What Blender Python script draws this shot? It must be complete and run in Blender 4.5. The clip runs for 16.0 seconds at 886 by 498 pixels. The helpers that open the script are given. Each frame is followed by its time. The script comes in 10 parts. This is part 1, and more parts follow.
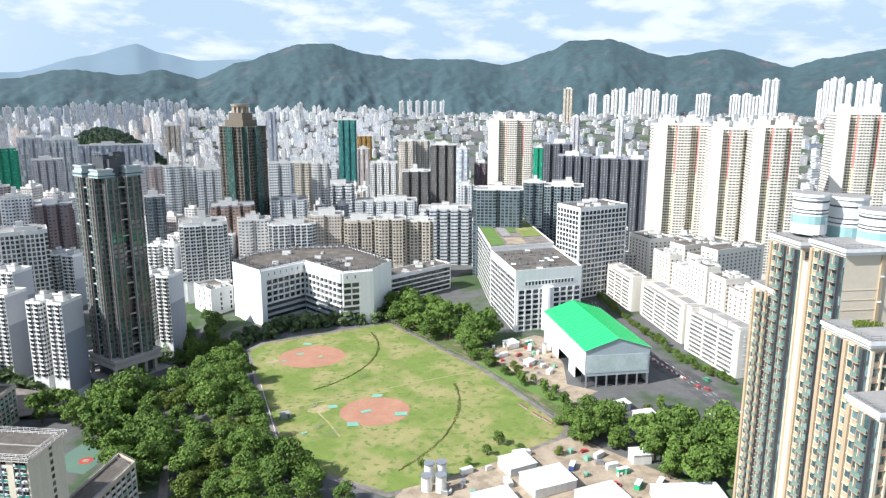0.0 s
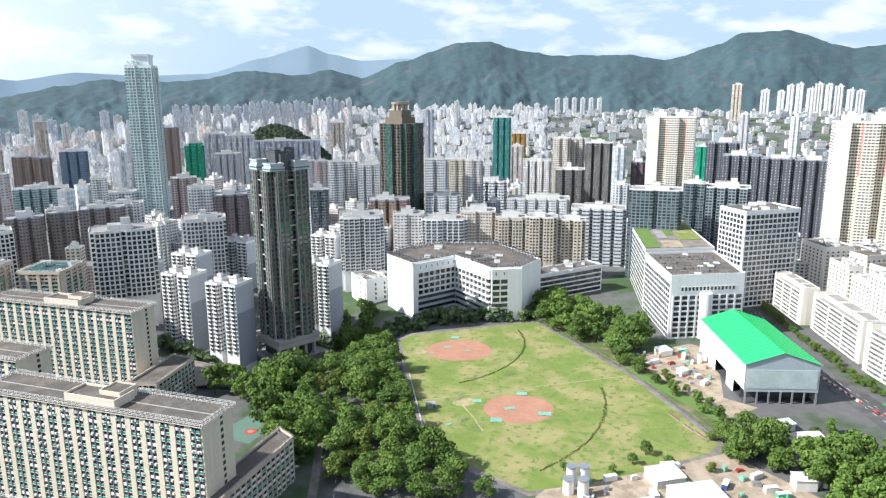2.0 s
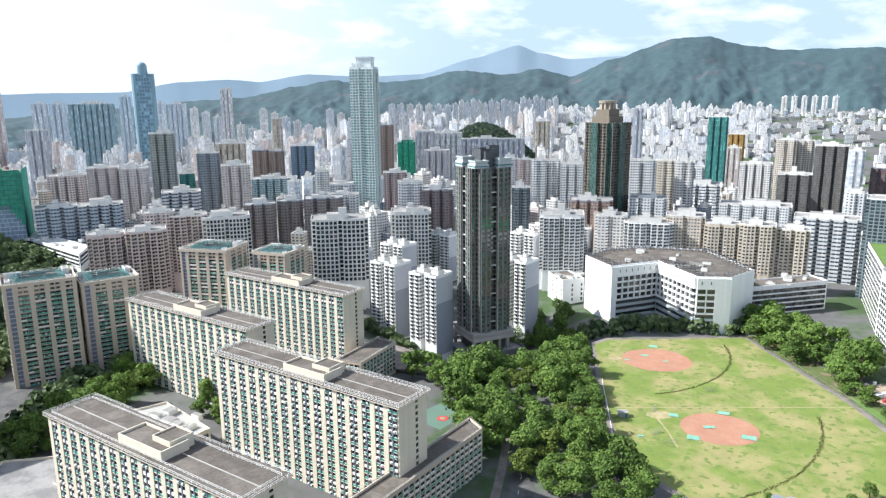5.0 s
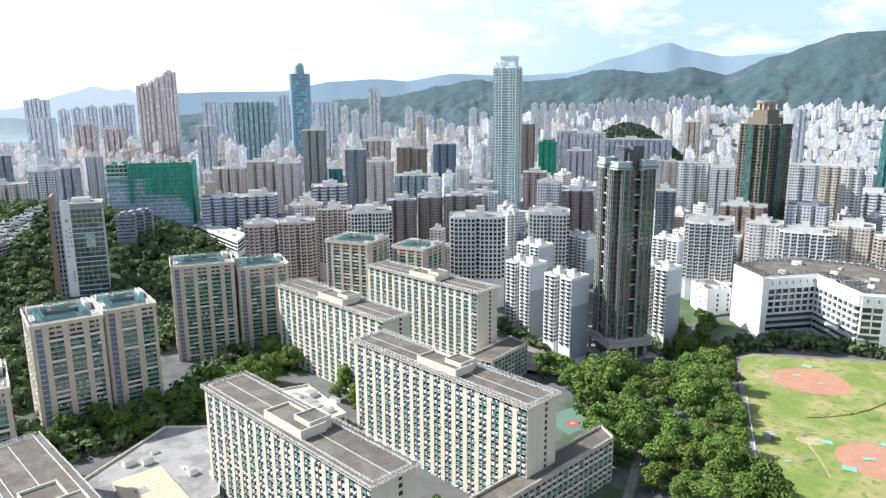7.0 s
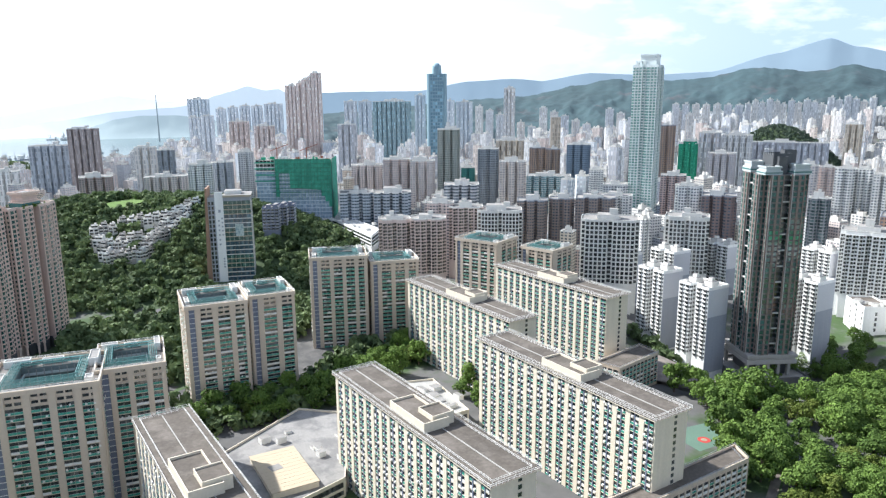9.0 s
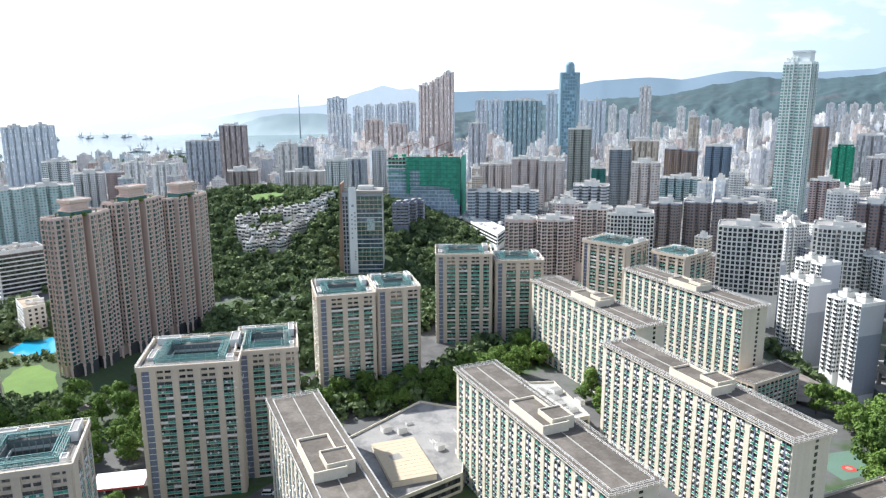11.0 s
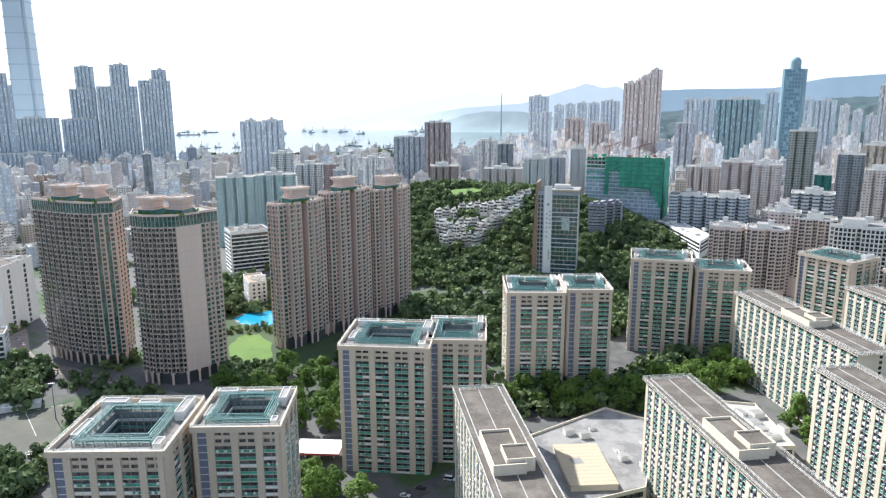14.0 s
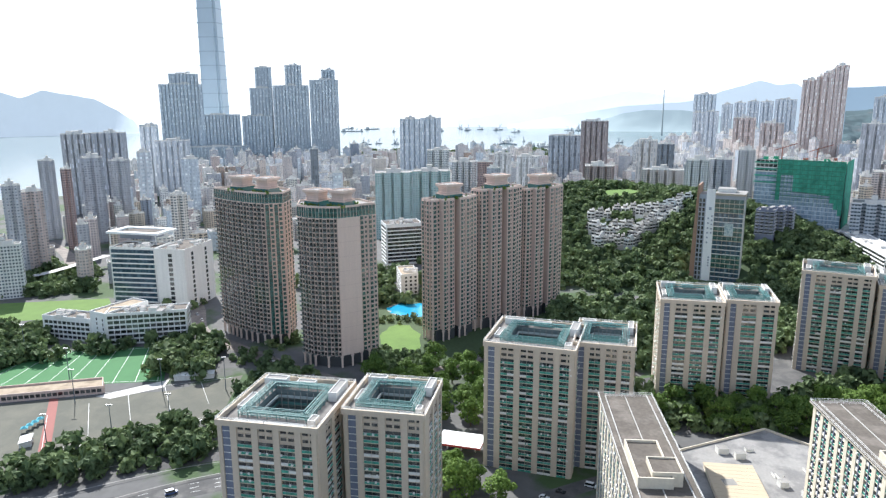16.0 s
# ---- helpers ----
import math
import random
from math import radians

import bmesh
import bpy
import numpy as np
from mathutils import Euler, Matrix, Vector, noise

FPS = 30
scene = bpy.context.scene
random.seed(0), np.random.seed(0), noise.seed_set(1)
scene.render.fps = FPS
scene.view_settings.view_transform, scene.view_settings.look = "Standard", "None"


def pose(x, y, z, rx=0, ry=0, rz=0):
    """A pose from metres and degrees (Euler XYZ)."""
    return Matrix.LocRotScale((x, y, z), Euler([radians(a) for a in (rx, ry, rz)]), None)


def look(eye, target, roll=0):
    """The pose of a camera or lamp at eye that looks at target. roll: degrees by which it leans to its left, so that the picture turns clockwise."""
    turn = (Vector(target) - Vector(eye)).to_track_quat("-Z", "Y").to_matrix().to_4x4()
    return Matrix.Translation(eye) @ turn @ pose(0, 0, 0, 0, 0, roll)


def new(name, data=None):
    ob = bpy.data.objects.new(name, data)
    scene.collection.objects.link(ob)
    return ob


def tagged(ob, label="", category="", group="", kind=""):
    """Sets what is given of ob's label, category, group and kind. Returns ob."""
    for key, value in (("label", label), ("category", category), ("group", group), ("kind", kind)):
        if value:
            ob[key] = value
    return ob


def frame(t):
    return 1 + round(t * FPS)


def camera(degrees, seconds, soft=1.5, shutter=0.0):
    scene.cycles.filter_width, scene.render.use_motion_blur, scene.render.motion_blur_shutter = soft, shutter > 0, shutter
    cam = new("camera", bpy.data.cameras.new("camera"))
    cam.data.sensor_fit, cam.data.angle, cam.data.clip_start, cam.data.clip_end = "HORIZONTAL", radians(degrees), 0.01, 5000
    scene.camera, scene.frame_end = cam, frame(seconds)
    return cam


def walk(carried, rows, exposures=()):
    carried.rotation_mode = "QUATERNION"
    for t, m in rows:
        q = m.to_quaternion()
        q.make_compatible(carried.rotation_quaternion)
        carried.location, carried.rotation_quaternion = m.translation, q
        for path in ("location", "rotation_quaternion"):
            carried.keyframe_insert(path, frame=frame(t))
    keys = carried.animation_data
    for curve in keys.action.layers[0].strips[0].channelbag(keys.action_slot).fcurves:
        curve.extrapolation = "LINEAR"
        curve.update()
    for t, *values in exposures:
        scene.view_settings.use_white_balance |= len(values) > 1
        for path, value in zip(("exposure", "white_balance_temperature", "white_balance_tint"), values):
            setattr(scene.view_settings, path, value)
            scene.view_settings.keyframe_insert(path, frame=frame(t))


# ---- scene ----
EXPOSURES = [(0.0, 0.70, 6000, 10), (4.0, 0.83, 6000, 10), (7.0, 0.92, 6000, 10), (16.0, 0.92, 6000, 10)]
cam = camera(63.96, 16.0, soft=1.3)
PATH = [
    (0, pose(0, 0, 170, 77.92, -0.09, 0.19)),
    (0.5, pose(0, 0, 170, 77.81, 0.13, 3.79)),
    (1, pose(0, 0, 170, 77.74, 0.20, 7.05)),
    (1.5, pose(0, 0, 170, 77.73, 0.26, 9.86)),
    (2, pose(0, 0, 170, 77.74, 0.29, 12.45)),
    (2.5, pose(0, 0, 170, 77.74, 0.35, 15.39)),
    (3, pose(0, 0, 170, 77.73, 0.41, 17.90)),
    (3.5, pose(0, 0, 170, 77.75, 0.45, 20.31)),
    (4, pose(0, 0, 170, 77.75, 0.48, 23.07)),
    (6.5, pose(0, 0, 170, 77.78, 0.45, 37.12)),
    (7, pose(0, 0, 170, 77.78, 0.41, 39.94)),
    (7.5, pose(0, 0, 170, 77.79, 0.40, 42.58)),
    (8, pose(0, 0, 170, 77.80, 0.39, 45.26)),
    (8.5, pose(0, 0, 170, 77.82, 0.37, 47.91)),
    (9, pose(0, 0, 170, 77.83, 0.36, 50.57)),
    (11.5, pose(0, 0, 170, 77.81, 0.30, 63.48)),
    (12, pose(0, 0, 170, 77.80, 0.25, 66.09)),
    (12.5, pose(0, 0, 170, 77.79, 0.22, 68.80)),
    (13, pose(0, 0, 170, 77.78, 0.25, 71.43)),
    (13.5, pose(0, 0, 170, 77.77, 0.24, 74.07)),
    (14, pose(0, 0, 170, 77.76, 0.22, 76.78)),
    (14.5, pose(0, 0, 170, 77.73, 0.26, 79.48)),
    (15, pose(0, 0, 170, 77.73, 0.26, 82.23)),
    (15.5, pose(0, 0, 170, 77.70, 0.25, 85.00)),
    (16, pose(0, 0, 170, 77.67, 0.28, 89.11)),
]
walk(cam, PATH, exposures=EXPOSURES)

# ---- world and sun ----
SUN_YAW, SUN_UP = 115.0, 41.0
world = bpy.data.worlds.new("sky")
scene.world = world
world.use_nodes = True
wt = world.node_tree
wt.nodes.clear()


def wnode(kind, **values):
    n = wt.nodes.new(kind)
    for key, value in values.items():
        n.inputs[key].default_value = value
    return n


sky = wt.nodes.new("ShaderNodeTexSky")
sky.sky_type = "NISHITA"
sky.sun_disc = False
sky.sun_elevation = radians(SUN_UP)
sky.sun_rotation = radians(-SUN_YAW)
sky.altitude, sky.air_density, sky.dust_density, sky.ozone_density = 150, 1.0, 0.8, 1.5
coord = wt.nodes.new("ShaderNodeTexCoord")
split = wt.nodes.new("ShaderNodeSeparateXYZ")
wt.links.new(coord.outputs["Generated"], split.inputs[0])
lift = wt.nodes.new("ShaderNodeMath")
lift.operation = "MAXIMUM"
lift.inputs[1].default_value = 0.012
wt.links.new(split.outputs["Z"], lift.inputs[0])
join = wt.nodes.new("ShaderNodeCombineXYZ")
wt.links.new(split.outputs["X"], join.inputs[0])
wt.links.new(split.outputs["Y"], join.inputs[1])
wt.links.new(lift.outputs[0], join.inputs[2])
wt.links.new(join.outputs[0], sky.inputs["Vector"])
# low air: blue-white haze that whitens towards the sun's side, under broken cumulus
sunward = wt.nodes.new("ShaderNodeVectorMath")
sunward.operation = "DOT_PRODUCT"
sunward.inputs[1].default_value = (-math.sin(radians(SUN_YAW)), math.cos(radians(SUN_YAW)), 0.0)
wt.links.new(coord.outputs["Generated"], sunward.inputs[0])
side = wt.nodes.new("ShaderNodeMapRange")
side.interpolation_type = "SMOOTHSTEP"
side.inputs["From Min"].default_value, side.inputs["From Max"].default_value = -0.05, 0.72
wt.links.new(sunward.outputs["Value"], side.inputs["Value"])
haze = wt.nodes.new("ShaderNodeMix")
haze.data_type = "RGBA"
haze.inputs[6].default_value, haze.inputs[7].default_value = (3.5, 4.5, 5.4, 1), (7.6, 7.9, 8.0, 1)
wt.links.new(side.outputs[0], haze.inputs[0])
low = wt.nodes.new("ShaderNodeMapRange")
low.interpolation_type = "SMOOTHSTEP"
low.inputs["From Min"].default_value, low.inputs["From Max"].default_value = 0.05, 0.45
low.inputs["To Min"].default_value, low.inputs["To Max"].default_value = 1.0, 0.0
wt.links.new(split.outputs["Z"], low.inputs["Value"])
air = wt.nodes.new("ShaderNodeMix")
air.data_type = "RGBA"
wt.links.new(low.outputs[0], air.inputs[0])
wt.links.new(sky.outputs[0], air.inputs[6])
wt.links.new(haze.outputs[2], air.inputs[7])
flat = wt.nodes.new("ShaderNodeMapping")
flat.inputs["Scale"].default_value = (3.0, 3.0, 9.5)
wt.links.new(coord.outputs["Generated"], flat.inputs["Vector"])
puff = wnode("ShaderNodeTexNoise", Scale=3.3, Detail=9.0, Roughness=0.55, Distortion=0.15)
wt.links.new(flat.outputs[0], puff.inputs["Vector"])
cut = wt.nodes.new("ShaderNodeValToRGB")
cut.color_ramp.elements[0].position, cut.color_ramp.elements[1].position = 0.47, 0.62
cut.color_ramp.elements[0].color, cut.color_ramp.elements[1].color = (0.1, 0.1, 0.1, 1), (1, 1, 1, 1)
wt.links.new(puff.outputs["Fac"], cut.inputs[0])
rise = wt.nodes.new("ShaderNodeMapRange")
rise.interpolation_type = "SMOOTHSTEP"
rise.inputs["From Min"].default_value, rise.inputs["From Max"].default_value = 0.01, 0.07
rise.inputs["To Min"].default_value, rise.inputs["To Max"].default_value = 0.25, 0.8
wt.links.new(split.outputs["Z"], rise.inputs["Value"])
amount = wt.nodes.new("ShaderNodeMath")
amount.operation = "MULTIPLY"
wt.links.new(rise.outputs[0], amount.inputs[1])
wt.links.new(cut.outputs[0], amount.inputs[0])
cloudy = wt.nodes.new("ShaderNodeMix")
cloudy.data_type = "RGBA"
cloudy.inputs[7].default_value = (6.6, 6.8, 7.0, 1)
wt.links.new(amount.outputs[0], cloudy.inputs[0])
wt.links.new(air.outputs[2], cloudy.inputs[6])
back = wnode("ShaderNodeBackground", Strength=0.1)
wt.links.new(cloudy.outputs[2], back.inputs["Color"])
out = wt.nodes.new("ShaderNodeOutputWorld")
wt.links.new(back.outputs[0], out.inputs["Surface"])

sun = new("sun", bpy.data.lights.new("sun", "SUN"))
sun.data.energy, sun.data.angle, sun.data.color = 5.0, radians(0.6), (1.0, 0.955, 0.88)
sy, se = radians(SUN_YAW), radians(SUN_UP)
TO_SUN = Vector((-math.sin(sy) * math.cos(se), math.cos(sy) * math.cos(se), math.sin(se)))
sun.matrix_world = look(TO_SUN * 900, (0, 0, 0))

# ---- materials ----
def links(nt, a, b):
    nt.links.new(a, b)


def material(name, colour, rough=0.8, metal=0.0, vary=0.12, grain=1.0, streak=0.0, bump=0.05, spread=0.0, island=0.0, spec=0.4,
             stain=None, stain_scale=0.05, stain_cut=(0.45, 0.6), tuft=None, tuft_scale=0.2, tuft_cut=(0.56, 0.62)):
    """A surface with fine grain, large blotches, rain streaks and a colour that differs from object to object."""
    mat = bpy.data.materials.new(name)
    mat.use_nodes = True
    nt = mat.node_tree
    p = nt.nodes["Principled BSDF"]
    p.inputs["Roughness"].default_value, p.inputs["Metallic"].default_value = rough, metal
    p.inputs["Specular IOR Level"].default_value = spec
    co = nt.nodes.new("ShaderNodeNewGeometry")
    fine = nt.nodes.new("ShaderNodeTexNoise")
    fine.inputs["Scale"].default_value, fine.inputs["Detail"].default_value = grain, 5.0
    links(nt, co.outputs["Position"], fine.inputs["Vector"])
    broad = nt.nodes.new("ShaderNodeTexNoise")
    broad.inputs["Scale"].default_value, broad.inputs["Detail"].default_value = grain * 0.09, 3.0
    if streak:
        mp = nt.nodes.new("ShaderNodeMapping")
        mp.inputs["Scale"].default_value = (6.0, 6.0, 0.35)
        links(nt, co.outputs["Position"], mp.inputs["Vector"])
        links(nt, mp.outputs[0], broad.inputs["Vector"])
    else:
        links(nt, co.outputs["Position"], broad.inputs["Vector"])
    both = nt.nodes.new("ShaderNodeMath")
    both.operation = "ADD"
    links(nt, fine.outputs["Fac"], both.inputs[0])
    links(nt, broad.outputs["Fac"], both.inputs[1])
    scale = nt.nodes.new("ShaderNodeMapRange")
    scale.inputs["From Min"].default_value, scale.inputs["From Max"].default_value = 0.6, 1.4
    scale.inputs["To Min"].default_value, scale.inputs["To Max"].default_value = 1 - vary - streak * 0.5, 1 + vary
    links(nt, both.outputs[0], scale.inputs["Value"])
    value = scale.outputs[0]
    for amount, source in ((spread, "obj"), (island, "isl")):
        if amount:
            if source == "obj":
                rnd = nt.nodes.new("ShaderNodeObjectInfo").outputs["Random"]
            else:
                wn = nt.nodes.new("ShaderNodeTexWhiteNoise")
                links(nt, nt.nodes.new("ShaderNodeUVMap").outputs[0], wn.inputs["Vector"])
                rnd = wn.outputs["Value"]
            r = nt.nodes.new("ShaderNodeMapRange")
            r.inputs["To Min"].default_value, r.inputs["To Max"].default_value = 1 - amount, 1 + amount * 0.6
            links(nt, rnd, r.inputs["Value"])
            mul = nt.nodes.new("ShaderNodeMath")
            mul.operation = "MULTIPLY"
            links(nt, value, mul.inputs[0])
            links(nt, r.outputs[0], mul.inputs[1])
            value = mul.outputs[0]
    tint = nt.nodes.new("ShaderNodeMix")
    tint.data_type, tint.blend_type = "RGBA", "MULTIPLY"
    tint.inputs[0].default_value = 1.0
    tint.inputs[6].default_value = (*colour, 1)
    if stain:
        blot = nt.nodes.new("ShaderNodeTexNoise")
        blot.inputs["Scale"].default_value, blot.inputs["Detail"].default_value = stain_scale, 6.0
        blot.inputs["Roughness"].default_value = 0.62
        links(nt, co.outputs["Position"], blot.inputs["Vector"])
        ramp = nt.nodes.new("ShaderNodeMapRange")
        ramp.inputs["From Min"].default_value, ramp.inputs["From Max"].default_value = stain_cut
        links(nt, blot.outputs["Fac"], ramp.inputs["Value"])
        two = nt.nodes.new("ShaderNodeMix")
        two.data_type = "RGBA"
        two.inputs[6].default_value, two.inputs[7].default_value = (*colour, 1), (*stain, 1)
        links(nt, ramp.outputs[0], two.inputs[0])
        links(nt, two.outputs[2], tint.inputs[6])
        if tuft:
            small = nt.nodes.new("ShaderNodeTexNoise")
            small.inputs["Scale"].default_value, small.inputs["Detail"].default_value = tuft_scale, 5.0
            links(nt, co.outputs["Position"], small.inputs["Vector"])
            cut = nt.nodes.new("ShaderNodeMapRange")
            cut.inputs["From Min"].default_value, cut.inputs["From Max"].default_value = tuft_cut
            links(nt, small.outputs["Fac"], cut.inputs["Value"])
            three = nt.nodes.new("ShaderNodeMix")
            three.data_type = "RGBA"
            three.inputs[7].default_value = (*tuft, 1)
            links(nt, cut.outputs[0], three.inputs[0])
            links(nt, two.outputs[2], three.inputs[6])
            links(nt, three.outputs[2], tint.inputs[6])
    links(nt, value, tint.inputs[7])
    links(nt, tint.outputs[2], p.inputs["Base Color"])
    if bump:
        bp = nt.nodes.new("ShaderNodeBump")
        bp.inputs["Strength"].default_value, bp.inputs["Distance"].default_value = 0.5, bump
        links(nt, fine.outputs["Fac"], bp.inputs["Height"])
        links(nt, bp.outputs[0], p.inputs["Normal"])
    return mat


def glazing(name, dark, light, rough=0.08):
    """Window glass over dim rooms and drawn curtains: every pane has its own tone."""
    mat = bpy.data.materials.new(name)
    mat.use_nodes = True
    nt = mat.node_tree
    p = nt.nodes["Principled BSDF"]
    co = nt.nodes.new("ShaderNodeNewGeometry")
    white = nt.nodes.new("ShaderNodeTexWhiteNoise")
    info = nt.nodes.new("ShaderNodeObjectInfo")
    uv = nt.nodes.new("ShaderNodeUVMap")
    cell = nt.nodes.new("ShaderNodeSeparateXYZ")
    links(nt, uv.outputs[0], cell.inputs[0])
    pair = nt.nodes.new("ShaderNodeCombineXYZ")
    links(nt, cell.outputs["X"], pair.inputs[0])
    links(nt, cell.outputs["Y"], pair.inputs[1])
    links(nt, info.outputs["Random"], pair.inputs[2])
    links(nt, pair.outputs[0], white.inputs["Vector"])
    ramp = nt.nodes.new("ShaderNodeValToRGB")
    e = ramp.color_ramp.elements
    e[0].position, e[1].position = 0.15, 1.0
    e[0].color, e[1].color = (*dark, 1), (*light, 1)
    mid = ramp.color_ramp.elements.new(0.72)
    mid.color = (*[a * 0.75 + b * 0.25 for a, b in zip(dark, light)], 1)
    links(nt, white.outputs["Value"], ramp.inputs[0])
    links(nt, ramp.outputs[0], p.inputs["Base Color"])
    p.inputs["Roughness"].default_value, p.inputs["Specular IOR Level"].default_value = rough, 0.8
    return mat


def windowed(name, palette, glass=(0.05, 0.07, 0.09), bay=3.0, storey=2.9, wide=(0.22, 0.8), high=(0.34, 0.82), gloss=0.5):
    """Far facades: storeys of windows in a wall whose colour differs from building to building."""
    mat = bpy.data.materials.new(name)
    mat.use_nodes = True
    nt = mat.node_tree
    p = nt.nodes["Principled BSDF"]
    uv = nt.nodes.new("ShaderNodeUVMap")
    sep = nt.nodes.new("ShaderNodeSeparateXYZ")
    links(nt, uv.outputs[0], sep.inputs[0])
    info = nt.nodes.new("ShaderNodeAttribute")
    info.attribute_name = "tone"

    def math_node(op, a, b=None):
        n = nt.nodes.new("ShaderNodeMath")
        n.operation = op
        for k, v in enumerate((a, b)):
            if v is None:
                continue
            if isinstance(v, (int, float)):
                n.inputs[k].default_value = v
            else:
                links(nt, v, n.inputs[k])
        return n.outputs[0]

    spacing = math_node("MULTIPLY_ADD", info.outputs["Fac"], bay * 0.5)
    spacing.node.inputs[2].default_value = bay * 0.8
    u = math_node("DIVIDE", sep.outputs["X"], spacing)
    v = math_node("DIVIDE", sep.outputs["Y"], storey)
    fu, fv = math_node("FRACT", u), math_node("FRACT", v)

    def inside(x, lo, hi):
        return math_node("MULTIPLY", math_node("GREATER_THAN", x, lo), math_node("LESS_THAN", x, hi))

    mask = math_node("MULTIPLY", inside(fu, *wide), inside(fv, *high))
    cell = nt.nodes.new("ShaderNodeCombineXYZ")
    links(nt, math_node("FLOOR", u), cell.inputs[0])
    links(nt, math_node("FLOOR", v), cell.inputs[1])
    links(nt, info.outputs["Fac"], cell.inputs[2])
    rnd = nt.nodes.new("ShaderNodeTexWhiteNoise")
    links(nt, cell.outputs[0], rnd.inputs["Vector"])
    tone = nt.nodes.new("ShaderNodeValToRGB")
    tone.color_ramp.elements[0].color, tone.color_ramp.elements[1].color = (*glass, 1), (*[min(1, g * 2.0 + 0.03) for g in glass], 1)
    tone.color_ramp.elements[0].position = 0.45
    links(nt, rnd.outputs["Value"], tone.inputs[0])
    wall = nt.nodes.new("ShaderNodeValToRGB")
    wall.color_ramp.interpolation = "CONSTANT"
    e = wall.color_ramp.elements
    while len(e) < len(palette):
        e.new(0.5)
    for k, c in enumerate(palette):
        e[k].position = k / len(palette)
        e[k].color = (*c, 1)
    links(nt, info.outputs["Fac"], wall.inputs[0])
    co = nt.nodes.new("ShaderNodeNewGeometry")
    mp = nt.nodes.new("ShaderNodeMapping")
    mp.inputs["Scale"].default_value = (0.35, 0.35, 0.03)
    links(nt, co.outputs["Position"], mp.inputs["Vector"])
    dirt = nt.nodes.new("ShaderNodeTexNoise")
    dirt.inputs["Scale"].default_value, dirt.inputs["Detail"].default_value = 1.0, 4.0
    links(nt, mp.outputs[0], dirt.inputs["Vector"])
    dr = nt.nodes.new("ShaderNodeMapRange")
    dr.inputs["From Min"].default_value, dr.inputs["From Max"].default_value = 0.3, 0.7
    dr.inputs["To Min"].default_value, dr.inputs["To Max"].default_value = 0.78, 1.08
    links(nt, dirt.outputs["Fac"], dr.inputs["Value"])
    dirty = nt.nodes.new("ShaderNodeMix")
    dirty.data_type, dirty.blend_type = "RGBA", "MULTIPLY"
    dirty.inputs[0].default_value = 1.0
    links(nt, wall.outputs[0], dirty.inputs[6])
    links(nt, dr.outputs[0], dirty.inputs[7])
    mix = nt.nodes.new("ShaderNodeMix")
    mix.data_type = "RGBA"
    links(nt, mask, mix.inputs[0])
    links(nt, dirty.outputs[2], mix.inputs[6])
    links(nt, tone.outputs[0], mix.inputs[7])
    links(nt, mix.outputs[2], p.inputs["Base Color"])
    ro = math_node("MULTIPLY_ADD", mask, -gloss)
    ro.node.inputs[2].default_value = 0.75
    links(nt, ro, p.inputs["Roughness"])
    bp = nt.nodes.new("ShaderNodeBump")
    bp.inputs["Strength"].default_value, bp.inputs["Distance"].default_value = 0.6, 0.3
    bp.invert = True
    links(nt, mask, bp.inputs["Height"])
    links(nt, bp.outputs[0], p.inputs["Normal"])
    return mat


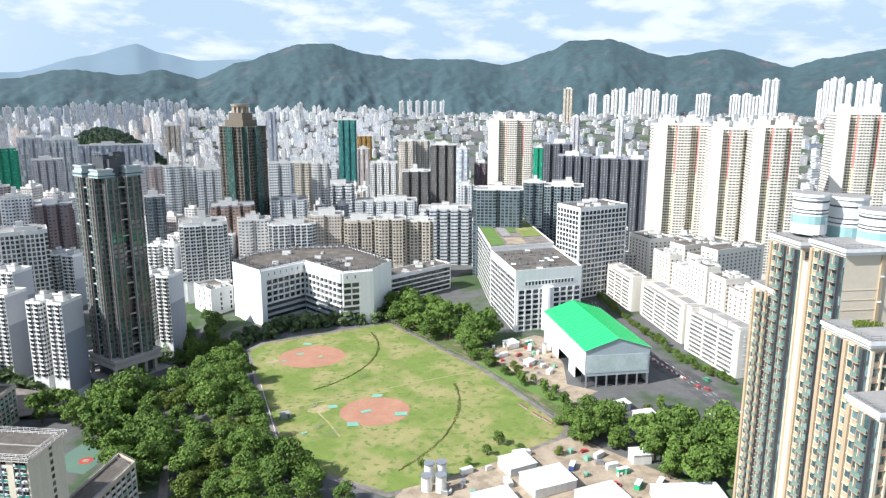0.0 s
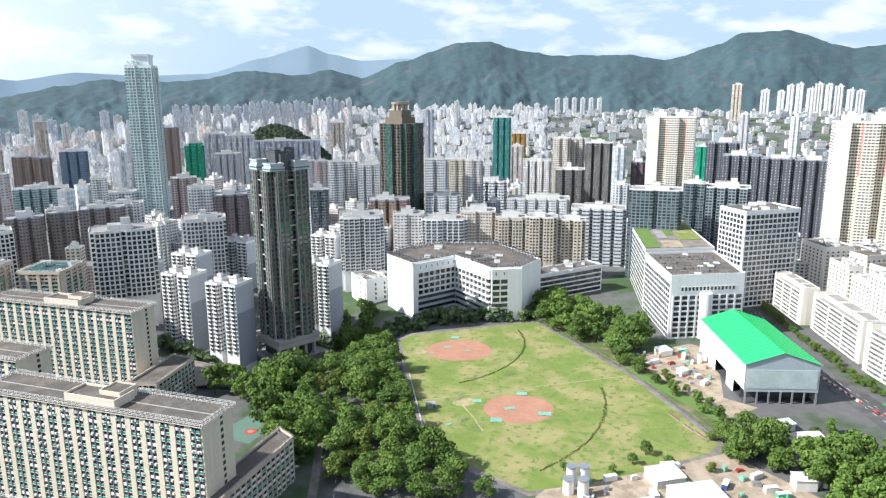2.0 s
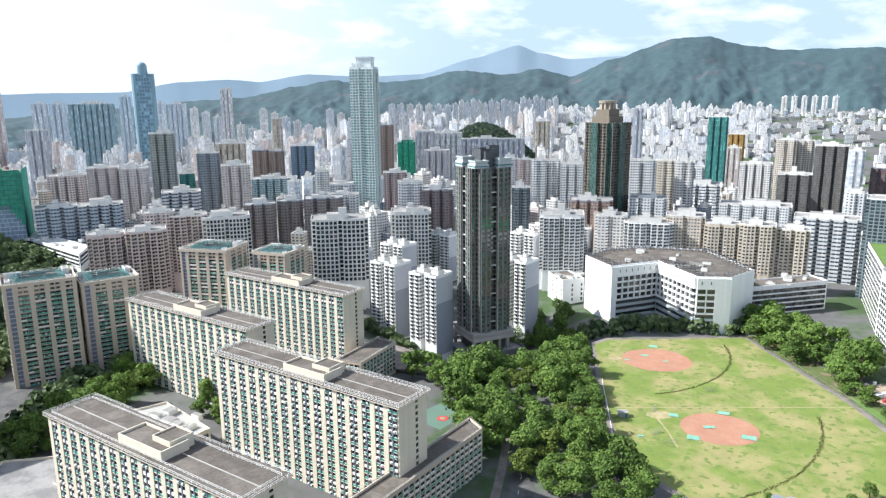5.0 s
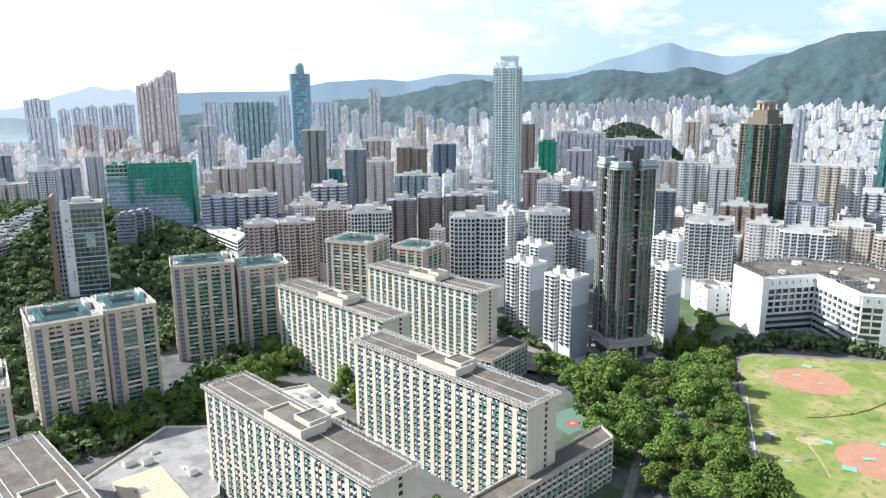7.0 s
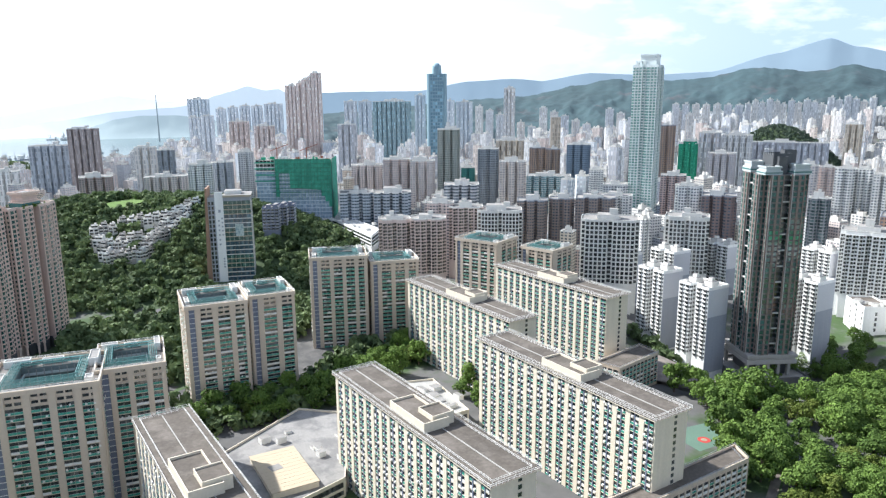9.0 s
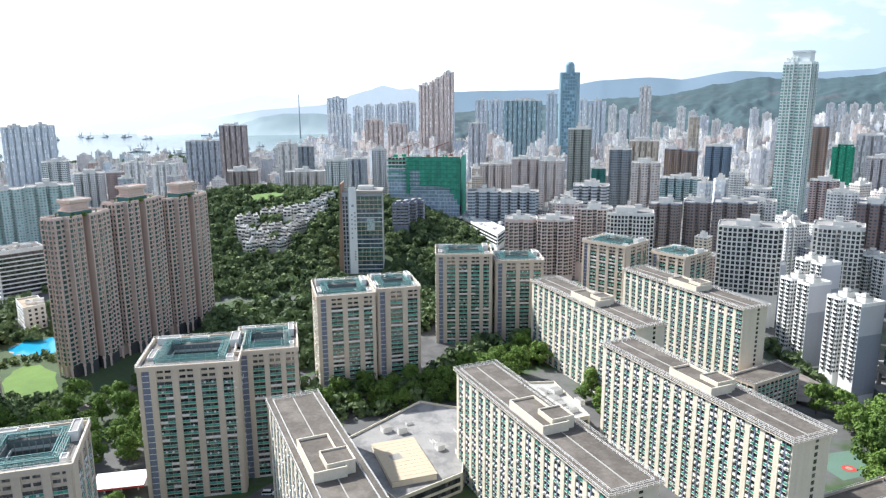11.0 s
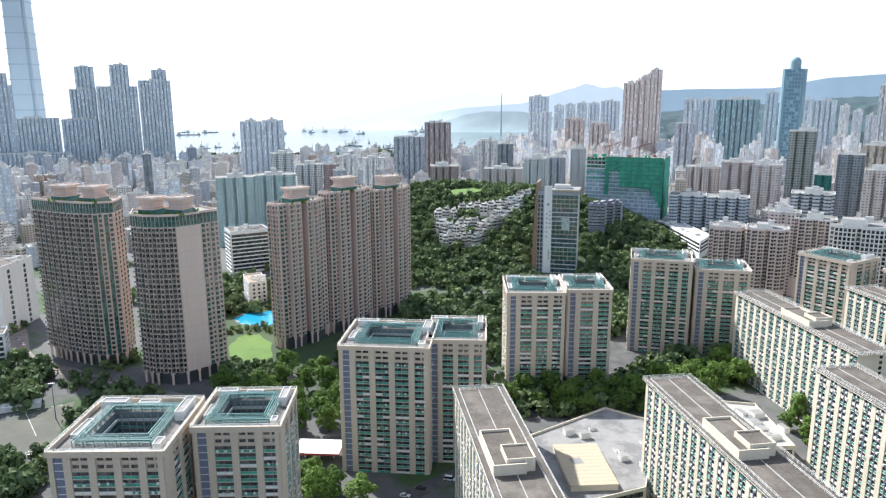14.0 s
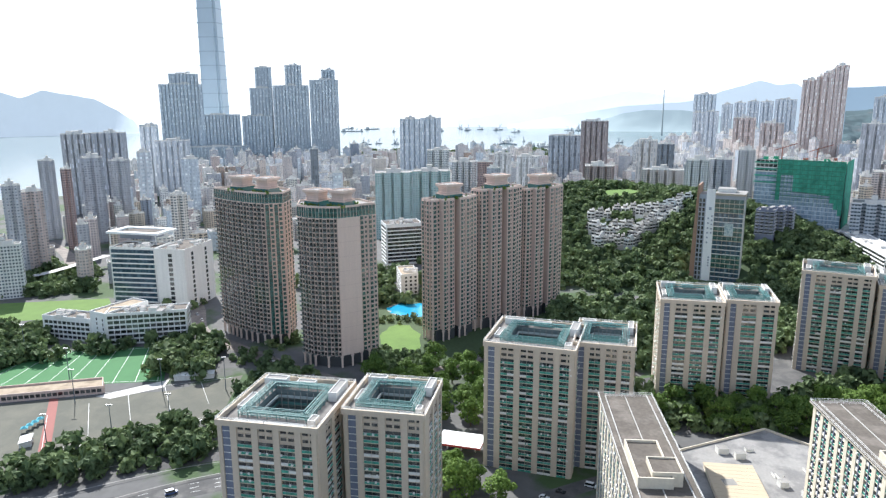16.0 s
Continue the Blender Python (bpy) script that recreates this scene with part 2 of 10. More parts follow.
# ---- mesh building ----
class Buf:
    """Faces of one mesh: corners, material slots and wall coordinates in metres."""

    def __init__(self):
        self.v, self.f, self.m, self.uv, self.tones, self.tone = [], [], [], [], [], 0.5

    def quad(self, a, b, c, d, m=0, uv=None):
        k = len(self.v)
        self.v += [a, b, c, d]
        self.f.append((k, k + 1, k + 2, k + 3))
        self.m.append(m)
        self.tones.append(self.tone)
        self.uv += uv or [((k * 0.1545) % 1, (k * 0.1035 + self.tone) % 1)] * 4

    def poly(self, pts, m=0):
        k = len(self.v)
        self.v += pts
        self.f.append(tuple(range(k, k + len(pts))))
        self.m.append(m)
        self.tones.append(self.tone)
        self.uv += [(0, 0)] * len(pts)

    def box(self, x0, y0, z0, x1, y1, z1, m=0, top=None, under=False, back=True):
        a, b, c, d = (x0, y0), (x1, y0), (x1, y1), (x0, y1)
        sides = ((a, b), (b, c), (c, d), (d, a)) if back else ((a, b), (b, c), (d, a))
        for p, q in sides:
            self.quad((*p, z0), (*q, z0), (*q, z1), (*p, z1), m)
        self.quad((*a, z1), (*b, z1), (*c, z1), (*d, z1), m if top is None else top)
        if under:
            self.quad((*d, z0), (*c, z0), (*b, z0), (*a, z0), m)

    def beam(self, p, q, r, m=0):
        """A square bar from p to q, r half as thick."""
        p, q = Vector(p), Vector(q)
        way = (q - p).normalized()
        side = way.cross(Vector((0, 0, 1)) if abs(way.z) < 0.9 else Vector((1, 0, 0))).normalized() * r
        up = side.cross(way).normalized() * r
        ring = [side + up, side - up, -side - up, -side + up]
        for k in range(4):
            i, j = ring[k], ring[(k + 1) % 4]
            self.quad(tuple(p + i), tuple(p + j), tuple(q + j), tuple(q + i), m)

    def tube(self, x, y, z0, z1, r0, r1, n=10, m=0, top=None):
        c = [(math.cos(2 * math.pi * k / n), math.sin(2 * math.pi * k / n)) for k in range(n)]
        for k in range(n):
            (ax, ay), (bx, by) = c[k], c[(k + 1) % n]
            self.quad((x + ax * r0, y + ay * r0, z0), (x + bx * r0, y + by * r0, z0), (x + bx * r1, y + by * r1, z1), (x + ax * r1, y + ay * r1, z1), m)
        self.poly([(x + a * r1, y + b * r1, z1) for a, b in c], m if top is None else top)

    def prism(self, pts, z0, z1, m=0, top=None, cap=True):
        """Walls round a plan that runs anticlockwise, with a roof."""
        run = 0.0
        for k, p in enumerate(pts):
            q = pts[(k + 1) % len(pts)]
            n = math.hypot(q[0] - p[0], q[1] - p[1])
            self.quad((*p, z0), (*q, z0), (*q, z1), (*p, z1), m, [(run, z0), (run + n, z0), (run + n, z1), (run, z1)])
            run += math.ceil(n / 3.0) * 3.0
        if cap:
            self.poly([(*p, z1) for p in pts], m if top is None else top)

    def ring(self, pts, z0, z1, t, m=0):
        """An upstand of thickness t just inside the edge of a convex-ish plan, built edge by edge."""
        for k, p in enumerate(pts):
            q = pts[(k + 1) % len(pts)]
            dx, dy = q[0] - p[0], q[1] - p[1]
            n = math.hypot(dx, dy)
            ex, ey = dx / n, dy / n
            nx, ny = -ey * t, ex * t
            a, b = p, q
            c, d = (q[0] + nx - ex * t, q[1] + ny - ey * t), (p[0] + nx + ex * t, p[1] + ny + ey * t)
            self.quad((*a, z0), (*b, z0), (*b, z1), (*a, z1), m)
            self.quad((*d, z1), (*c, z1), (*c, z0), (*d, z0), m)
            self.quad((*a, z1), (*b, z1), (*c, z1), (*d, z1), m)

    def sweep(self, prof, xs, caps=()):
        """One connected strip: a profile of (y, z, slot) carried along the stations xs, with end caps over runs of the profile."""
        k, n = len(self.v), len(prof)
        for x in xs:
            self.v += [(x, y, z) for y, z, _ in prof]
        for i in range(len(xs) - 1):
            for j in range(n - 1):
                a, c = k + i * n + j, k + (i + 1) * n + j
                self.f.append((a, c, c + 1, a + 1))
                self.m.append(prof[j][2])
                self.tones.append(self.tone)
                self.uv += [(((a + 7 * i) * 0.618) % 1, (a * 0.4142 + i * 0.37) % 1)] * 4
        last = k + (len(xs) - 1) * n
        for lo, hi, slot in caps:
            for base, step in ((k, -1), (last, 1)):
                run = list(range(base + lo, base + hi + 1))[::step]
                self.f.append(tuple(run))
                self.m.append(slot)
                self.tones.append(self.tone)
                self.uv += [((run[0] * 0.618) % 1, 0.3)] * len(run)

    def mesh(self, name, mats):
        me = bpy.data.meshes.new(name)
        me.from_pydata(self.v, [], self.f)
        me.polygons.foreach_set("material_index", self.m)
        layer = me.uv_layers.new(name="UVMap")
        layer.data.foreach_set("uv", [c for p in self.uv for c in p])
        me.attributes.new("tone", "FLOAT", "FACE").data.foreach_set("value", self.tones)
        for mat in mats:
            me.materials.append(mat)
        return me

    def place(self, other, m):
        """Adds the faces of another mesh, moved by m."""
        k = len(self.v)
        self.v += [tuple(m @ Vector(p)) for p in other.v]
        self.f += [tuple(i + k for i in f) for f in other.f]
        self.m += other.m
        self.uv += other.uv
        self.tones += other.tones


def part(name, data, mats, parent, label="", at=None):
    """One mesh object under a thing or a part."""
    if isinstance(data, Buf):
        data = data.mesh(name, mats)
    ob = new(name, data)
    ob.parent = parent
    if at is not None:
        ob.matrix_basis = at
    if label:
        tagged(ob, label)
    return ob


def thing(name, label, category, at, group="", kind=""):
    ob = new(name)
    ob.matrix_basis = at
    return tagged(ob, label, category, group, kind)


def solid(name, data, mats, label, category, at=None, group="", kind=""):
    """A thing that is one mesh."""
    ob = new(name, data.mesh(name, mats) if isinstance(data, Buf) else data)
    if at is not None:
        ob.matrix_basis = at
    return tagged(ob, label, category, group, kind)


# ---- facades: columns of windows between piers ----
COLUMN = {}


def column(kind, w, floors, fh, mats, variant):
    """The mesh of one column of windows, shared by all columns that are alike. Outside is -y, the wall is y = 0."""
    key = (kind, round(w, 2), floors, round(fh, 2), mats[0].name, mats[1].name, variant)
    if key in COLUMN:
        return COLUMN[key]
    rng = random.Random(repr(key))
    b = Buf()
    wall, glass, trim, accent = range(4)
    h = floors * fh
    if kind == "pier":
        b.box(0, -0.55, 0, w, 0, h, wall, back=False)
    elif kind == "fin":
        b.box(0, -1.0, 0, w, 0, h, wall, back=False)
    elif kind == "rib":
        b.box(0, -0.5, 0, w, 0, h, 4, back=False)
    elif kind == "slab":
        b.box(0, -1.6, 0, w, 0, h, wall, back=False, under=True)
    elif kind == "slit":
        b.box(0, -1.68, h * 0.42, w, -1.5, h * 0.72, glass, back=False, under=True)
    elif kind == "panel":
        prof = []
        for k in range(floors):
            prof += [(-0.02, k * fh, trim), (-0.15, k * fh + 0.14, accent), (-0.15, k * fh + fh - 0.14, trim)]
        b.sweep(prof + [(-0.02, h, trim)], [0.1, w - 0.1])
    else:
        prof, caps, xs = [], [], [0.0, w]
        if kind == "flat":       # public housing: parapet, window band, drying racks, air conditioners
            xs = [0.05, w / 2, w - 0.05]
            for k in range(floors):
                z = k * fh
                prof += [(-0.34, z, accent if rng.random() < 0.78 else trim), (-0.34, z + 0.95, trim), (-0.1, z + 0.95, glass), (-0.1, z + fh - 0.3, wall), (-0.4, z + fh - 0.3, wall), (-0.4, z + fh - 0.02, wall)]
                r = rng.random()
                if r < 0.22:
                    x = rng.uniform(0.1, w - 1.0)
                    b.box(x, -0.85, z + 0.3, x + 0.8, -0.3, z + 0.85, trim, back=False, under=True)
                elif r < 0.33:
                    x = rng.uniform(0.1, w - 0.9)
                    b.box(x, -1.1, z + 0.9, x + 0.7, -0.9, z + 1.75, trim, under=True)
        elif kind == "slot":
            for k in range(floors):
                z = k * fh
                prof += [(-0.12, z, wall), (-0.12, z + 0.7, wall), (-0.03, z + 0.7, glass), (-0.03, z + fh - 0.35, wall), (-0.12, z + fh - 0.35, wall)]
        elif kind == "plain":    # a framed window with sill and hood
            xs = [w * 0.12, w * 0.5, w * 0.88]
            for k in range(floors):
                z = k * fh
                i = len(prof)
                prof += [(-0.004, z + 0.72, wall), (-0.25, z + 0.72, trim), (-0.25, z + 0.85, trim), (-0.03, z + 0.85, glass), (-0.03, z + fh - 0.5, trim), (-0.45, z + fh - 0.5, trim), (-0.45, z + fh - 0.36, trim), (-0.004, z + fh - 0.36, wall)]
                caps += [(i, i + 3, trim), (i + 4, i + 7, trim)]
        elif kind == "bay":      # a bay window between two slabs
            xs = [0.1, w / 2, w - 0.1]
            for k in range(floors):
                z = k * fh
                i = len(prof)
                prof += [(-0.004, z + 0.3, trim), (-0.85, z + 0.3, trim), (-0.85, z + 0.52, trim), (-0.72, z + 0.52, glass), (-0.72, z + fh - 0.5, trim), (-0.9, z + fh - 0.5, trim), (-0.9, z + fh - 0.24, trim), (-0.004, z + fh - 0.24, wall)]
                caps.append((i, i + 7, glass))
        elif kind == "balcony":
            for k in range(floors):
                z = k * fh
                i = len(prof)
                prof += [(-0.004, z - 0.1, trim), (-1.45, z - 0.1, trim), (-1.45, z + 0.14, accent), (-1.45, z + 1.1, accent), (-1.36, z + 1.1, accent), (-1.36, z + 0.14, trim), (-0.03, z + 0.14, glass), (-0.03, z + fh - 0.45, wall)]
                caps.append((i, i + 6, accent))
        elif kind == "curtain":  # glass between a spandrel and slim mullions
            xs = [0.0, w / 2, w]
            for k in range(floors):
                z = k * fh
                prof += [(-0.16, z, accent), (-0.16, z + 0.75, trim), (-0.08, z + 0.75, glass), (-0.08, z + fh, trim)]
            b.box(0, -0.3, 0, 0.14, 0, h, trim, back=False)
        elif kind == "band":     # a ribbon of windows under a deep sill
            xs = [w * k / 3 for k in range(4)]
            for k in range(floors):
                z = k * fh
                prof += [(-0.5, z, wall), (-0.5, z + 1.1, wall), (-0.03, z + 1.1, glass), (-0.03, z + fh, wall)]
        elif kind in ("cell", "shelf"):     # openings behind a projecting frame, their shaded depth put in as dark panes
            sill = 1.15 if kind == "cell" else 1.75
            for k in range(floors):
                z = k * fh
                prof += [(-1.5, z, wall), (-1.5, z + sill, wall), (-0.03, z + sill, glass), (-0.03, z + fh, wall)]
            if kind == "cell":
                b.box(0, -1.5, 0, 0.7, 0, h, wall, back=False)
        elif kind == "deck":     # open parking decks, the shade inside put in as dark panes
            for k in range(floors):
                z = k * fh
                prof += [(-0.3, z, wall), (-0.3, z + 1.2, wall), (-0.02, z + 1.2, glass), (-0.02, z + fh, wall)]
            b.box(0, -0.32, 0, 0.5, 0, h, wall, back=False)
        prof.append((prof[-1][0], h, wall))
        b.sweep(prof, xs, caps)
    COLUMN[key] = b.mesh("window_column" if kind not in ("pier", "fin", "panel", "rib", "slab", "slit") else kind, mats)
    return COLUMN[key]


NAMES = {"rib": "pier", "pier": "pier", "fin": "pier", "panel": "wall_panel", "flat": "window_column", "slot": "stair_window_strip", "plain": "window_column",
         "bay": "bay_window_column", "balcony": "balcony_column", "curtain": "curtain_wall", "band": "window_band", "deck": "parking_deck", "cell": "parking_deck", "shelf": "parking_deck", "slab": "wall_panel", "slit": "window"}


def facade(parent, p, q, z0, floors, fh, pattern, mats, ends=0.0, blind=False, singles=0):
    """Fills the wall from p to q (the building on its left) with as many repeats of the pattern of (kind, width) as fit."""
    dx, dy = q[0] - p[0], q[1] - p[1]
    n = math.hypot(dx, dy)
    ex, ey = dx / n, dy / n
    if blind:   # rear walls that face out of the place stay plain
        m = parent.matrix_basis
        out = (m.to_3x3() @ Vector((ey, -ex, 0))).normalized()
        at = m @ Vector(((p[0] + q[0]) / 2, (p[1] + q[1]) / 2, 0))
        if out.dot(Vector((at.x, at.y, 0)).normalized()) > 0.15:
            return
    n -= 2 * ends
    total = sum(w for _, w in pattern)
    count = max(1, round(n / total))
    scale = n / (count * total)
    run = ends
    strips = count * sum(1 for kind, _ in pattern if kind == "flat")
    seen = 0
    for k in range(count):
        for kind, w in pattern:
            w *= scale
            seen += kind == "flat"
            if kind == "flat" and seen > strips - singles:
                # the stretch passed nearest: every window is a part by itself
                for i in range(floors):
                    m = Matrix(((ex, -ey, 0, p[0] + ex * run), (ey, ex, 0, p[1] + ey * run), (0, 0, 1, z0 + i * fh), (0, 0, 0, 1)))
                    part("window", column(kind, w, 1, fh, mats, random.randrange(12)), mats, parent, at=m)
            elif kind != "gap":
                m = Matrix(((ex, -ey, 0, p[0] + ex * run), (ey, ex, 0, p[1] + ey * run), (0, 0, 1, z0), (0, 0, 0, 1)))
                part(NAMES[kind], column(kind, w, floors, fh, mats, random.randrange(3)), mats, parent, at=m)
            run += w


def railing(b, pts, z, high=1.1, step=3.0, r=0.05, m=0, close=True):
    n = len(pts)
    for k in range(n if close else n - 1):
        p, q = pts[k], pts[(k + 1) % n]
        d = math.hypot(q[0] - p[0], q[1] - p[1])
        for h in (0.5, 1.0):
            b.beam((*p, z + high * h), (*q, z + high * h), r, m)
        for i in range(int(d / step) + 1):
            f = min(1.0, i * step / d)
            x, y = p[0] + (q[0] - p[0]) * f, p[1] + (q[1] - p[1]) * f
            b.beam((x, y, z), (x, y, z + high), r, m)


def rect(w, d, x=0.0, y=0.0):
    return [(x - w / 2, y - d / 2), (x + w / 2, y - d / 2), (x + w / 2, y + d / 2), (x - w / 2, y + d / 2)]


def edges(pts):
    return [(pts[k], pts[(k + 1) % len(pts)]) for k in range(len(pts))]

# ---- colours of the place ----
CREAM = material("cream_render", (0.675, 0.605, 0.48), streak=0.12, vary=0.06)
BEIGE = material("beige_render", (0.56, 0.47, 0.37), streak=0.12, vary=0.06)
WHITE = material("white_paint", (0.80, 0.80, 0.78), streak=0.12, vary=0.05)
OFFWHITE = material("offwhite_tile", (0.72, 0.71, 0.67), streak=0.14, vary=0.07)
GREYWALL = material("grey_render", (0.30, 0.32, 0.36), streak=0.1, vary=0.06)
BLUEGREY = material("blue_grey_panel", (0.16, 0.18, 0.24), streak=0.05, vary=0.08)
PINK = material("pink_brown_tile", (0.60, 0.465, 0.40), streak=0.08, vary=0.08)
PINKLIGHT = material("pink_beige_tile", (0.69, 0.55, 0.47), streak=0.08, vary=0.06)
BRONZE = material("bronze_tile", (0.165, 0.14, 0.105), streak=0.05, vary=0.12)
DARKTILE = material("dark_grey_tile", (0.075, 0.08, 0.085), rough=0.5, vary=0.12)
SLATE = material("slate_stone", (0.13, 0.13, 0.13), rough=0.6, vary=0.15)
GREENPANEL = material("green_panel", (0.06, 0.30, 0.22), rough=0.6, vary=0.15, island=0.45)
TEAL = material("teal_frame", (0.10, 0.23, 0.22), rough=0.5, vary=0.1)
TEALGLASS = material("teal_glass", (0.05, 0.16, 0.15), rough=0.12, vary=0.1, spec=0.8)
RED = material("red_paint", (0.45, 0.06, 0.05), rough=0.5, vary=0.1)
SALMON = material("salmon_paint", (0.62, 0.25, 0.22), vary=0.08)
YELLOWISH = material("pale_yellow_paint", (0.72, 0.66, 0.46), streak=0.08, vary=0.05)
ROOFGREY = material("roof_gravel", (0.105, 0.090, 0.074), rough=0.95, vary=0.32, grain=0.8, stain=(0.15, 0.13, 0.11), stain_scale=0.12)
ROOFLIGHT = material("roof_concrete", (0.27, 0.26, 0.245), rough=0.9, vary=0.2, grain=0.8, stain=(0.24, 0.23, 0.21), stain_scale=0.1)
CONCRETE = material("concrete", (0.30, 0.29, 0.27), rough=0.9, vary=0.16, stain=(0.27, 0.26, 0.24), stain_scale=0.2)
STEEL = material("galvanised_steel", (0.45, 0.46, 0.47), rough=0.4, metal=0.7, vary=0.1)
ASPHALT = material("asphalt", (0.07, 0.069, 0.068), rough=0.9, vary=0.2, stain=(0.115, 0.11, 0.104), stain_scale=0.08)
PAVING = material("pale_paving", (0.22, 0.19, 0.165), rough=0.9, vary=0.18, stain=(0.15, 0.13, 0.115), stain_scale=0.15)
GREENROOF = material("bright_green_sheet", (0.04, 0.52, 0.15), rough=0.45, vary=0.05)
GRASS = material("dry_grass", (0.17, 0.21, 0.05), rough=0.95, vary=0.22, grain=1.5, stain=(0.30, 0.27, 0.12), stain_scale=0.045, stain_cut=(0.46, 0.60))
TURF = material("worn_grass", (0.15, 0.20, 0.04), rough=0.95, vary=0.16, grain=1.2, stain=(0.27, 0.245, 0.10), stain_scale=0.04, stain_cut=(0.43, 0.60), tuft=(0.125, 0.18, 0.038), tuft_scale=0.22, tuft_cut=(0.555, 0.61))
LAWN = material("lawn", (0.11, 0.185, 0.04), rough=0.95, vary=0.18, grain=1.2)
CLAY = material("infield_clay", (0.36, 0.175, 0.11), rough=0.95, vary=0.14, grain=0.9, stain=(0.36, 0.20, 0.13), stain_scale=0.2)
TARP = material("green_tarpaulin", (0.19, 0.38, 0.28), rough=0.7, vary=0.15)
PITCH = material("artificial_turf", (0.05, 0.16, 0.055), rough=0.9, vary=0.1)
SANDPITCH = material("grey_sand_turf", (0.105, 0.105, 0.085), rough=0.95, vary=0.1, stain=(0.13, 0.126, 0.10), stain_scale=0.05)
POOL = material("pool_water", (0.03, 0.30, 0.48), rough=0.08, vary=0.05, spec=0.7)
SOIL = material("bare_soil", (0.36, 0.29, 0.21), rough=0.95, vary=0.2, stain=(0.25, 0.2, 0.14), stain_scale=0.15)
BARK = material("bark", (0.12, 0.09, 0.065), rough=0.95, vary=0.2, grain=3.0)
G_DARK = glazing("dark_window", (0.012, 0.016, 0.020), (0.16, 0.16, 0.15))
WARMWHITE = material("warm_white_paint", (0.76, 0.715, 0.63), streak=0.1, vary=0.05)
G_PALE = glazing("pale_window", (0.10, 0.11, 0.11), (0.36, 0.35, 0.32))
G_GREEN = glazing("green_window", (0.015, 0.05, 0.048), (0.12, 0.24, 0.21))
G_BLUE = glazing("blue_window", (0.02, 0.045, 0.07), (0.14, 0.22, 0.27))
BALUSTRADE = material("tinted_balustrade", (0.07, 0.13, 0.11), rough=0.15, spec=0.8, vary=0.05)
WHITELINE = material("white_marking", (0.75, 0.75, 0.72), vary=0.1)


def foliage(name, dark, light, patch=0.0):
    mat = material(name, (1, 1, 1), rough=0.75, vary=0.25, grain=0.6, bump=0.0, spec=0.25)
    nt = mat.node_tree
    p = nt.nodes["Principled BSDF"]
    tint = p.inputs["Base Color"].links[0].from_node
    g = nt.nodes.new("ShaderNodeNewGeometry")
    info = nt.nodes.new("ShaderNodeObjectInfo")
    add = nt.nodes.new("ShaderNodeMath")
    add.operation = "MULTIPLY_ADD"
    add.inputs[1].default_value = 0.55
    links(nt, g.outputs["Random Per Island"], add.inputs[0])
    half = nt.nodes.new("ShaderNodeMath")
    half.operation = "MULTIPLY"
    half.inputs[1].default_value = 0.45
    links(nt, info.outputs["Random"], half.inputs[0])
    links(nt, half.outputs[0], add.inputs[2])
    mix = nt.nodes.new("ShaderNodeMix")
    mix.data_type = "RGBA"
    mix.inputs[6].default_value, mix.inputs[7].default_value = (*dark, 1), (*light, 1)
    if patch:   # lit and dim crowns imitated by broad colour patches, stronger than leaf tones
        where = nt.nodes.new("ShaderNodeTexCoord")
        noise = nt.nodes.new("ShaderNodeTexNoise")
        noise.inputs["Scale"].default_value = patch
        noise.inputs["Detail"].default_value = 3.0
        links(nt, where.outputs["Object"], noise.inputs["Vector"])
        spread = nt.nodes.new("ShaderNodeMapRange")
        spread.inputs[1].default_value, spread.inputs[2].default_value, spread.inputs[3].default_value, spread.inputs[4].default_value = 0.36, 0.64, 0.0, 0.78
        links(nt, noise.outputs[0], spread.inputs[0])
        few = nt.nodes.new("ShaderNodeMath")
        few.operation = "MULTIPLY_ADD"
        few.inputs[1].default_value = 0.22
        links(nt, g.outputs["Random Per Island"], few.inputs[0])
        links(nt, spread.outputs[0], few.inputs[2])
        add = few
    links(nt, add.outputs[0], mix.inputs[0])
    links(nt, mix.outputs[2], tint.inputs[6])
    glow = nt.nodes.new("ShaderNodeBsdfTranslucent")
    links(nt, tint.outputs[2], glow.inputs["Color"])
    both = nt.nodes.new("ShaderNodeMixShader")
    both.inputs[0].default_value = 0.2
    links(nt, p.outputs[0], both.inputs[1])
    links(nt, glow.outputs[0], both.inputs[2])
    links(nt, both.outputs[0], nt.nodes["Material Output"].inputs["Surface"])
    return mat


LEAF = foliage("broad_leaves", (0.048, 0.092, 0.018), (0.185, 0.285, 0.058))
# haze is put into the woodland greens: lightened, and blued for the far set
WOODLEAF = foliage("woodland_leaves", (0.07, 0.11, 0.05), (0.19, 0.25, 0.105), 0.075)
FARLEAF = foliage("far_woodland_leaves", (0.07, 0.10, 0.075), (0.12, 0.165, 0.11), 0.04)
LEAFPALE = foliage("pale_leaves", (0.07, 0.12, 0.02), (0.20, 0.24, 0.05))


# ---- ground, sea and hills ----
def smooth(a, b, x):
    f = min(1.0, max(0.0, (x - a) / (b - a)))
    return f * f * (3 - 2 * f)


# knolls: place, height, reach
KNOLLS = [(-850.4, 205.5, 67.3, 270), (-693.9, 326.5, 40.9, 190), (-733, 1534, 138, 235), (-227.8, 460, -23, 120), (-13.7, 1598.9, 32.5, 160)]
COAST = -2590.0


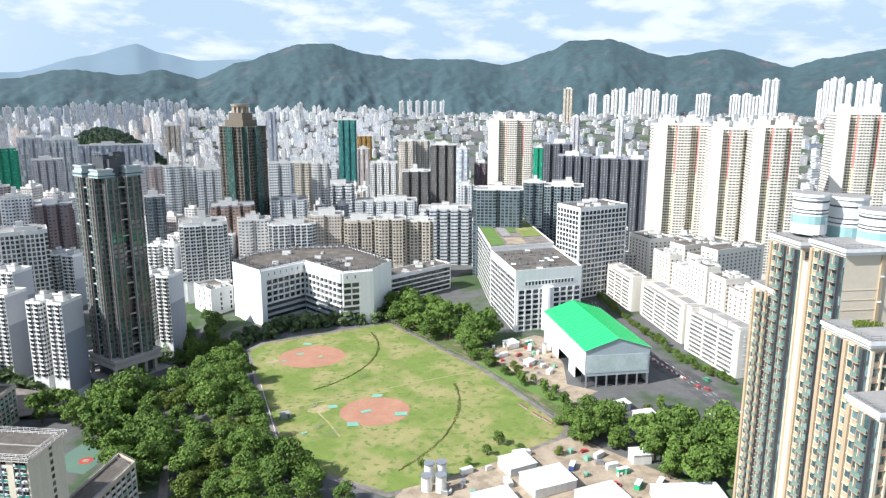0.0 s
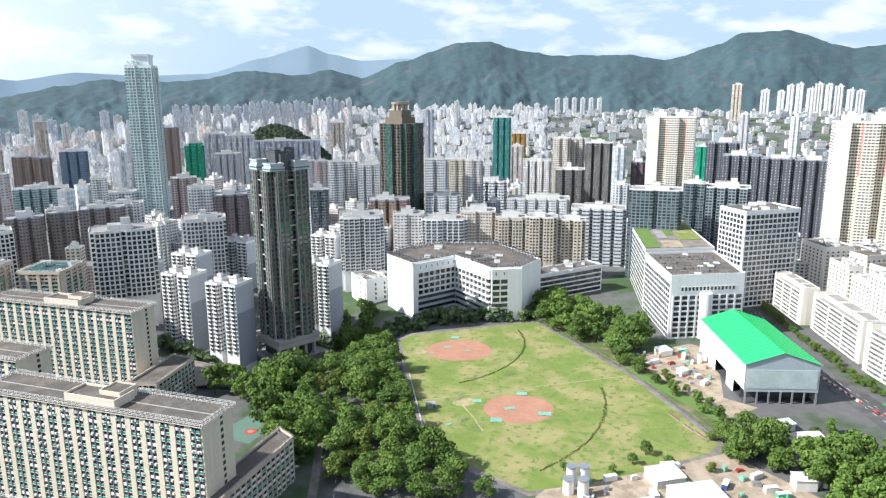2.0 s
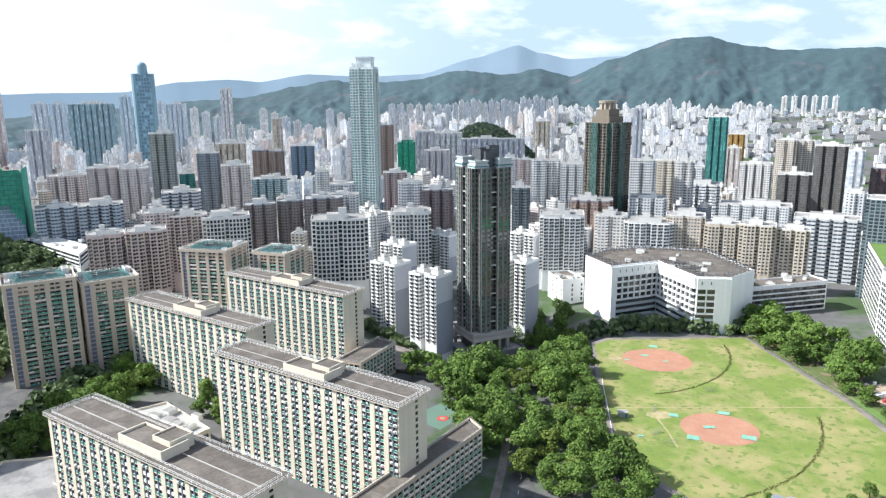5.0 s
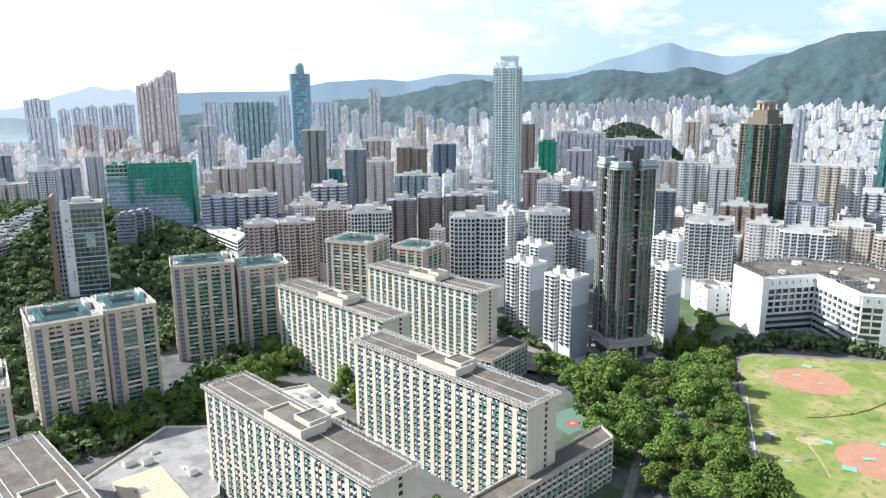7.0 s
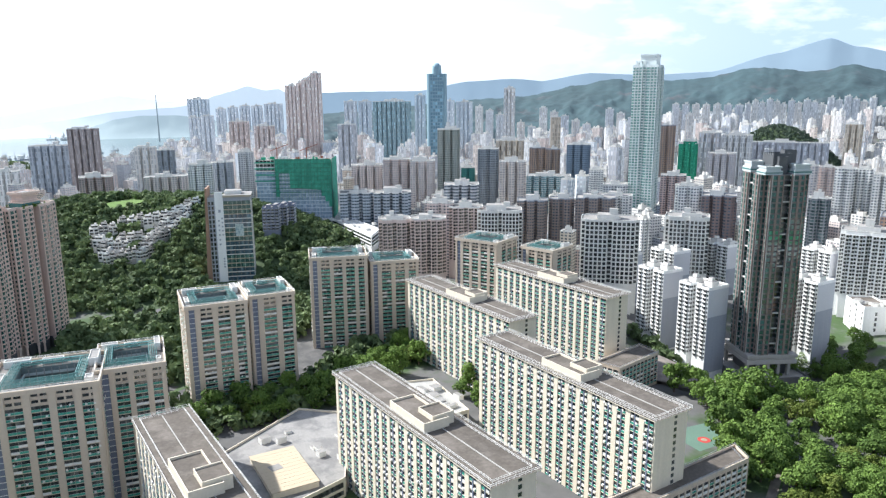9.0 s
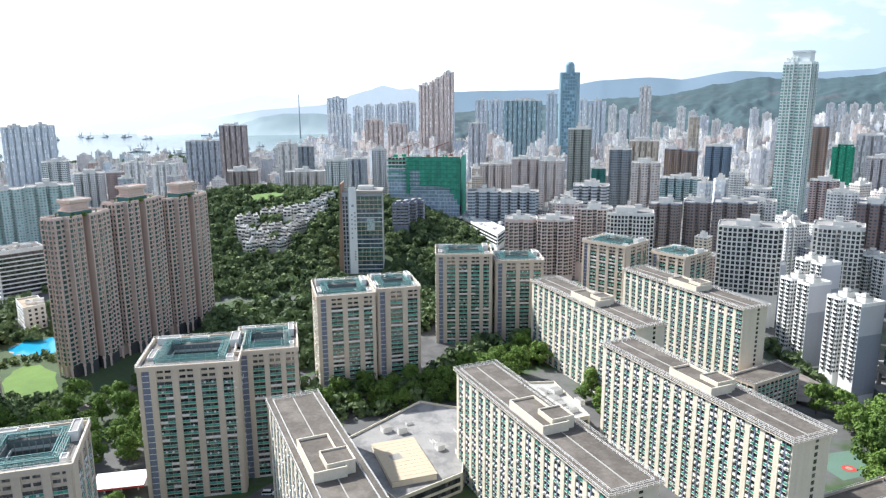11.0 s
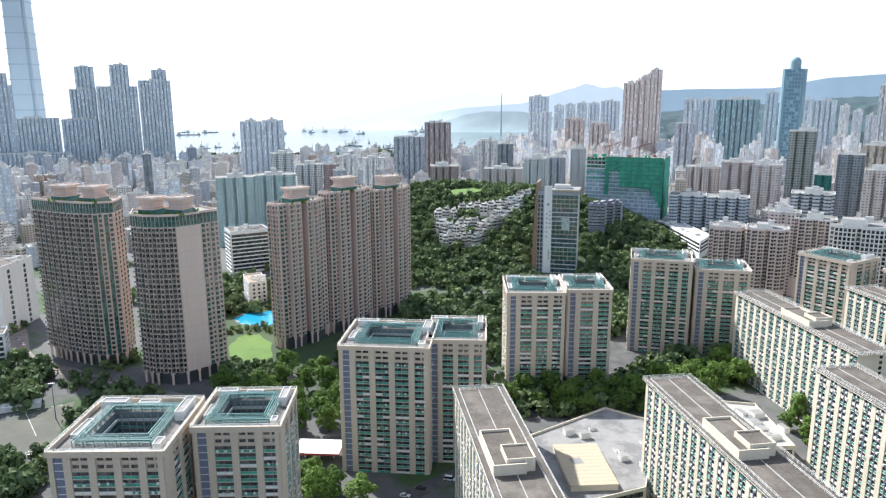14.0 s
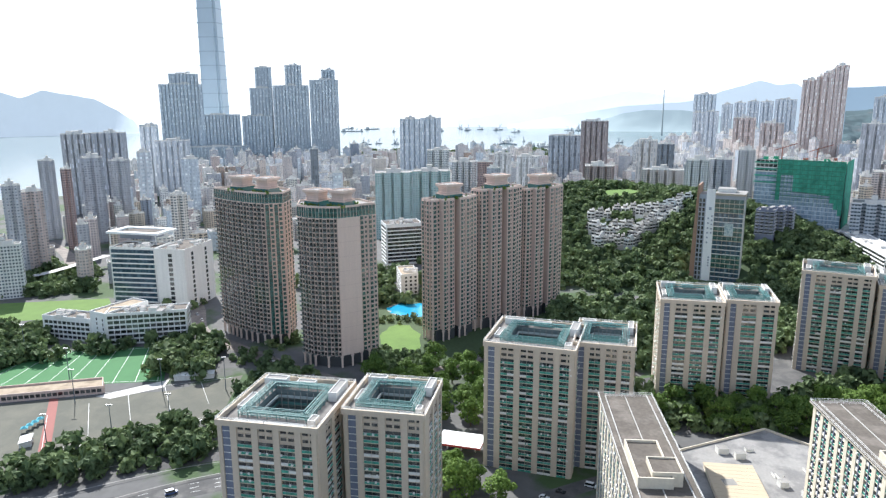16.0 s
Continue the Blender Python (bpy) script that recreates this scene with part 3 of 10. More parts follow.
def ground_z(x, y):
    r = math.hypot(x, y)
    z = -43 * smooth(620, 1500, r)
    # the plain climbs to the foothills on the landward side
    z += 132 * smooth(1500, 3050, r) * (1 - smooth(26, 46, math.degrees(math.atan2(-x, y))))
    for kx, ky, h, reach in KNOLLS:
        d = math.hypot(x - kx, y - ky) / reach
        if d < 1:
            z += h * (1 - smooth(0, 1, d)) if h > 0 else h * (1 - smooth(0.25, 1, d))
    shore = COAST + 0.62 * max(0.0, -y - 100) * 1.0 + 0.05 * y
    z -= 16 * smooth(0, 60, shore - x)
    # the harbour bends inland beyond the last blocks
    bearing = math.degrees(math.atan2(-x, y))
    if bearing > 110:
        z -= 16 * smooth(0, 60, r - 1760 - 170 * max(0.0, 116 - bearing))
    return z


GROUND = material("city_ground", (0.11, 0.108, 0.105), rough=0.95, vary=0.25, grain=0.15, stain=(0.05, 0.085, 0.03), stain_scale=0.012, stain_cut=(0.5, 0.58))
WOODFLOOR = material("wooded_floor", (0.05, 0.078, 0.032), rough=0.95, vary=0.3, grain=0.5)
gv, gf = [], []
N = 230
line = [4960 * math.copysign(abs(s) ** 1.7, s) for s in np.linspace(-1, 1, N)]
index = {}
for i, x in enumerate(line):
    for j, y in enumerate(line):
        if math.hypot(x, y) < 4990:
            index[i, j] = len(gv)
            gv.append((x, y, ground_z(x, y)))
gm = []
for (i, j), k in index.items():
    if (i + 1, j + 1) in index and (i + 1, j) in index and (i, j + 1) in index:
        gf.append((k, index[i + 1, j], index[i + 1, j + 1], index[i, j + 1]))
        cx, cy = line[i], line[j]
        gm.append(1 if any(h > 0 and math.hypot(cx - kx, cy - ky) < 0.9 * reach for kx, ky, h, reach in KNOLLS) else 0)
me = bpy.data.meshes.new("ground")
me.from_pydata(gv, [], gf)
me.materials.append(GROUND)
me.materials.append(WOODFLOOR)
me.polygons.foreach_set("material_index", gm)
tagged(new("ground", me), "grey paved and planted city ground reaching the hills", "ground", kind="structure")

SEA = material("sea", (0.12, 0.17, 0.18), rough=0.16, vary=0.08, grain=0.02, bump=0.12, spec=0.7)
b = Buf()
b.quad((-4960, -4000, -51), (-700, -4000, -51), (-1500, -800, -51), (-4960, -800, -51))
b.quad((-4960, -800, -51), (-1500, -800, -51), (-2300, 4000, -51), (-4960, 4000, -51))
tagged(new("water", b.mesh("water", [SEA])), "calm hazy harbour water glittering in the sun", "sea", kind="structure")

# haze before the ridge is painted as a bluish base and faint emission
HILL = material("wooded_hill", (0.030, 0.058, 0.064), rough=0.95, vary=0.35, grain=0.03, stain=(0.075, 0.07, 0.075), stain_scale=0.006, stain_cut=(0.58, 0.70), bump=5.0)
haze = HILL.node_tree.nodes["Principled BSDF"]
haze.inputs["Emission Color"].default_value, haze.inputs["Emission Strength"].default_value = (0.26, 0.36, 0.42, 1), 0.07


def skyline(a, humps):
    """The rise of a range at a bearing: an even sweep from each summit or saddle to the next."""
    humps = sorted(humps)
    for (c0, h0), (c1, h1) in zip(humps, humps[1:]):
        if c0 <= a <= c1:
            f = (a - c0) / (c1 - c0)
            return h0 + (h1 - h0) * (0.5 * f + 0.5 * smooth(0, 1, f))
    return humps[0][1] if a < humps[0][0] else humps[-1][1]


def hills(name, label, humps, near, far, floor, rough, mats, turn=(-60, 150), step=0.2, rows=26, seed=0.0):
    """A range round the plain: humps are bearings and rises in degrees seen from the middle."""
    v, f = [], []
    n = int((turn[1] - turn[0]) / step) + 1
    for i in range(n):
        a = turn[0] + i * step
        rise = skyline(a, humps)
        crag = 0.12 * noise.noise(Vector((a * 0.9, seed, 0))) + 0.06 * noise.noise(Vector((a * 2.7, seed, 3)))
        top = 170 + far * math.tan(radians(rise + crag * rough))
        for j in range(rows):
            u = j / (rows - 1)
            r = near + (far - near) * u
            g = noise.noise(Vector((a * 0.45, u * 3.4, seed + 9))) + 0.6 * noise.noise(Vector((a * 1.1 + u * 3, u * 9.0, seed))) + 0.36 * noise.noise(Vector((a * 2.4 - u * 5, u * 19.0, seed + 4))) + 0.22 * noise.noise(Vector((a * 5.5, u * 40.0, seed + 6))) + 0.12 * noise.noise(Vector((a * 11.0, u * 80.0, seed + 1)))
            z = floor + (top - floor) * (u ** 1.25) + g * rough * 34 * math.sin(math.pi * u)
            ra = radians(a)
            v.append((-math.sin(ra) * r, math.cos(ra) * r, z))
    for i in range(n - 1):
        for j in range(rows - 1):
            k = i * rows + j
            f.append((k + rows, k, k + 1, k + rows + 1))
    m = bpy.data.meshes.new(name)
    m.from_pydata(v, [], f)
    m.polygons.foreach_set("use_smooth", [True] * len(f))
    for mat in mats:
        m.materials.append(mat)
    return tagged(new(name, m), label, "hills", kind="structure")


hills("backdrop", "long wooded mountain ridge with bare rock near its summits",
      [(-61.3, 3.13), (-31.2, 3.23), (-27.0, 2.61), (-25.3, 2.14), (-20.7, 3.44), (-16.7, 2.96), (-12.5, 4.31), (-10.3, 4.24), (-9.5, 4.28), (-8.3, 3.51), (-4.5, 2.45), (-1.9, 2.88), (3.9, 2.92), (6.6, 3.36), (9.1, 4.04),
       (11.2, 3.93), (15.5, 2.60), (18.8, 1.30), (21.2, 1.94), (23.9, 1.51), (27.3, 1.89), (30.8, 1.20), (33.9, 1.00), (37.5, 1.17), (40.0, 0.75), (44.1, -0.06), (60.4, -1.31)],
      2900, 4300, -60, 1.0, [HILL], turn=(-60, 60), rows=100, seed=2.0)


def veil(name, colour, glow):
    """A distant range seen through miles of bright air, the haze put into its colour and emission."""
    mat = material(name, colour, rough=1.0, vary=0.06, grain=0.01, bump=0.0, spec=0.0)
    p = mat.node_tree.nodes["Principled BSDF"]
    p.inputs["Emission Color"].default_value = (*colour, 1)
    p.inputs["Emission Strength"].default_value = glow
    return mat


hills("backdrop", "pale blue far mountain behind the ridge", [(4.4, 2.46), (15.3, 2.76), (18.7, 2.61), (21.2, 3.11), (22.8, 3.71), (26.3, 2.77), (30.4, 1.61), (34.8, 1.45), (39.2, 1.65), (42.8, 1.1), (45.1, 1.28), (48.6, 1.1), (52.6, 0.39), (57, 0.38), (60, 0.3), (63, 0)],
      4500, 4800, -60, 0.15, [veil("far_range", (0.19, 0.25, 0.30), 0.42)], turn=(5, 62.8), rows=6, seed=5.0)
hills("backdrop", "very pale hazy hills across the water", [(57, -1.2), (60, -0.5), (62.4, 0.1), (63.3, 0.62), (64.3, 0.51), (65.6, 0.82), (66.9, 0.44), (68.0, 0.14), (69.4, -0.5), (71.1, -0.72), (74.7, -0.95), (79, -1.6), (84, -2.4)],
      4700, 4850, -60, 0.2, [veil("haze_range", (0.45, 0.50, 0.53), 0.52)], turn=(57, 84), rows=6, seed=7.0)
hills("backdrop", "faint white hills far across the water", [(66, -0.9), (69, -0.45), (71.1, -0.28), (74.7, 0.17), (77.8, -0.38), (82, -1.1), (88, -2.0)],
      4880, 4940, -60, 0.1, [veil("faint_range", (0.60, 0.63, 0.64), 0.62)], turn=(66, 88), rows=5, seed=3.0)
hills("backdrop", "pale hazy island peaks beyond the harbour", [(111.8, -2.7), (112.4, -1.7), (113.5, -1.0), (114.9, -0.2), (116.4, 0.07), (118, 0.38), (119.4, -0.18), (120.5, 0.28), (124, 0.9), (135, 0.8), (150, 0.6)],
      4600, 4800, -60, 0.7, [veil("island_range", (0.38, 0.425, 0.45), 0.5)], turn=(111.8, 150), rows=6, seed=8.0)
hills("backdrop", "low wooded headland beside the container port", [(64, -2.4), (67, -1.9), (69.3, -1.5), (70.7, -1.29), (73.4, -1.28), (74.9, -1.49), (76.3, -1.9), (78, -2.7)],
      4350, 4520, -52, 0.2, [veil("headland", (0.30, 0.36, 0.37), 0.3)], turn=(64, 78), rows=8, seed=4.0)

# ---- public housing slabs ----
PIPEGREY = material("weathered_pipe_lagging", (0.40, 0.39, 0.36), vary=0.15)
SLAB_MATS = [CREAM, G_DARK, WHITE, GREENPANEL]


def slab_block(x, y, rz, length=111.0, depth=19.8, floors=18, singles=0):
    fh = 2.78
    z = floors * fh
    t = thing("apartment_slab", "long cream slab block with green window panels and a grey flat roof", "apartment block", pose(x, y, 0, 0, 0, rz), "slab blocks of the estate")
    b = Buf()
    pts = rect(length - 1.1, depth - 1.1)
    b.prism(pts, 0, z, 0, 0)
    part("wall", b, [CREAM], t)
    c = rect(length - 1.1, depth - 1.1)
    mats = [CREAM, G_DARK, OFFWHITE, GREENPANEL, BLUEGREY]
    pat = [("pier", 2.4), ("flat", 1.9), ("rib", 0.5), ("flat", 1.9)]
    facade(t, c[0], c[1], 0, floors, fh, pat, mats, ends=0.6, singles=singles)
    facade(t, c[2], c[3], 0, floors, fh, pat, mats, ends=0.6)
    for p, q in ((c[1], c[2]), (c[3], c[0])):
        facade(t, p, q, 0, floors, fh, [("gap", 10.5), ("slot", 1.6), ("gap", 5.8)], [CREAM, G_DARK, WHITE, GREENPANEL])
    b = Buf()
    o = rect(length + 1.6, depth + 1.8)
    b.prism(o, z, z + 0.35, 0, 1)
    b.quad(*[(px, py, z) for px, py in reversed(o)], 0)
    roof = part("roof", b, [CREAM, ROOFGREY], t, "flat grey roof with a light edge")
    b = Buf()
    railing(b, rect(length + 1.2, depth + 1.4), z + 0.35, 1.2, 2.4, 0.05)
    railing(b, rect(length - 3, depth - 3.4), z + 0.35, 1.1, 2.4, 0.05)
    part("railing", b, [OFFWHITE], roof, "thin steel roof railing")
    b = Buf()
    b.box(-length / 2 + 2, -0.35, z + 0.35, length / 2 - 2, -0.05, z + 0.65, 0)
    part("pipe_duct", b, [PIPEGREY], roof)
    b = Buf()
    pts = rect(25, 11, 2, -2.4)
    b.prism(pts, z + 0.35, z + 3.2, 0, 1)
    b.ring(pts, z + 3.2, z + 4.1, 0.4, 0)
    pts = rect(10, 9.5, 8, 1.5)
    b.prism(pts, z + 0.35, z + 4.6, 0, 1)
    b.ring(pts, z + 4.6, z + 5.2, 0.3, 0)
    b.box(-9, 2.5, z + 0.35, 3, 6.0, z + 2.6, 0, 1)
    part("machine_room", b, [CREAM, ROOFGREY], roof, "cream lift machine room")
    return t


slab_block(-307.5, 350.5, -4.8, 107.5)
slab_block(-313.8, 275.5, -5.8, 108.5)
slab_block(-195.1, 233.3, -5.9, 112.5, singles=5)
slab_block(-201.7, 154.1, -5.5, 113, singles=5)
slab_block(-211.5, 71.9, -5.5)


# ---- twin towers with light wells ----
DECKGREY = material("walked_roof_screed", (0.20, 0.185, 0.17), rough=0.9, vary=0.22, grain=0.7, stain=(0.13, 0.12, 0.11), stain_scale=0.15)
# dark wall colour stands in for the shade inside the light well
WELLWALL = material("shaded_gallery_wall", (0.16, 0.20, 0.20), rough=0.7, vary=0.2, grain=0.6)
PALEBAND = material("pale_grey_parapet", (0.42, 0.46, 0.46), vary=0.08)


def well_tower(x, y, rz, size=36.0, floors=22, base=0.0, well=0.56, depth=None, singles=0):
    fh = 2.72
    z = floors * fh
    w, d = size, depth or size
    t = thing("apartment_tower", "beige square tower with green window panels round a roofless light well", "apartment block", pose(x, y, base, 0, 0, rz), "square towers of the estate")
    mats = [BEIGE, G_DARK, OFFWHITE, GREENPANEL]
    iw, idp = w * well, d * well
    b = Buf()
    c = rect(w - 1.1, d - 1.1)
    b.prism(c, 0, z, 0, cap=False)
    i = rect(iw, idp)
    for k in range(4):
        p, q, r, s = c[k], c[(k + 1) % 4], i[(k + 1) % 4], i[k]
        b.quad((*p, z), (*q, z), (*r, z), (*s, z), 1)
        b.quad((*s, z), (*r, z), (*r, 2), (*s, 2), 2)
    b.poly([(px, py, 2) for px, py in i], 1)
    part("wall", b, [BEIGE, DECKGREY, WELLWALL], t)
    pat = [("pier", 2.5), ("flat", 2.9), ("flat", 2.9)]
    blue = [BEIGE, G_DARK, OFFWHITE, BLUEGREY]
    for k, (p, q) in enumerate(edges(c)):
        f = 4.6 / (w if k % 2 == 0 else d)
        a = (p[0] + (q[0] - p[0]) * f, p[1] + (q[1] - p[1]) * f)
        if k % 2 == 0:
            facade(t, p, a, 0, floors, fh, [("pier", 1.4), ("panel", 3.2)], blue)
        else:
            facade(t, p, a, 0, floors, fh, [("pier", 4.6)], mats)
        facade(t, a, q, 0, floors - 2, fh, pat, mats, singles=singles if k == 0 else 0)
        facade(t, a, q, (floors - 2) * fh, 2, fh, [("pier", 2.5), ("plain", 2.9), ("plain", 2.9)], [BEIGE, G_DARK, BEIGE, BEIGE])
        facade(t, (q[0] - (q[0] - p[0]) * 0.05, q[1] - (q[1] - p[1]) * 0.05), q, 0, floors, fh, [("pier", 1.8)], mats)
    b = Buf()
    top = rect(w + 0.6, d + 0.6)
    b.ring(top, z - 0.6, z + 1.5, 0.7, 0)
    part("parapet", b, [BEIGE], t)
    b = Buf()
    rail = rect(w + 0.2, d + 0.2)
    railing(b, rail, z + 1.5, 0.9, 3.0, 0.06)
    part("railing", b, [OFFWHITE], t, "thin white rail on the parapet")
    for lvl in range(1, 9):
        zz = z - lvl * fh
        b = Buf()
        b.ring(i, zz - 0.25, zz, 1.3, 0)
        b.ring(rect(iw - 2.4, idp - 2.4), zz, zz + 1.05, 0.15, 1 if lvl % 2 else 2)
        for px in range(-3, 4):
            for s in (-1, 1):
                b.box(px * iw / 8 - 0.15, s * (idp / 2 - 1.3) - 0.15, zz, px * iw / 8 + 0.15, s * (idp / 2 - 1.3) + 0.15, zz + fh - 0.25, 0)
        part("gallery", b, [CONCRETE, PALEBAND, TEAL], t, "access gallery inside the light well")
    for k in range(5):
        b = Buf()
        railing(b, rect(iw + 5.6 - k * 1.5, idp + 5.6 - k * 1.5), z, 2.2 + 0.15 * k, 3.6, 0.11 if k in (0, 4) else 0.07)
        part("well_frame", b, [TEAL], t, "teal steel frame round the light well")
    for x0, y0, x1, y1, h in ((-0.44, 0.34, -0.2, 0.44, 2.6), (0.37, -0.42, 0.44, -0.30, 2.0), (0.36, 0.1, 0.45, 0.42, 3.2), (-0.45, -0.2, -0.385, 0.1, 0.9), (-0.1, 0.38, 0.1, 0.45, 1.6)):
        b = Buf()
        b.box(w * x0, d * y0, z, w * x1, d * y1, z + h, 0, 1)
        b.ring([(w * x0, d * y0), (w * x1, d * y0), (w * x1, d * y1), (w * x0, d * y1)], z + h, z + h + 0.4, 0.25, 0)
        part("machine_room", b, [OFFWHITE, ROOFLIGHT], t)
    for k in range(6):
        b = Buf()
        yy = -d * 0.46 + k * 0.55
        b.beam((-w * 0.36, yy, z + 0.3), (w * 0.34, yy, z + 0.3), 0.09, 0)
        part("pipe", b, [OFFWHITE if k % 2 else STEEL], t)
    return t


well_tower(-242.3, -52.8, 77.5, 37, depth=40)
well_tower(-246.0, -14.8, 78.0, 30, depth=31)
well_tower(-313.3, 47.9, 71, 41, depth=37)
well_tower(-312.8, 80.2, 73.5, 27, depth=33)
well_tower(-380.0, 143.2, 76, 33, depth=36)
well_tower(-377.0, 174.5, 76, 26, depth=33)
well_tower(-420.5, 249.5, 62, 39, depth=30, floors=23)
well_tower(-405.0, 284.5, 64, 34, depth=28, floors=21)
well_tower(-402.4, 374.2, 16, 38, depth=32)
well_tower(-366.8, 405.3, 9.9, 29, floors=20)


# ---- towers with bays of windows ----
def notched(w, d, notch=2.6, cut=3.2):
    """A cross-shaped plan: a block with its four corners and the middles of its sides set back."""
    hw, hd = w / 2, d / 2
    n, c = notch, cut
    return [(-hw + c, -hd), (-c * 0.6, -hd), (-c * 0.6, -hd + n), (c * 0.6, -hd + n), (c * 0.6, -hd), (hw - c, -hd), (hw - c, -hd + c), (hw, -hd + c), (hw, hd - c),
            (hw - c, hd - c), (hw - c, hd), (c * 0.6, hd), (c * 0.6, hd - n), (-c * 0.6, hd - n), (-c * 0.6, hd), (-hw + c, hd), (-hw + c, hd - c), (-hw, hd - c),
            (-hw, -hd + c), (-hw + c, -hd + c)]


def tower(name, label, x, y, rz, w, d, floors, mats, pattern, fh=2.85, base=0.0, plan=None, roof=ROOFLIGHT, group="", crown=True, skip=2.0, category="apartment block"):
    t = thing(name, label, category, pose(x, y, base, 0, 0, rz), group)
    pts = plan or notched(w, d)
    z = floors * fh
    b = Buf()
    b.prism(pts, -30, z, 0, 1)
    part("wall", b, [mats[0], roof], t)
    for p, q in edges(pts):
        if math.hypot(q[0] - p[0], q[1] - p[1]) > skip:
            facade(t, p, q, 0, floors, fh, pattern, mats, blind=True)
    b = Buf()
    b.ring(pts, z, z + 1.2, 0.3, 0)
    part("parapet", b, [mats[0]], t)
    if crown:
        b = Buf()
        pr = rect(w * 0.42, d * 0.4)
        b.prism(pr, z, z + 4.5, 0, 1)
        b.ring(pr, z + 4.5, z + 5.2, 0.3, 0)
        b.box(-w * 0.12, -d * 0.1, z + 4.5, w * 0.1, d * 0.12, z + 7.5, 0, 1)
        part("machine_room", b, [mats[0], roof], t)
        for box in ((w * 0.24, -d * 0.3, z, w * 0.38, -d * 0.1, z + 2.8), (-w * 0.38, d * 0.08, z, -w * 0.26, d * 0.3, z + 2.4)):
            b = Buf()
            b.box(*box, 0, 1)
            part("stair_head", b, [mats[0], roof], t)
    return t


# white residential cluster beside the slate tower
ZIG = [WHITE, G_DARK, OFFWHITE, OFFWHITE]


PALEGREY = material("pale_grey_paint", (0.5, 0.51, 0.54), vary=0.05)


def white_block(x, y, rz, floors=17, w=25.0, d=20.0):
    """Two flats a storey either side of a deep light slot, and a blank end wall in two greys."""
    fh = 2.9
    z = floors * fh
    t = thing("apartment_block", "white mid-rise apartment block with a grey blank end wall", "apartment block", pose(x, y, -6, 0, 0, rz), "white apartment cluster")
    hw, hd = w / 2, d / 2
    plan = [(-hw, -hd), (-2.2, -hd), (-2.2, -hd + 5), (2.2, -hd + 5), (2.2, -hd), (hw, -hd), (hw, hd), (-hw, hd), (-hw, 3), (-hw + 3, 3), (-hw + 3, -3), (-hw, -3)]
    b = Buf()
    b.prism(plan, -20, z, 0, 1)
    part("wall", b, [WHITE, ROOFLIGHT], t)
    for k, (p, q) in enumerate(edges(plan)):
        if k in (5, 6, 8, 10):
            continue
        pat = [("gap", 0.4), ("plain", 1.5), ("gap", 0.3), ("bay", 1.8), ("gap", 0.3), ("plain", 1.5)] if k in (0, 4) else [("plain", 1.9), ("gap", 0.5)]
        facade(t, p, q, 0, floors, fh, pat, ZIG)
    b = Buf()
    b.box(hw + 0.05, -hd + 0.3, -10, hw + 0.35, hd - 0.3, z * 0.6, 0)
    b.box(hw + 0.05, -hd + 0.3, z * 0.6, hw + 0.25, hd - 0.3, z - 1, 1)
    part("end_wall", b, [GREYWALL, PALEGREY], t, "two-tone grey end wall")
    b = Buf()
    b.ring(plan, z, z + 1.2, 0.3, 0)
    part("parapet", b, [WHITE], t)
    for px in (-hw * 0.55, hw * 0.5):
        b = Buf()
        b.prism(rect(w * 0.26, d * 0.36, px, 0), z, z + 3.4, 0, 1)
        b.box(px - 1.6, -1.4, z + 3.4, px + 1.4, 1.6, z + 5.6, 0, 1)
        part("machine_room", b, [OFFWHITE, ROOFLIGHT], t, "white stepped stair head")
        b = Buf()
        b.box(px - 3.4, -hd + 2, z, px - 1, -hd + 4.4, z + 2.2, 0, 1)
        part("water_tank", b, [OFFWHITE, ROOFLIGHT], t)
    return t


white_block(-295.4, 452.4, -9)
white_block(-249.9, 435.7, -9)
white_block(-348, 476.9, -9)
white_block(-327.1, 514.2, -9)
white_block(-312.6, 571.7, -9)
white_block(-209.1, 503.6, -9)
white_block(-245.1, 610.2, -9)
white_block(-229.7, 649.2, -9, 17, 30, 24)
white_block(-213.2, 667.5, -9, 17, 30, 24)


# ---- pink residential towers ----
SMOKEGLASS = material("smoked_balustrade", (0.17, 0.19, 0.18), rough=0.3, spec=0.6, vary=0.08)
PINK_MATS = [PINK, G_GREEN, PINKLIGHT, BALUSTRADE]
PINK_GLASSY = [PINK, G_GREEN, PINKLIGHT, TEALGLASS]
PINK_DUSKY = [PINK, G_DARK, PINKLIGHT, SMOKEGLASS]
PINK_FACES = {
    "balcony": ([("balcony", 2.6), ("pier", 0.5), ("bay", 1.9), ("pier", 0.4)], PINK_DUSKY),
    "glass": ([("curtain", 2.3), ("fin", 0.4), ("bay", 2.0), ("pier", 0.7)], PINK_GLASSY),
    "window": ([("pier", 1.0), ("bay", 1.9), ("pier", 0.8), ("plain", 1.7)], PINK_MATS),
    "front": ([("pier", 1.1), ("bay", 2.2), ("pier", 0.7), ("plain", 1.7), ("gap", 0.5)], PINK_MATS),
    "slit": ([("gap", 1.2), ("slot", 1.2), ("gap", 1.0)], PINK_MATS),
}


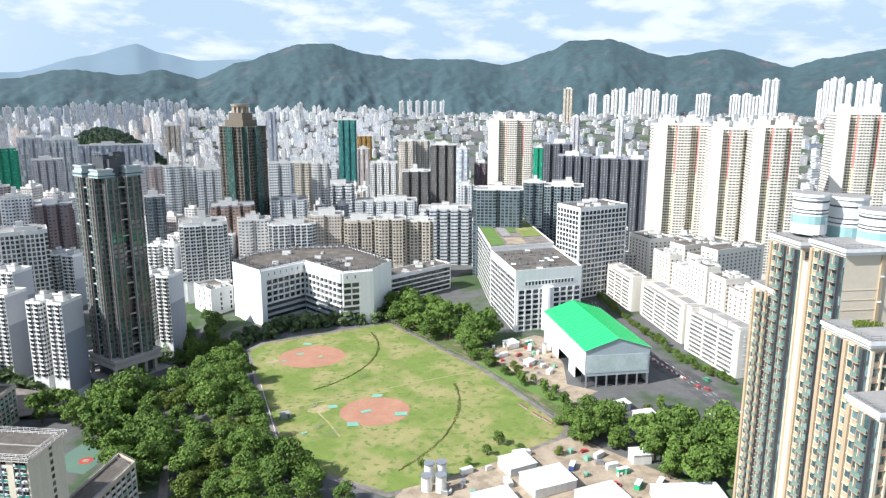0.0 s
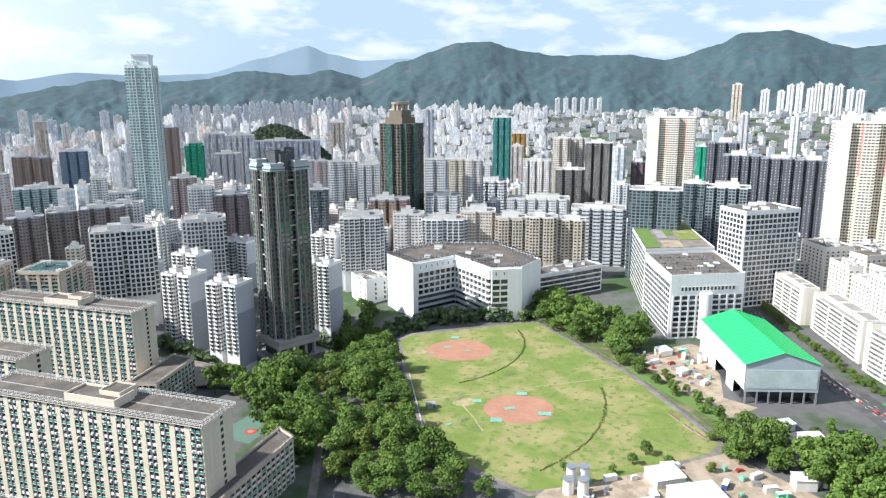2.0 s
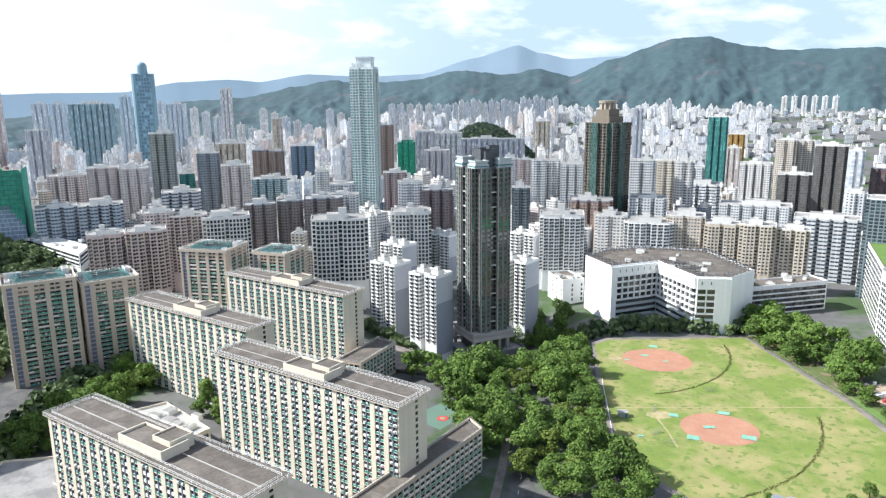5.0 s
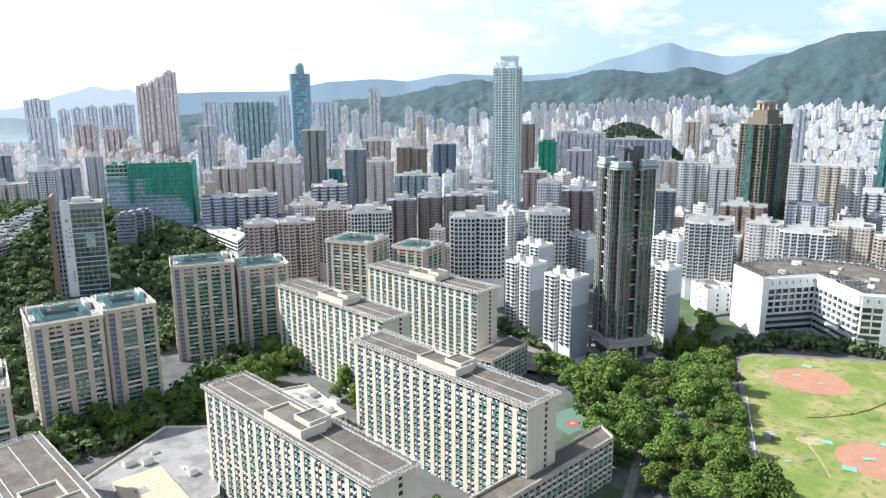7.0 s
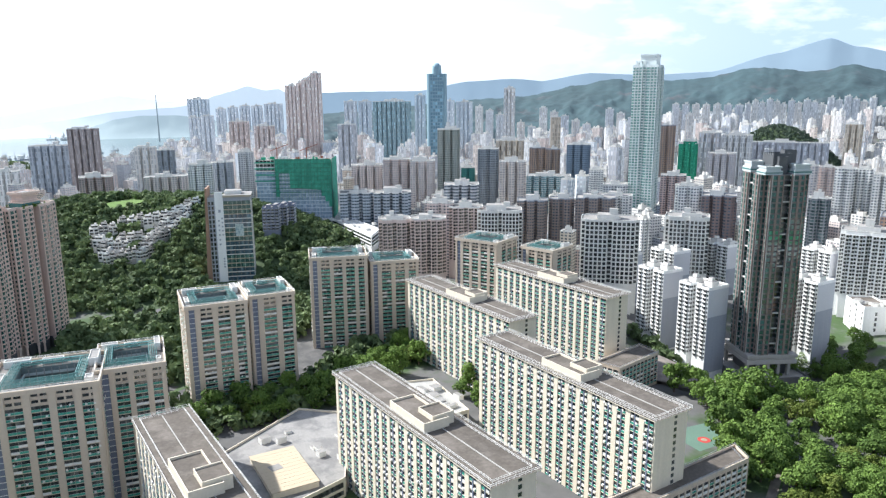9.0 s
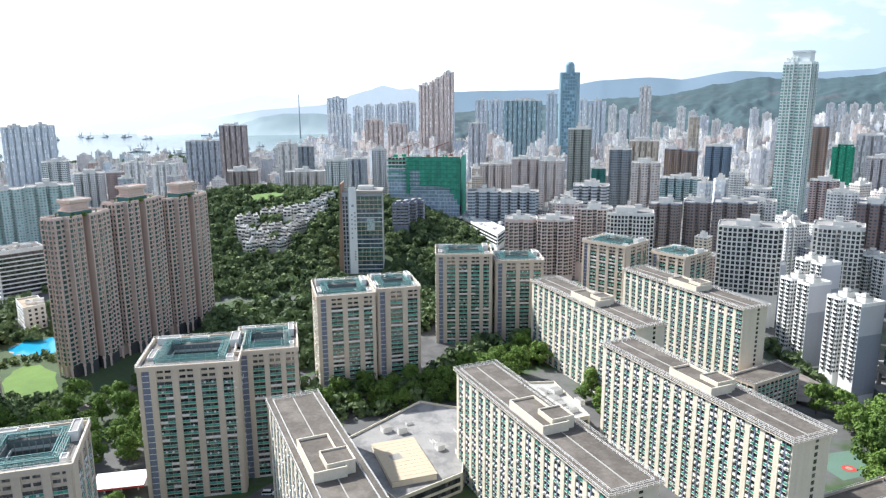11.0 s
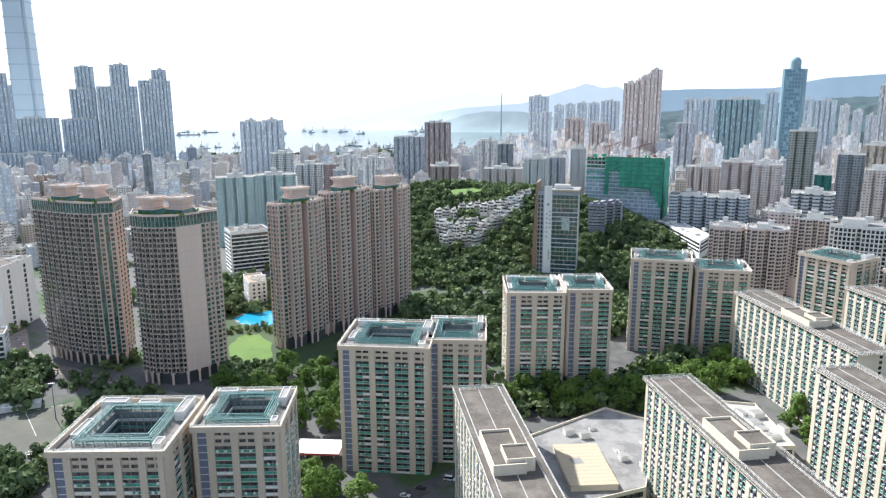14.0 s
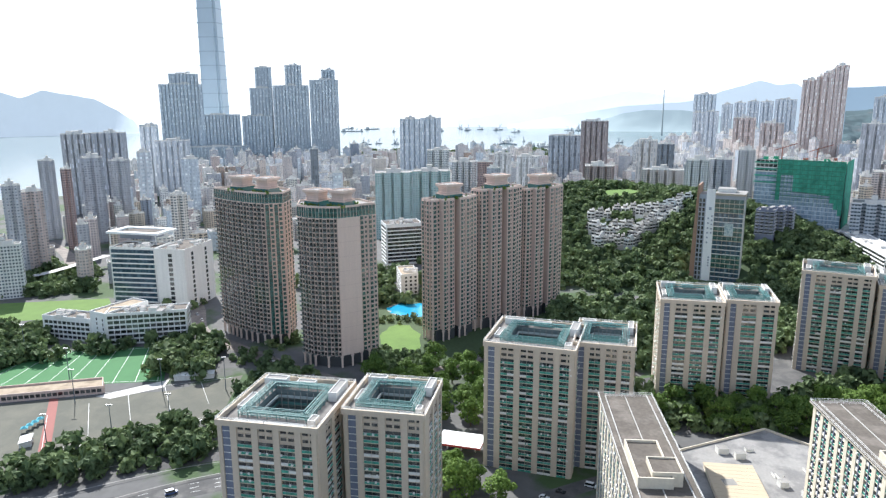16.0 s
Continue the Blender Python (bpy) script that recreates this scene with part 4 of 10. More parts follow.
def pink_crown(t, cx, cy, cw, cd, z, rz=0.0):
    """A lift house under a wide flat cornice, over a glazed penthouse with shrubs."""
    m = pose(cx, cy, 0, 0, 0, rz)
    b = Buf()
    b.prism(rect(cw, cd), z, z + 8.6, 0, 1)
    for out, za, zb in ((0.8, 4.4, 5.0), (1.0, 7.2, 7.7), (2.0, 8.2, 8.8), (3.4, 8.8, 9.7)):
        o = rect(cw + out, cd + out)
        b.prism(o, z + za, z + zb, 2, 2)
        b.quad(*[(px, py, z + za) for px, py in reversed(o)], 2)
    b.ring(rect(cw + 3.4, cd + 3.4), z + 9.7, z + 10.3, 0.5, 2)
    b.prism(rect(cw * 0.7, cd * 0.7), z + 9.7, z + 10.1, 1, 1)
    part("crown", b, [PINK, ROOFLIGHT, PINKLIGHT], t, "pink crown with a wide stepped cornice", at=m)
    b = Buf()
    b.prism(rect(cw * 1.22, cd * 1.24), z, z + 3.2, 0, 1)
    b.ring(rect(cw * 1.28, cd * 1.3), z + 3.2, z + 3.9, 0.3, 1)
    part("penthouse", b, [TEALGLASS, PINKLIGHT], t, "glazed penthouse under the crown", at=m)
    rng = random.Random(int(cx * 7 + cy))
    b = Buf()
    for i in range(40):
        px, py = rng.uniform(-0.8, 0.8) * cw, rng.choice((-1, 1)) * cd * rng.uniform(0.68, 0.8)
        b.beam((px, py, z), (px + rng.uniform(-0.5, 0.5), py + rng.uniform(-0.4, 0.4), z + rng.uniform(0.8, 2.4)), rng.uniform(0.25, 0.6))
    tagged(part("roof_planting", b, [LEAF], t, "green shrubs on the roof terrace", at=m), "green shrubs on the roof terrace", kind="stuff")


def pink_tower(plan, faces, floors, crowns, top=2, turn=0.0, label="tall pinkish brown tower with balconies and a stepped crown"):
    """A tower on a plan that runs anticlockwise; faces name the pattern of each wall, crowns are (x, y, wide, deep)."""
    fh = 3.05
    cx, cy = sum(p[0] for p in plan) / len(plan), sum(p[1] for p in plan) / len(plan)
    pts = [(px - cx, py - cy) for px, py in plan]
    t = thing("residential_tower", label, "apartment block", pose(cx, cy, 0), "pink brown towers")
    z = floors * fh + 8
    b = Buf()
    b.prism(pts, 8, z, 0, 1)
    b.poly([(*p, 8) for p in reversed(pts)], 0)
    part("wall", b, [PINK, ROOFLIGHT], t)
    for (p, q), face in zip(edges(pts), faces):
        n = math.hypot(q[0] - p[0], q[1] - p[1])
        if face == "blank":
            b = Buf()
            b.box(0, -0.12, 8, n, 0, z - 6.5, 0, back=False)
            for i in range(1, floors // 3):
                b.box(0, -0.24, i * 3 * fh + 8, n, -0.12, i * 3 * fh + 8.25, 1, back=False, under=True)
            ex, ey = (q[0] - p[0]) / n, (q[1] - p[1]) / n
            part("blank_wall", b, [PINKLIGHT, PINK], t, "blank pink beige wall with thin floor bands", at=Matrix(((ex, -ey, 0, p[0]), (ey, ex, 0, p[1]), (0, 0, 1, 0), (0, 0, 0, 1))))
        elif face:
            pat, use = PINK_FACES[face]
            facade(t, p, q, 8, floors - top, fh, pat, use)
        if face and top:
            facade(t, p, q, 8 + (floors - top) * fh, top, fh, [("curtain", 2.2)], PINK_GLASSY)
    b = Buf()
    b.prism([(px * 0.84, py * 0.84) for px, py in pts], 0, 8, 0, 0)
    part("lobby", b, [DARKTILE], t, "dark recessed lobby")
    for (p, q), face in zip(edges(pts), faces):
        n = math.hypot(q[0] - p[0], q[1] - p[1])
        for i in range(max(1, int(n / 5)) if face else 0):
            f = i / max(1, int(n / 5))
            px, py = (p[0] + (q[0] - p[0]) * f) * 0.97, (p[1] + (q[1] - p[1]) * f) * 0.97
            b = Buf()
            b.box(px - 0.6, py - 0.6, 0, px + 0.6, py + 0.6, 8, 0)
            b.box(px - 0.9, py - 0.9, 6.6, px + 0.9, py + 0.9, 8, 0)
            part("column", b, [PINKLIGHT], t)
    b = Buf()
    b.ring(pts, z, z + 1.3, 0.4, 0)
    b.ring([(px * 1.03, py * 1.03) for px, py in pts], z - 7.0, z - 6.2, 0.8, 0)
    part("parapet", b, [PINKLIGHT], t)
    for x, y, cw, cd in crowns:
        pink_crown(t, x - cx, y - cy, cw, cd, z, turn)
    return t


pink_tower([(-500, -154), (-485, -138), (-474, -123), (-468.5, -111.5), (-471, -100), (-489, -98), (-512, -128)],
           ["balcony", "balcony", "balcony", "glass", "window", None, None], 32, [(-489.5, -131, 9.5, 9.5), (-478, -111.5, 9.5, 9.5)], turn=60)
pink_tower([(-435.5, -84), (-429.5, -76), (-426.5, -67), (-426, -58), (-433.6, -45.3), (-435.6, -46.2), (-441.4, -36.2), (-461, -48), (-456, -86)],
           ["balcony", "balcony", "balcony", "blank", None, "window", "window", None, None], 31, [(-439.5, -72, 9, 9), (-436, -56, 9, 9)], turn=60)
# three lobes in a row, each with a deep slot in its front
DX, DY = Vector((-0.606, 0.795)), Vector((0.795, 0.606))
for k in range(3):
    o = Vector((-469.6, 1.0)) + DX * (44.5 * k)

    def lobe(along, out):
        return tuple(o + DX * along + DY * out)

    pink_tower([lobe(0, -14), lobe(0, -3), lobe(7, -3), lobe(7, 0), lobe(17.5, 0), lobe(17.5, -4.5), lobe(21.5, -4.5), lobe(21.5, 0.8), lobe(32, 0.8), lobe(32, -3), lobe(40, -3), lobe(40, -14)],
               ["window", "window", None, "front", None, "slit", None, "front", None, "window", "window", None], 30 + (k == 1), [(*lobe(19, -7.5), 12, 9)], top=0, turn=127,
               label="tall pink beige tower with bay windows and a stepped crown")
t = thing("link_wall", "recessed pink wall linking the towers", "wall", pose(*(Vector((-469.6, 1.0)) + DX * 62 + DY * -10), 0, 0, 0, 127.3))
b = Buf()
b.prism(rect(120, 7), 0, 96, 0, 1)
part("wall", b, [PINK, ROOFLIGHT], t)


# ---- slate tower with green glass ----
def slate_tower(x, y, rz):
    t = thing("residential_tower", "slender slate-grey tower with green bay windows and cream piers", "apartment block", pose(x, y, -25, 0, 0, rz) @ Matrix.Diagonal((1.02, 1.02, 1.17, 1)))
    taupe = material("taupe_tile", (0.20, 0.155, 0.135), rough=0.6, vary=0.1)
    sea = glazing("sea_green_bay", (0.012, 0.045, 0.042), (0.09, 0.22, 0.19))
    putty = material("putty_grey_tile", (0.47, 0.455, 0.43), vary=0.08)
    ledge = material("dull_grey_ledge", (0.17, 0.18, 0.18), vary=0.08)
    mats = [taupe, sea, ledge, DARKTILE, putty]
    fh, floors, z0 = 3.0, 34, 22.0
    z = z0 + floors * fh
    s = 15.5
    plan = [(-s, -s + 5), (-s + 5, -s + 5), (-s + 5, -s), (-3, -s), (-3, -s + 2.5), (3, -s + 2.5), (3, -s), (s - 5, -s), (s - 5, -s + 5), (s, -s + 5), (s, -3), (s - 2.5, -3), (s - 2.5, 3), (s, 3),
            (s, s - 5), (s - 5, s - 5), (s - 5, s), (3, s), (-3, s), (-s + 5, s), (-s + 5, s - 5), (-s, s - 5), (-s, 3), (-s + 2.5, 3), (-s + 2.5, -3), (-s, -3)]
    b = Buf()
    b.prism(plan, z0, z, 0, 0)
    part("wall", b, [DARKTILE], t)
    for k, (p, q) in enumerate(edges(plan)):
        n = math.hypot(q[0] - p[0], q[1] - p[1])
        if n < 2.4:
            continue
        if abs(n - 6) < 0.1 and max(abs(p[0]), abs(p[1])) < s:
            # a dark recess crossed by pale beams
            facade(t, p, q, z0, floors, fh, [("slot", 6.0)], [DARKTILE, G_DARK, DARKTILE, DARKTILE])
            mx, my = (p[0] + q[0]) / 2, (p[1] + q[1]) / 2
            for i in range(2, floors, 3):
                b = Buf()
                zz = z0 + i * fh
                if abs(mx) > abs(my):
                    b.box(mx * 1.12 - 0.5, -2.95, zz, mx * 1.12 + 0.5, 2.95, zz + 0.7, 0, under=True)
                else:
                    b.box(-2.95, my * 1.12 - 0.5, zz, 2.95, my * 1.12 + 0.5, zz + 0.7, 0, under=True)
                part("beam", b, [putty], t)
        elif n > 4.6:
            facade(t, p, q, z0, floors, fh, [("rib", 0.35), ("bay", 2.0), ("fin", 1.1), ("bay", 1.7), ("fin", 0.5)], mats)
        else:
            facade(t, p, q, z0, floors, fh, [("rib", 0.4), ("bay", 2.2), ("fin", 0.5)], mats)
    b = Buf()
    for r, za, zb in ((s + 1.2, 16.5, 19.0), (s + 0.6, 19.0, 20.4), (s + 1.4, 20.4, 22.0)):
        b.prism(rect(2 * r, 2 * r), za, zb, 0, 0)
    for px in (-1, 1):
        for k in range(5):
            b.box(px * (s - 1.2) - 1.1, -s + k * 7 - 0.9, 9, px * (s - 1.2) + 1.1, -s + k * 7 + 0.9, 16.5, 0)
    b.prism(rect(2 * s - 7, 2 * s - 7), 9, 16.5, 1, 1)
    part("podium_base", b, [material("podium_stone", (0.38, 0.36, 0.33), vary=0.1), DARKTILE], t, "grey stone entrance tiers with columns")
    b = Buf()
    pod = rect(44, 46, 0, 0)
    b.prism(pod, -6, 9, 0, 1)
    b.ring(pod, 9, 10.2, 0.5, 0)
    part("podium", b, [SLATE, ROOFLIGHT], t, "dark louvred stone podium")
    for k in range(9):
        b = Buf()
        b.box(-22.3, -23.3, -6 + k * 1.6, 22.25, -22.8, -5.4 + k * 1.6, 0)
        b.box(-22.3, -23.3, -6 + k * 1.6, -22.0, 23, -5.4 + k * 1.6, 0)
        part("louvre", b, [DARKTILE], t)
    for px, py, w, d, h in ((-9.3, -9.3, 11, 11, 5.5), (9.3, -9.3, 11, 11, 4.0), (-9.3, 9.3, 11, 11, 6.5), (9.3, 9.3, 11, 11, 5.0)):
        b = Buf()
        b.prism(rect(w, d, px, py), z, z + h * 0.55, 0, 0)
        b.prism(rect(w - 1.6, d - 1.6, px, py), z + h * 0.55, z + h, 0, 1)
        b.ring(rect(w - 0.6, d - 0.6, px, py), z + h - 0.4, z + h + 0.5, 0.6, 0)
        part("corner_cap", b, [PALEBAND, ROOFLIGHT], t, "pale grey stepped corner cap")
        b = Buf()
        b.ring(rect(w + 0.3, d + 0.3, px, py), z + h * 0.2, z + h * 0.34, 0.3, 0)
        part("cap_window", b, [TEALGLASS], t, "green glass band under the cap")
    for px, py, w, d, h in ((0, 0, 13, 12, 10), (-1.5, 8, 5, 8, 11.5), (6.5, -1, 7, 6, 8.5), (-8, 0, 5, 5, 7.5)):
        b = Buf()
        b.prism(rect(w, d, px, py), z, z + h, 0, 0)
        b.ring(rect(w, d, px, py), z + h, z + h + 0.9, 0.4, 0)
        part("plant_room", b, [DARKTILE], t, "dark rooftop plant room")
    b = Buf()
    for k in range(5):
        b.beam((-5 + k * 2.6, -6.2, z + 10), (-5 + k * 2.6, -6.2, z + 13), 0.12)
    b.beam((-5, -6.2, z + 13), (5.4, -6.2, z + 13), 0.12)
    part("roof_frame", b, [STEEL], t)
    return t


slate_tower(-219.4, 460.5, -35.4)


# ---- near tower with bay windows ----
IVORY = material("ivory_tile", (0.60, 0.52, 0.39), vary=0.05, streak=0.05)
OCHRE = material("ochre_tile", (0.42, 0.33, 0.22), vary=0.08)
SANDTILE = material("sand_tile", (0.62, 0.55, 0.43), vary=0.06)
PLANTER = material("terracotta_planter", (0.40, 0.26, 0.19), vary=0.1)
SEAGLASS = glazing("sea_green_window", (0.035, 0.07, 0.075), (0.26, 0.37, 0.37))
SEARAIL = material("green_glass_rail", (0.17, 0.26, 0.22), rough=0.2, spec=0.8, vary=0.08)


def near_wing(t, x, y, rz, back, along, top, blank=0):
    """A wing set from its outer corner: a glassy side running back and a tiled front running along."""
    fh = 3.05
    floors = int(top / fh)
    zt = floors * fh + 1.0
    c, s = math.cos(radians(rz)), math.sin(radians(rz))

    def at(u, v):
        return (x + u * c - v * s, y + u * s + v * c)

    pts = [at(0, 0), at(along + 6, 0), at(along + 6, back + 3), at(0, back + 3)]
    b = Buf()
    b.prism(pts, 0, zt, 0, 1)
    part("wall", b, [SANDTILE, ROOFLIGHT], t)
    low = 10
    facade(t, at(0, back), at(0, 0.9), low * fh, floors - low, fh, [("curtain", 1.1), ("rib", 0.2), ("balcony", 2.1), ("fin", 0.3)], [DARKTILE, SEAGLASS, PLANTER, SEARAIL, IVORY])
    facade(t, at(0, back + 3), at(0, back), low * fh, floors - low, fh, [("pier", 1.0), ("plain", 2.0)], [OCHRE, SEAGLASS, IVORY, DARKTILE])
    facade(t, at(0, 0.9), at(0, 0), low * fh, floors - low, fh, [("curtain", 0.9)], [DARKTILE, SEAGLASS, DARKTILE, DARKTILE])
    facade(t, at(0, 0), at(along, 0), low * fh, floors - low - blank, fh, [("pier", 0.8), ("plain", 2.0), ("pier", 0.4), ("balcony", 1.7), ("pier", 0.6)], [IVORY, SEAGLASS, PLANTER, SEARAIL])
    if blank:
        b = Buf()
        for k in range(5):
            zz = (floors - blank) * fh + 1 + k * 2.4
            b.beam((*at(0.1, -0.05), zz), (*at(along, -0.05), zz), 0.05)
        part("tile_joint", b, [IVORY], t)
    b = Buf()
    for out, za, zb in ((0.5, zt - 0.4, zt + 0.4), (1.1, zt + 0.4, zt + 1.3)):
        o = [at(-out, -out), at(along + 0.4, -out), at(along + 0.4, back + 3), at(-out, back + 3)]
        b.prism(o, za, zb, 0, 1)
        b.quad(*[(px, py, za) for px, py in reversed(o)], 0)
    part("cornice", b, [WHITE, ROOFLIGHT], t, "white projecting cornice")
    b = Buf()
    railing(b, [at(-0.8, back + 2), at(-0.8, -0.8), at(along, -0.8)], zt + 1.3, 1.0, 2.0, 0.04, close=False)
    part("railing", b, [STEEL], t)
    # brown return beside the front
    b = Buf()
    o = [at(along, -0.4), at(along + 0.9, -0.4), at(along + 0.9, 1.0), at(along, 1.0)]
    b.prism(o, low * fh, zt - 0.5, 0, 0)
    part("return_wall", b, [OCHRE], t, "dark ochre return wall")
    for k in range(0, floors - low, 2):
        b = Buf()
        zz = (low + k) * fh + 1.4
        b.prism([at(along + 0.1, -0.9), at(along + 0.9, -0.9), at(along + 0.9, -0.4), at(along + 0.1, -0.4)], zz, zz + 0.25, 0, 0)
        part("ledge", b, [WHITE], t)


def drum(t, x, y, z, r, h):
    b = Buf()
    b.tube(x, y, z, z + h, r, r, 18, 0, 1)
    part("drum", b, [WHITE, ROOFLIGHT], t, "round white rooftop drum")
    for f, hh in ((0.55, 0.3), (0.64, 0.3), (0.86, 0.45)):
        b = Buf()
        b.tube(x, y, z + h * f, z + h * f + hh, r + 0.06, r + 0.06, 18, 0)
        part("stripe", b, [DARKTILE], t)
    b = Buf()
    b.tube(x, y, z + h * 0.28, z + h * 0.5, r + 0.05, r + 0.05, 18, 0)
    part("drum_window", b, [material("pale_teal_glass", (0.30, 0.48, 0.48), rough=0.15, spec=0.8, vary=0.1)], t, "curved pale green glass band")
    b = Buf()
    b.tube(x, y, z + h, z + h + 0.8, r + 0.4, r + 0.4, 18, 0, 1)
    part("rim", b, [WHITE, ROOFLIGHT], t)


def near_tower():
    t = thing("residential_tower", "cream tower with bay windows, glass balconies and planted terraces", "apartment block", pose(0, 0, 0))
    near_wing(t, 91.5, 190.6, 8.4, 6.5, 6.0, 118.6)
    near_wing(t, 92.7, 181, 8.4, 10.0, 6.5, 133.7)
    near_wing(t, 91.6, 158.4, 8.4, 9.0, 9.0, 134.8, 6)
    near_wing(t, 86.5, 144.9, 8.3, 5.0, 7.0, 120)
    near_wing(t, 82.5, 130.6, 8.3, 4.0, 9.0, 123.5)
    near_wing(t, 78.4, 118.8, 8.3, 5.0, 9.0, 114.9)
    drum(t, 98.3, 189.2, 134.4, 4.4, 10.0)
    drum(t, 109.7, 191.7, 128.8, 5.0, 14.5)
    drum(t, 103, 165.7, 135.1, 4.6, 8.5)
    b = Buf()
    b.prism([(94.1, 160.1), (127.1, 166), (124, 206.1), (92.8, 196.8)], 0, 128.5, 0, 1)
    part("core", b, [SANDTILE, ROOFLIGHT], t)
    rng = random.Random(8)
    for x, y, z in ((90.2, 147.5, 121.5), (92.8, 147, 121.5)):
        b = Buf()
        for k in range(60):
            px, py = x + rng.gauss(0, 0.7), y + rng.gauss(0, 0.5)
            b.beam((px, py, z), (px + rng.uniform(-0.4, 0.4), py, z + rng.uniform(0.3, 1.3)), 0.16)
        part("roof_shrub", b, [LEAFPALE], t, "leafy shrub on the terrace")
    return t


near_tower()


# ---- white car park and offices beyond the field ----
def disc_plan(r, cx, cy, n=20):
    return [(cx + r * math.cos(2 * math.pi * k / n), cy + r * math.sin(2 * math.pi * k / n)) for k in range(n)]


def deck_building(label, pts, floors, fh, mats, pattern, roof=ROOFGREY, name="car_park", category="building", base=0.0, clutter=True, group="", top_band=2.5, skip=(), lower=0):
    """A building on any plan in world metres, faced with the same pattern all round."""
    cx, cy = sum(p[0] for p in pts) / len(pts), sum(p[1] for p in pts) / len(pts)
    loc = [(p[0] - cx, p[1] - cy) for p in pts]
    t = thing(name, label, category, pose(cx, cy, base), group)
    z = floors * fh
    b = Buf()
    b.prism(loc, -10, z + top_band, 0, 1)
    b.ring(loc, z + top_band, z + top_band + 1.1, 0.4, 0)
    part("wall", b, [mats[0], roof], t)
    for k, (p, q) in enumerate(edges(loc)):
        n = math.hypot(q[0] - p[0], q[1] - p[1])
        if n > 6 and k not in skip:
            if lower:
                # a blank stair end, ribbons of open decks, a grid of square openings and a blank crown with slits
                blank = {1: (4.5, 0.3), 2: (0.3, 0.3), 3: (0.3, 11.0)}.get(k, (1.0, 1.0))
                ex, ey = (q[0] - p[0]) / n, (q[1] - p[1]) / n
                a, c = (p[0] + ex * blank[0], p[1] + ey * blank[0]), (q[0] - ex * blank[1], q[1] - ey * blank[1])
                facade(t, a, c, 0, lower, fh, [("shelf", 40.0)], [PALEBAND, G_DARK, PALEBAND, PALEBAND], blind=True)
                facade(t, a, c, lower * fh, floors - lower, fh, pattern, mats, blind=True)
                facade(t, a, c, floors * fh, 1, top_band, [("slab", 60.0)], mats, blind=True)
                facade(t, a, c, floors * fh, 1, top_band, [("gap", 2.4), ("slit", 0.6), ("gap", 2.4)], mats, blind=True)
                for u, w in ((p, a), (c, q)):
                    if math.dist(u, w) > 2:
                        facade(t, u, w, 0, 1, floors * fh + top_band, [("slab", 60.0)], mats, blind=True)
                continue
            facade(t, p, q, 0, floors, fh, pattern, mats, ends=1.2, blind=True)
    if name == "car_park":
        # pergola beams along the chevron front and a ring over the ramp
        for k, (p, q) in enumerate(edges(loc)):
            n = math.hypot(q[0] - p[0], q[1] - p[1])
            nx, ny = -(q[1] - p[1]) / n, (q[0] - p[0]) / n
            for i in range(int(n / 5)):
                f = (i + 0.5) / int(n / 5)
                x, y = p[0] + (q[0] - p[0]) * f, p[1] + (q[1] - p[1]) * f
                b = Buf()
                b.beam((x + nx * 0.6, y + ny * 0.6, z + top_band + 2.6), (x + nx * 7, y + ny * 7, z + top_band + 2.6), 0.3)
                b.beam((x + nx * 7, y + ny * 7, z + top_band), (x + nx * 7, y + ny * 7, z + top_band + 2.6), 0.25)
                b.beam((x + nx * 0.6, y + ny * 0.6, z + top_band), (x + nx * 0.6, y + ny * 0.6, z + top_band + 2.6), 0.25)
                part("pergola_beam", b, [SLATE], t)
        for k in range(3):
            b = Buf()
            b.ring(disc_plan(10.5 - k * 2.8, 12, -4), z + top_band, z + top_band + 1.1, 0.5, 0)
            part("ramp_ring", b, [CONCRETE], t, "round concrete ramp wall on the roof")
    if clutter:
        rng = random.Random(len(pts) * 7 + floors)
        xs, ys = [p[0] for p in loc], [p[1] for p in loc]
        for k in range(9):
            x, y = rng.uniform(min(xs), max(xs)) * 0.6, rng.uniform(min(ys), max(ys)) * 0.6
            w, d = rng.uniform(2, 7), rng.uniform(2, 6)
            b = Buf()
            b.box(x, y, z + top_band, x + w, y + d, z + top_band + rng.uniform(1, 3.2), 0, 1)
            part("roof_plant", b, [OFFWHITE, ROOFLIGHT], t)
    return t


def canopy(pts, z):
    """A flat framed roof canopy on posts."""
    cx, cy = sum(p[0] for p in pts) / 4, sum(p[1] for p in pts) / 4
    t = thing("roof_canopy", "white framed canopy over the school tower roof", "canopy", pose(cx, cy, z))
    loc = [(p[0] - cx, p[1] - cy) for p in pts]
    b = Buf()
    b.ring(loc, 4.0, 5.4, 4.5, 0)
    b.ring(loc, 3.6, 4.0, 0.6, 0)
    part("frame", b, [WHITE], t)
    b = Buf()
    b.prism([(x * 0.62, y * 0.62) for x, y in loc], -1, 4.4, 0, 1)
    part("plant_room", b, [GREYWALL, ROOFGREY], t)
    for x, y in loc:
        b = Buf()
        b.box(x * 0.9 - 0.4, y * 0.9 - 0.4, -6, x * 0.9 + 0.4, y * 0.9 + 0.4, 4, 0)
        part("post", b, [WHITE], t)


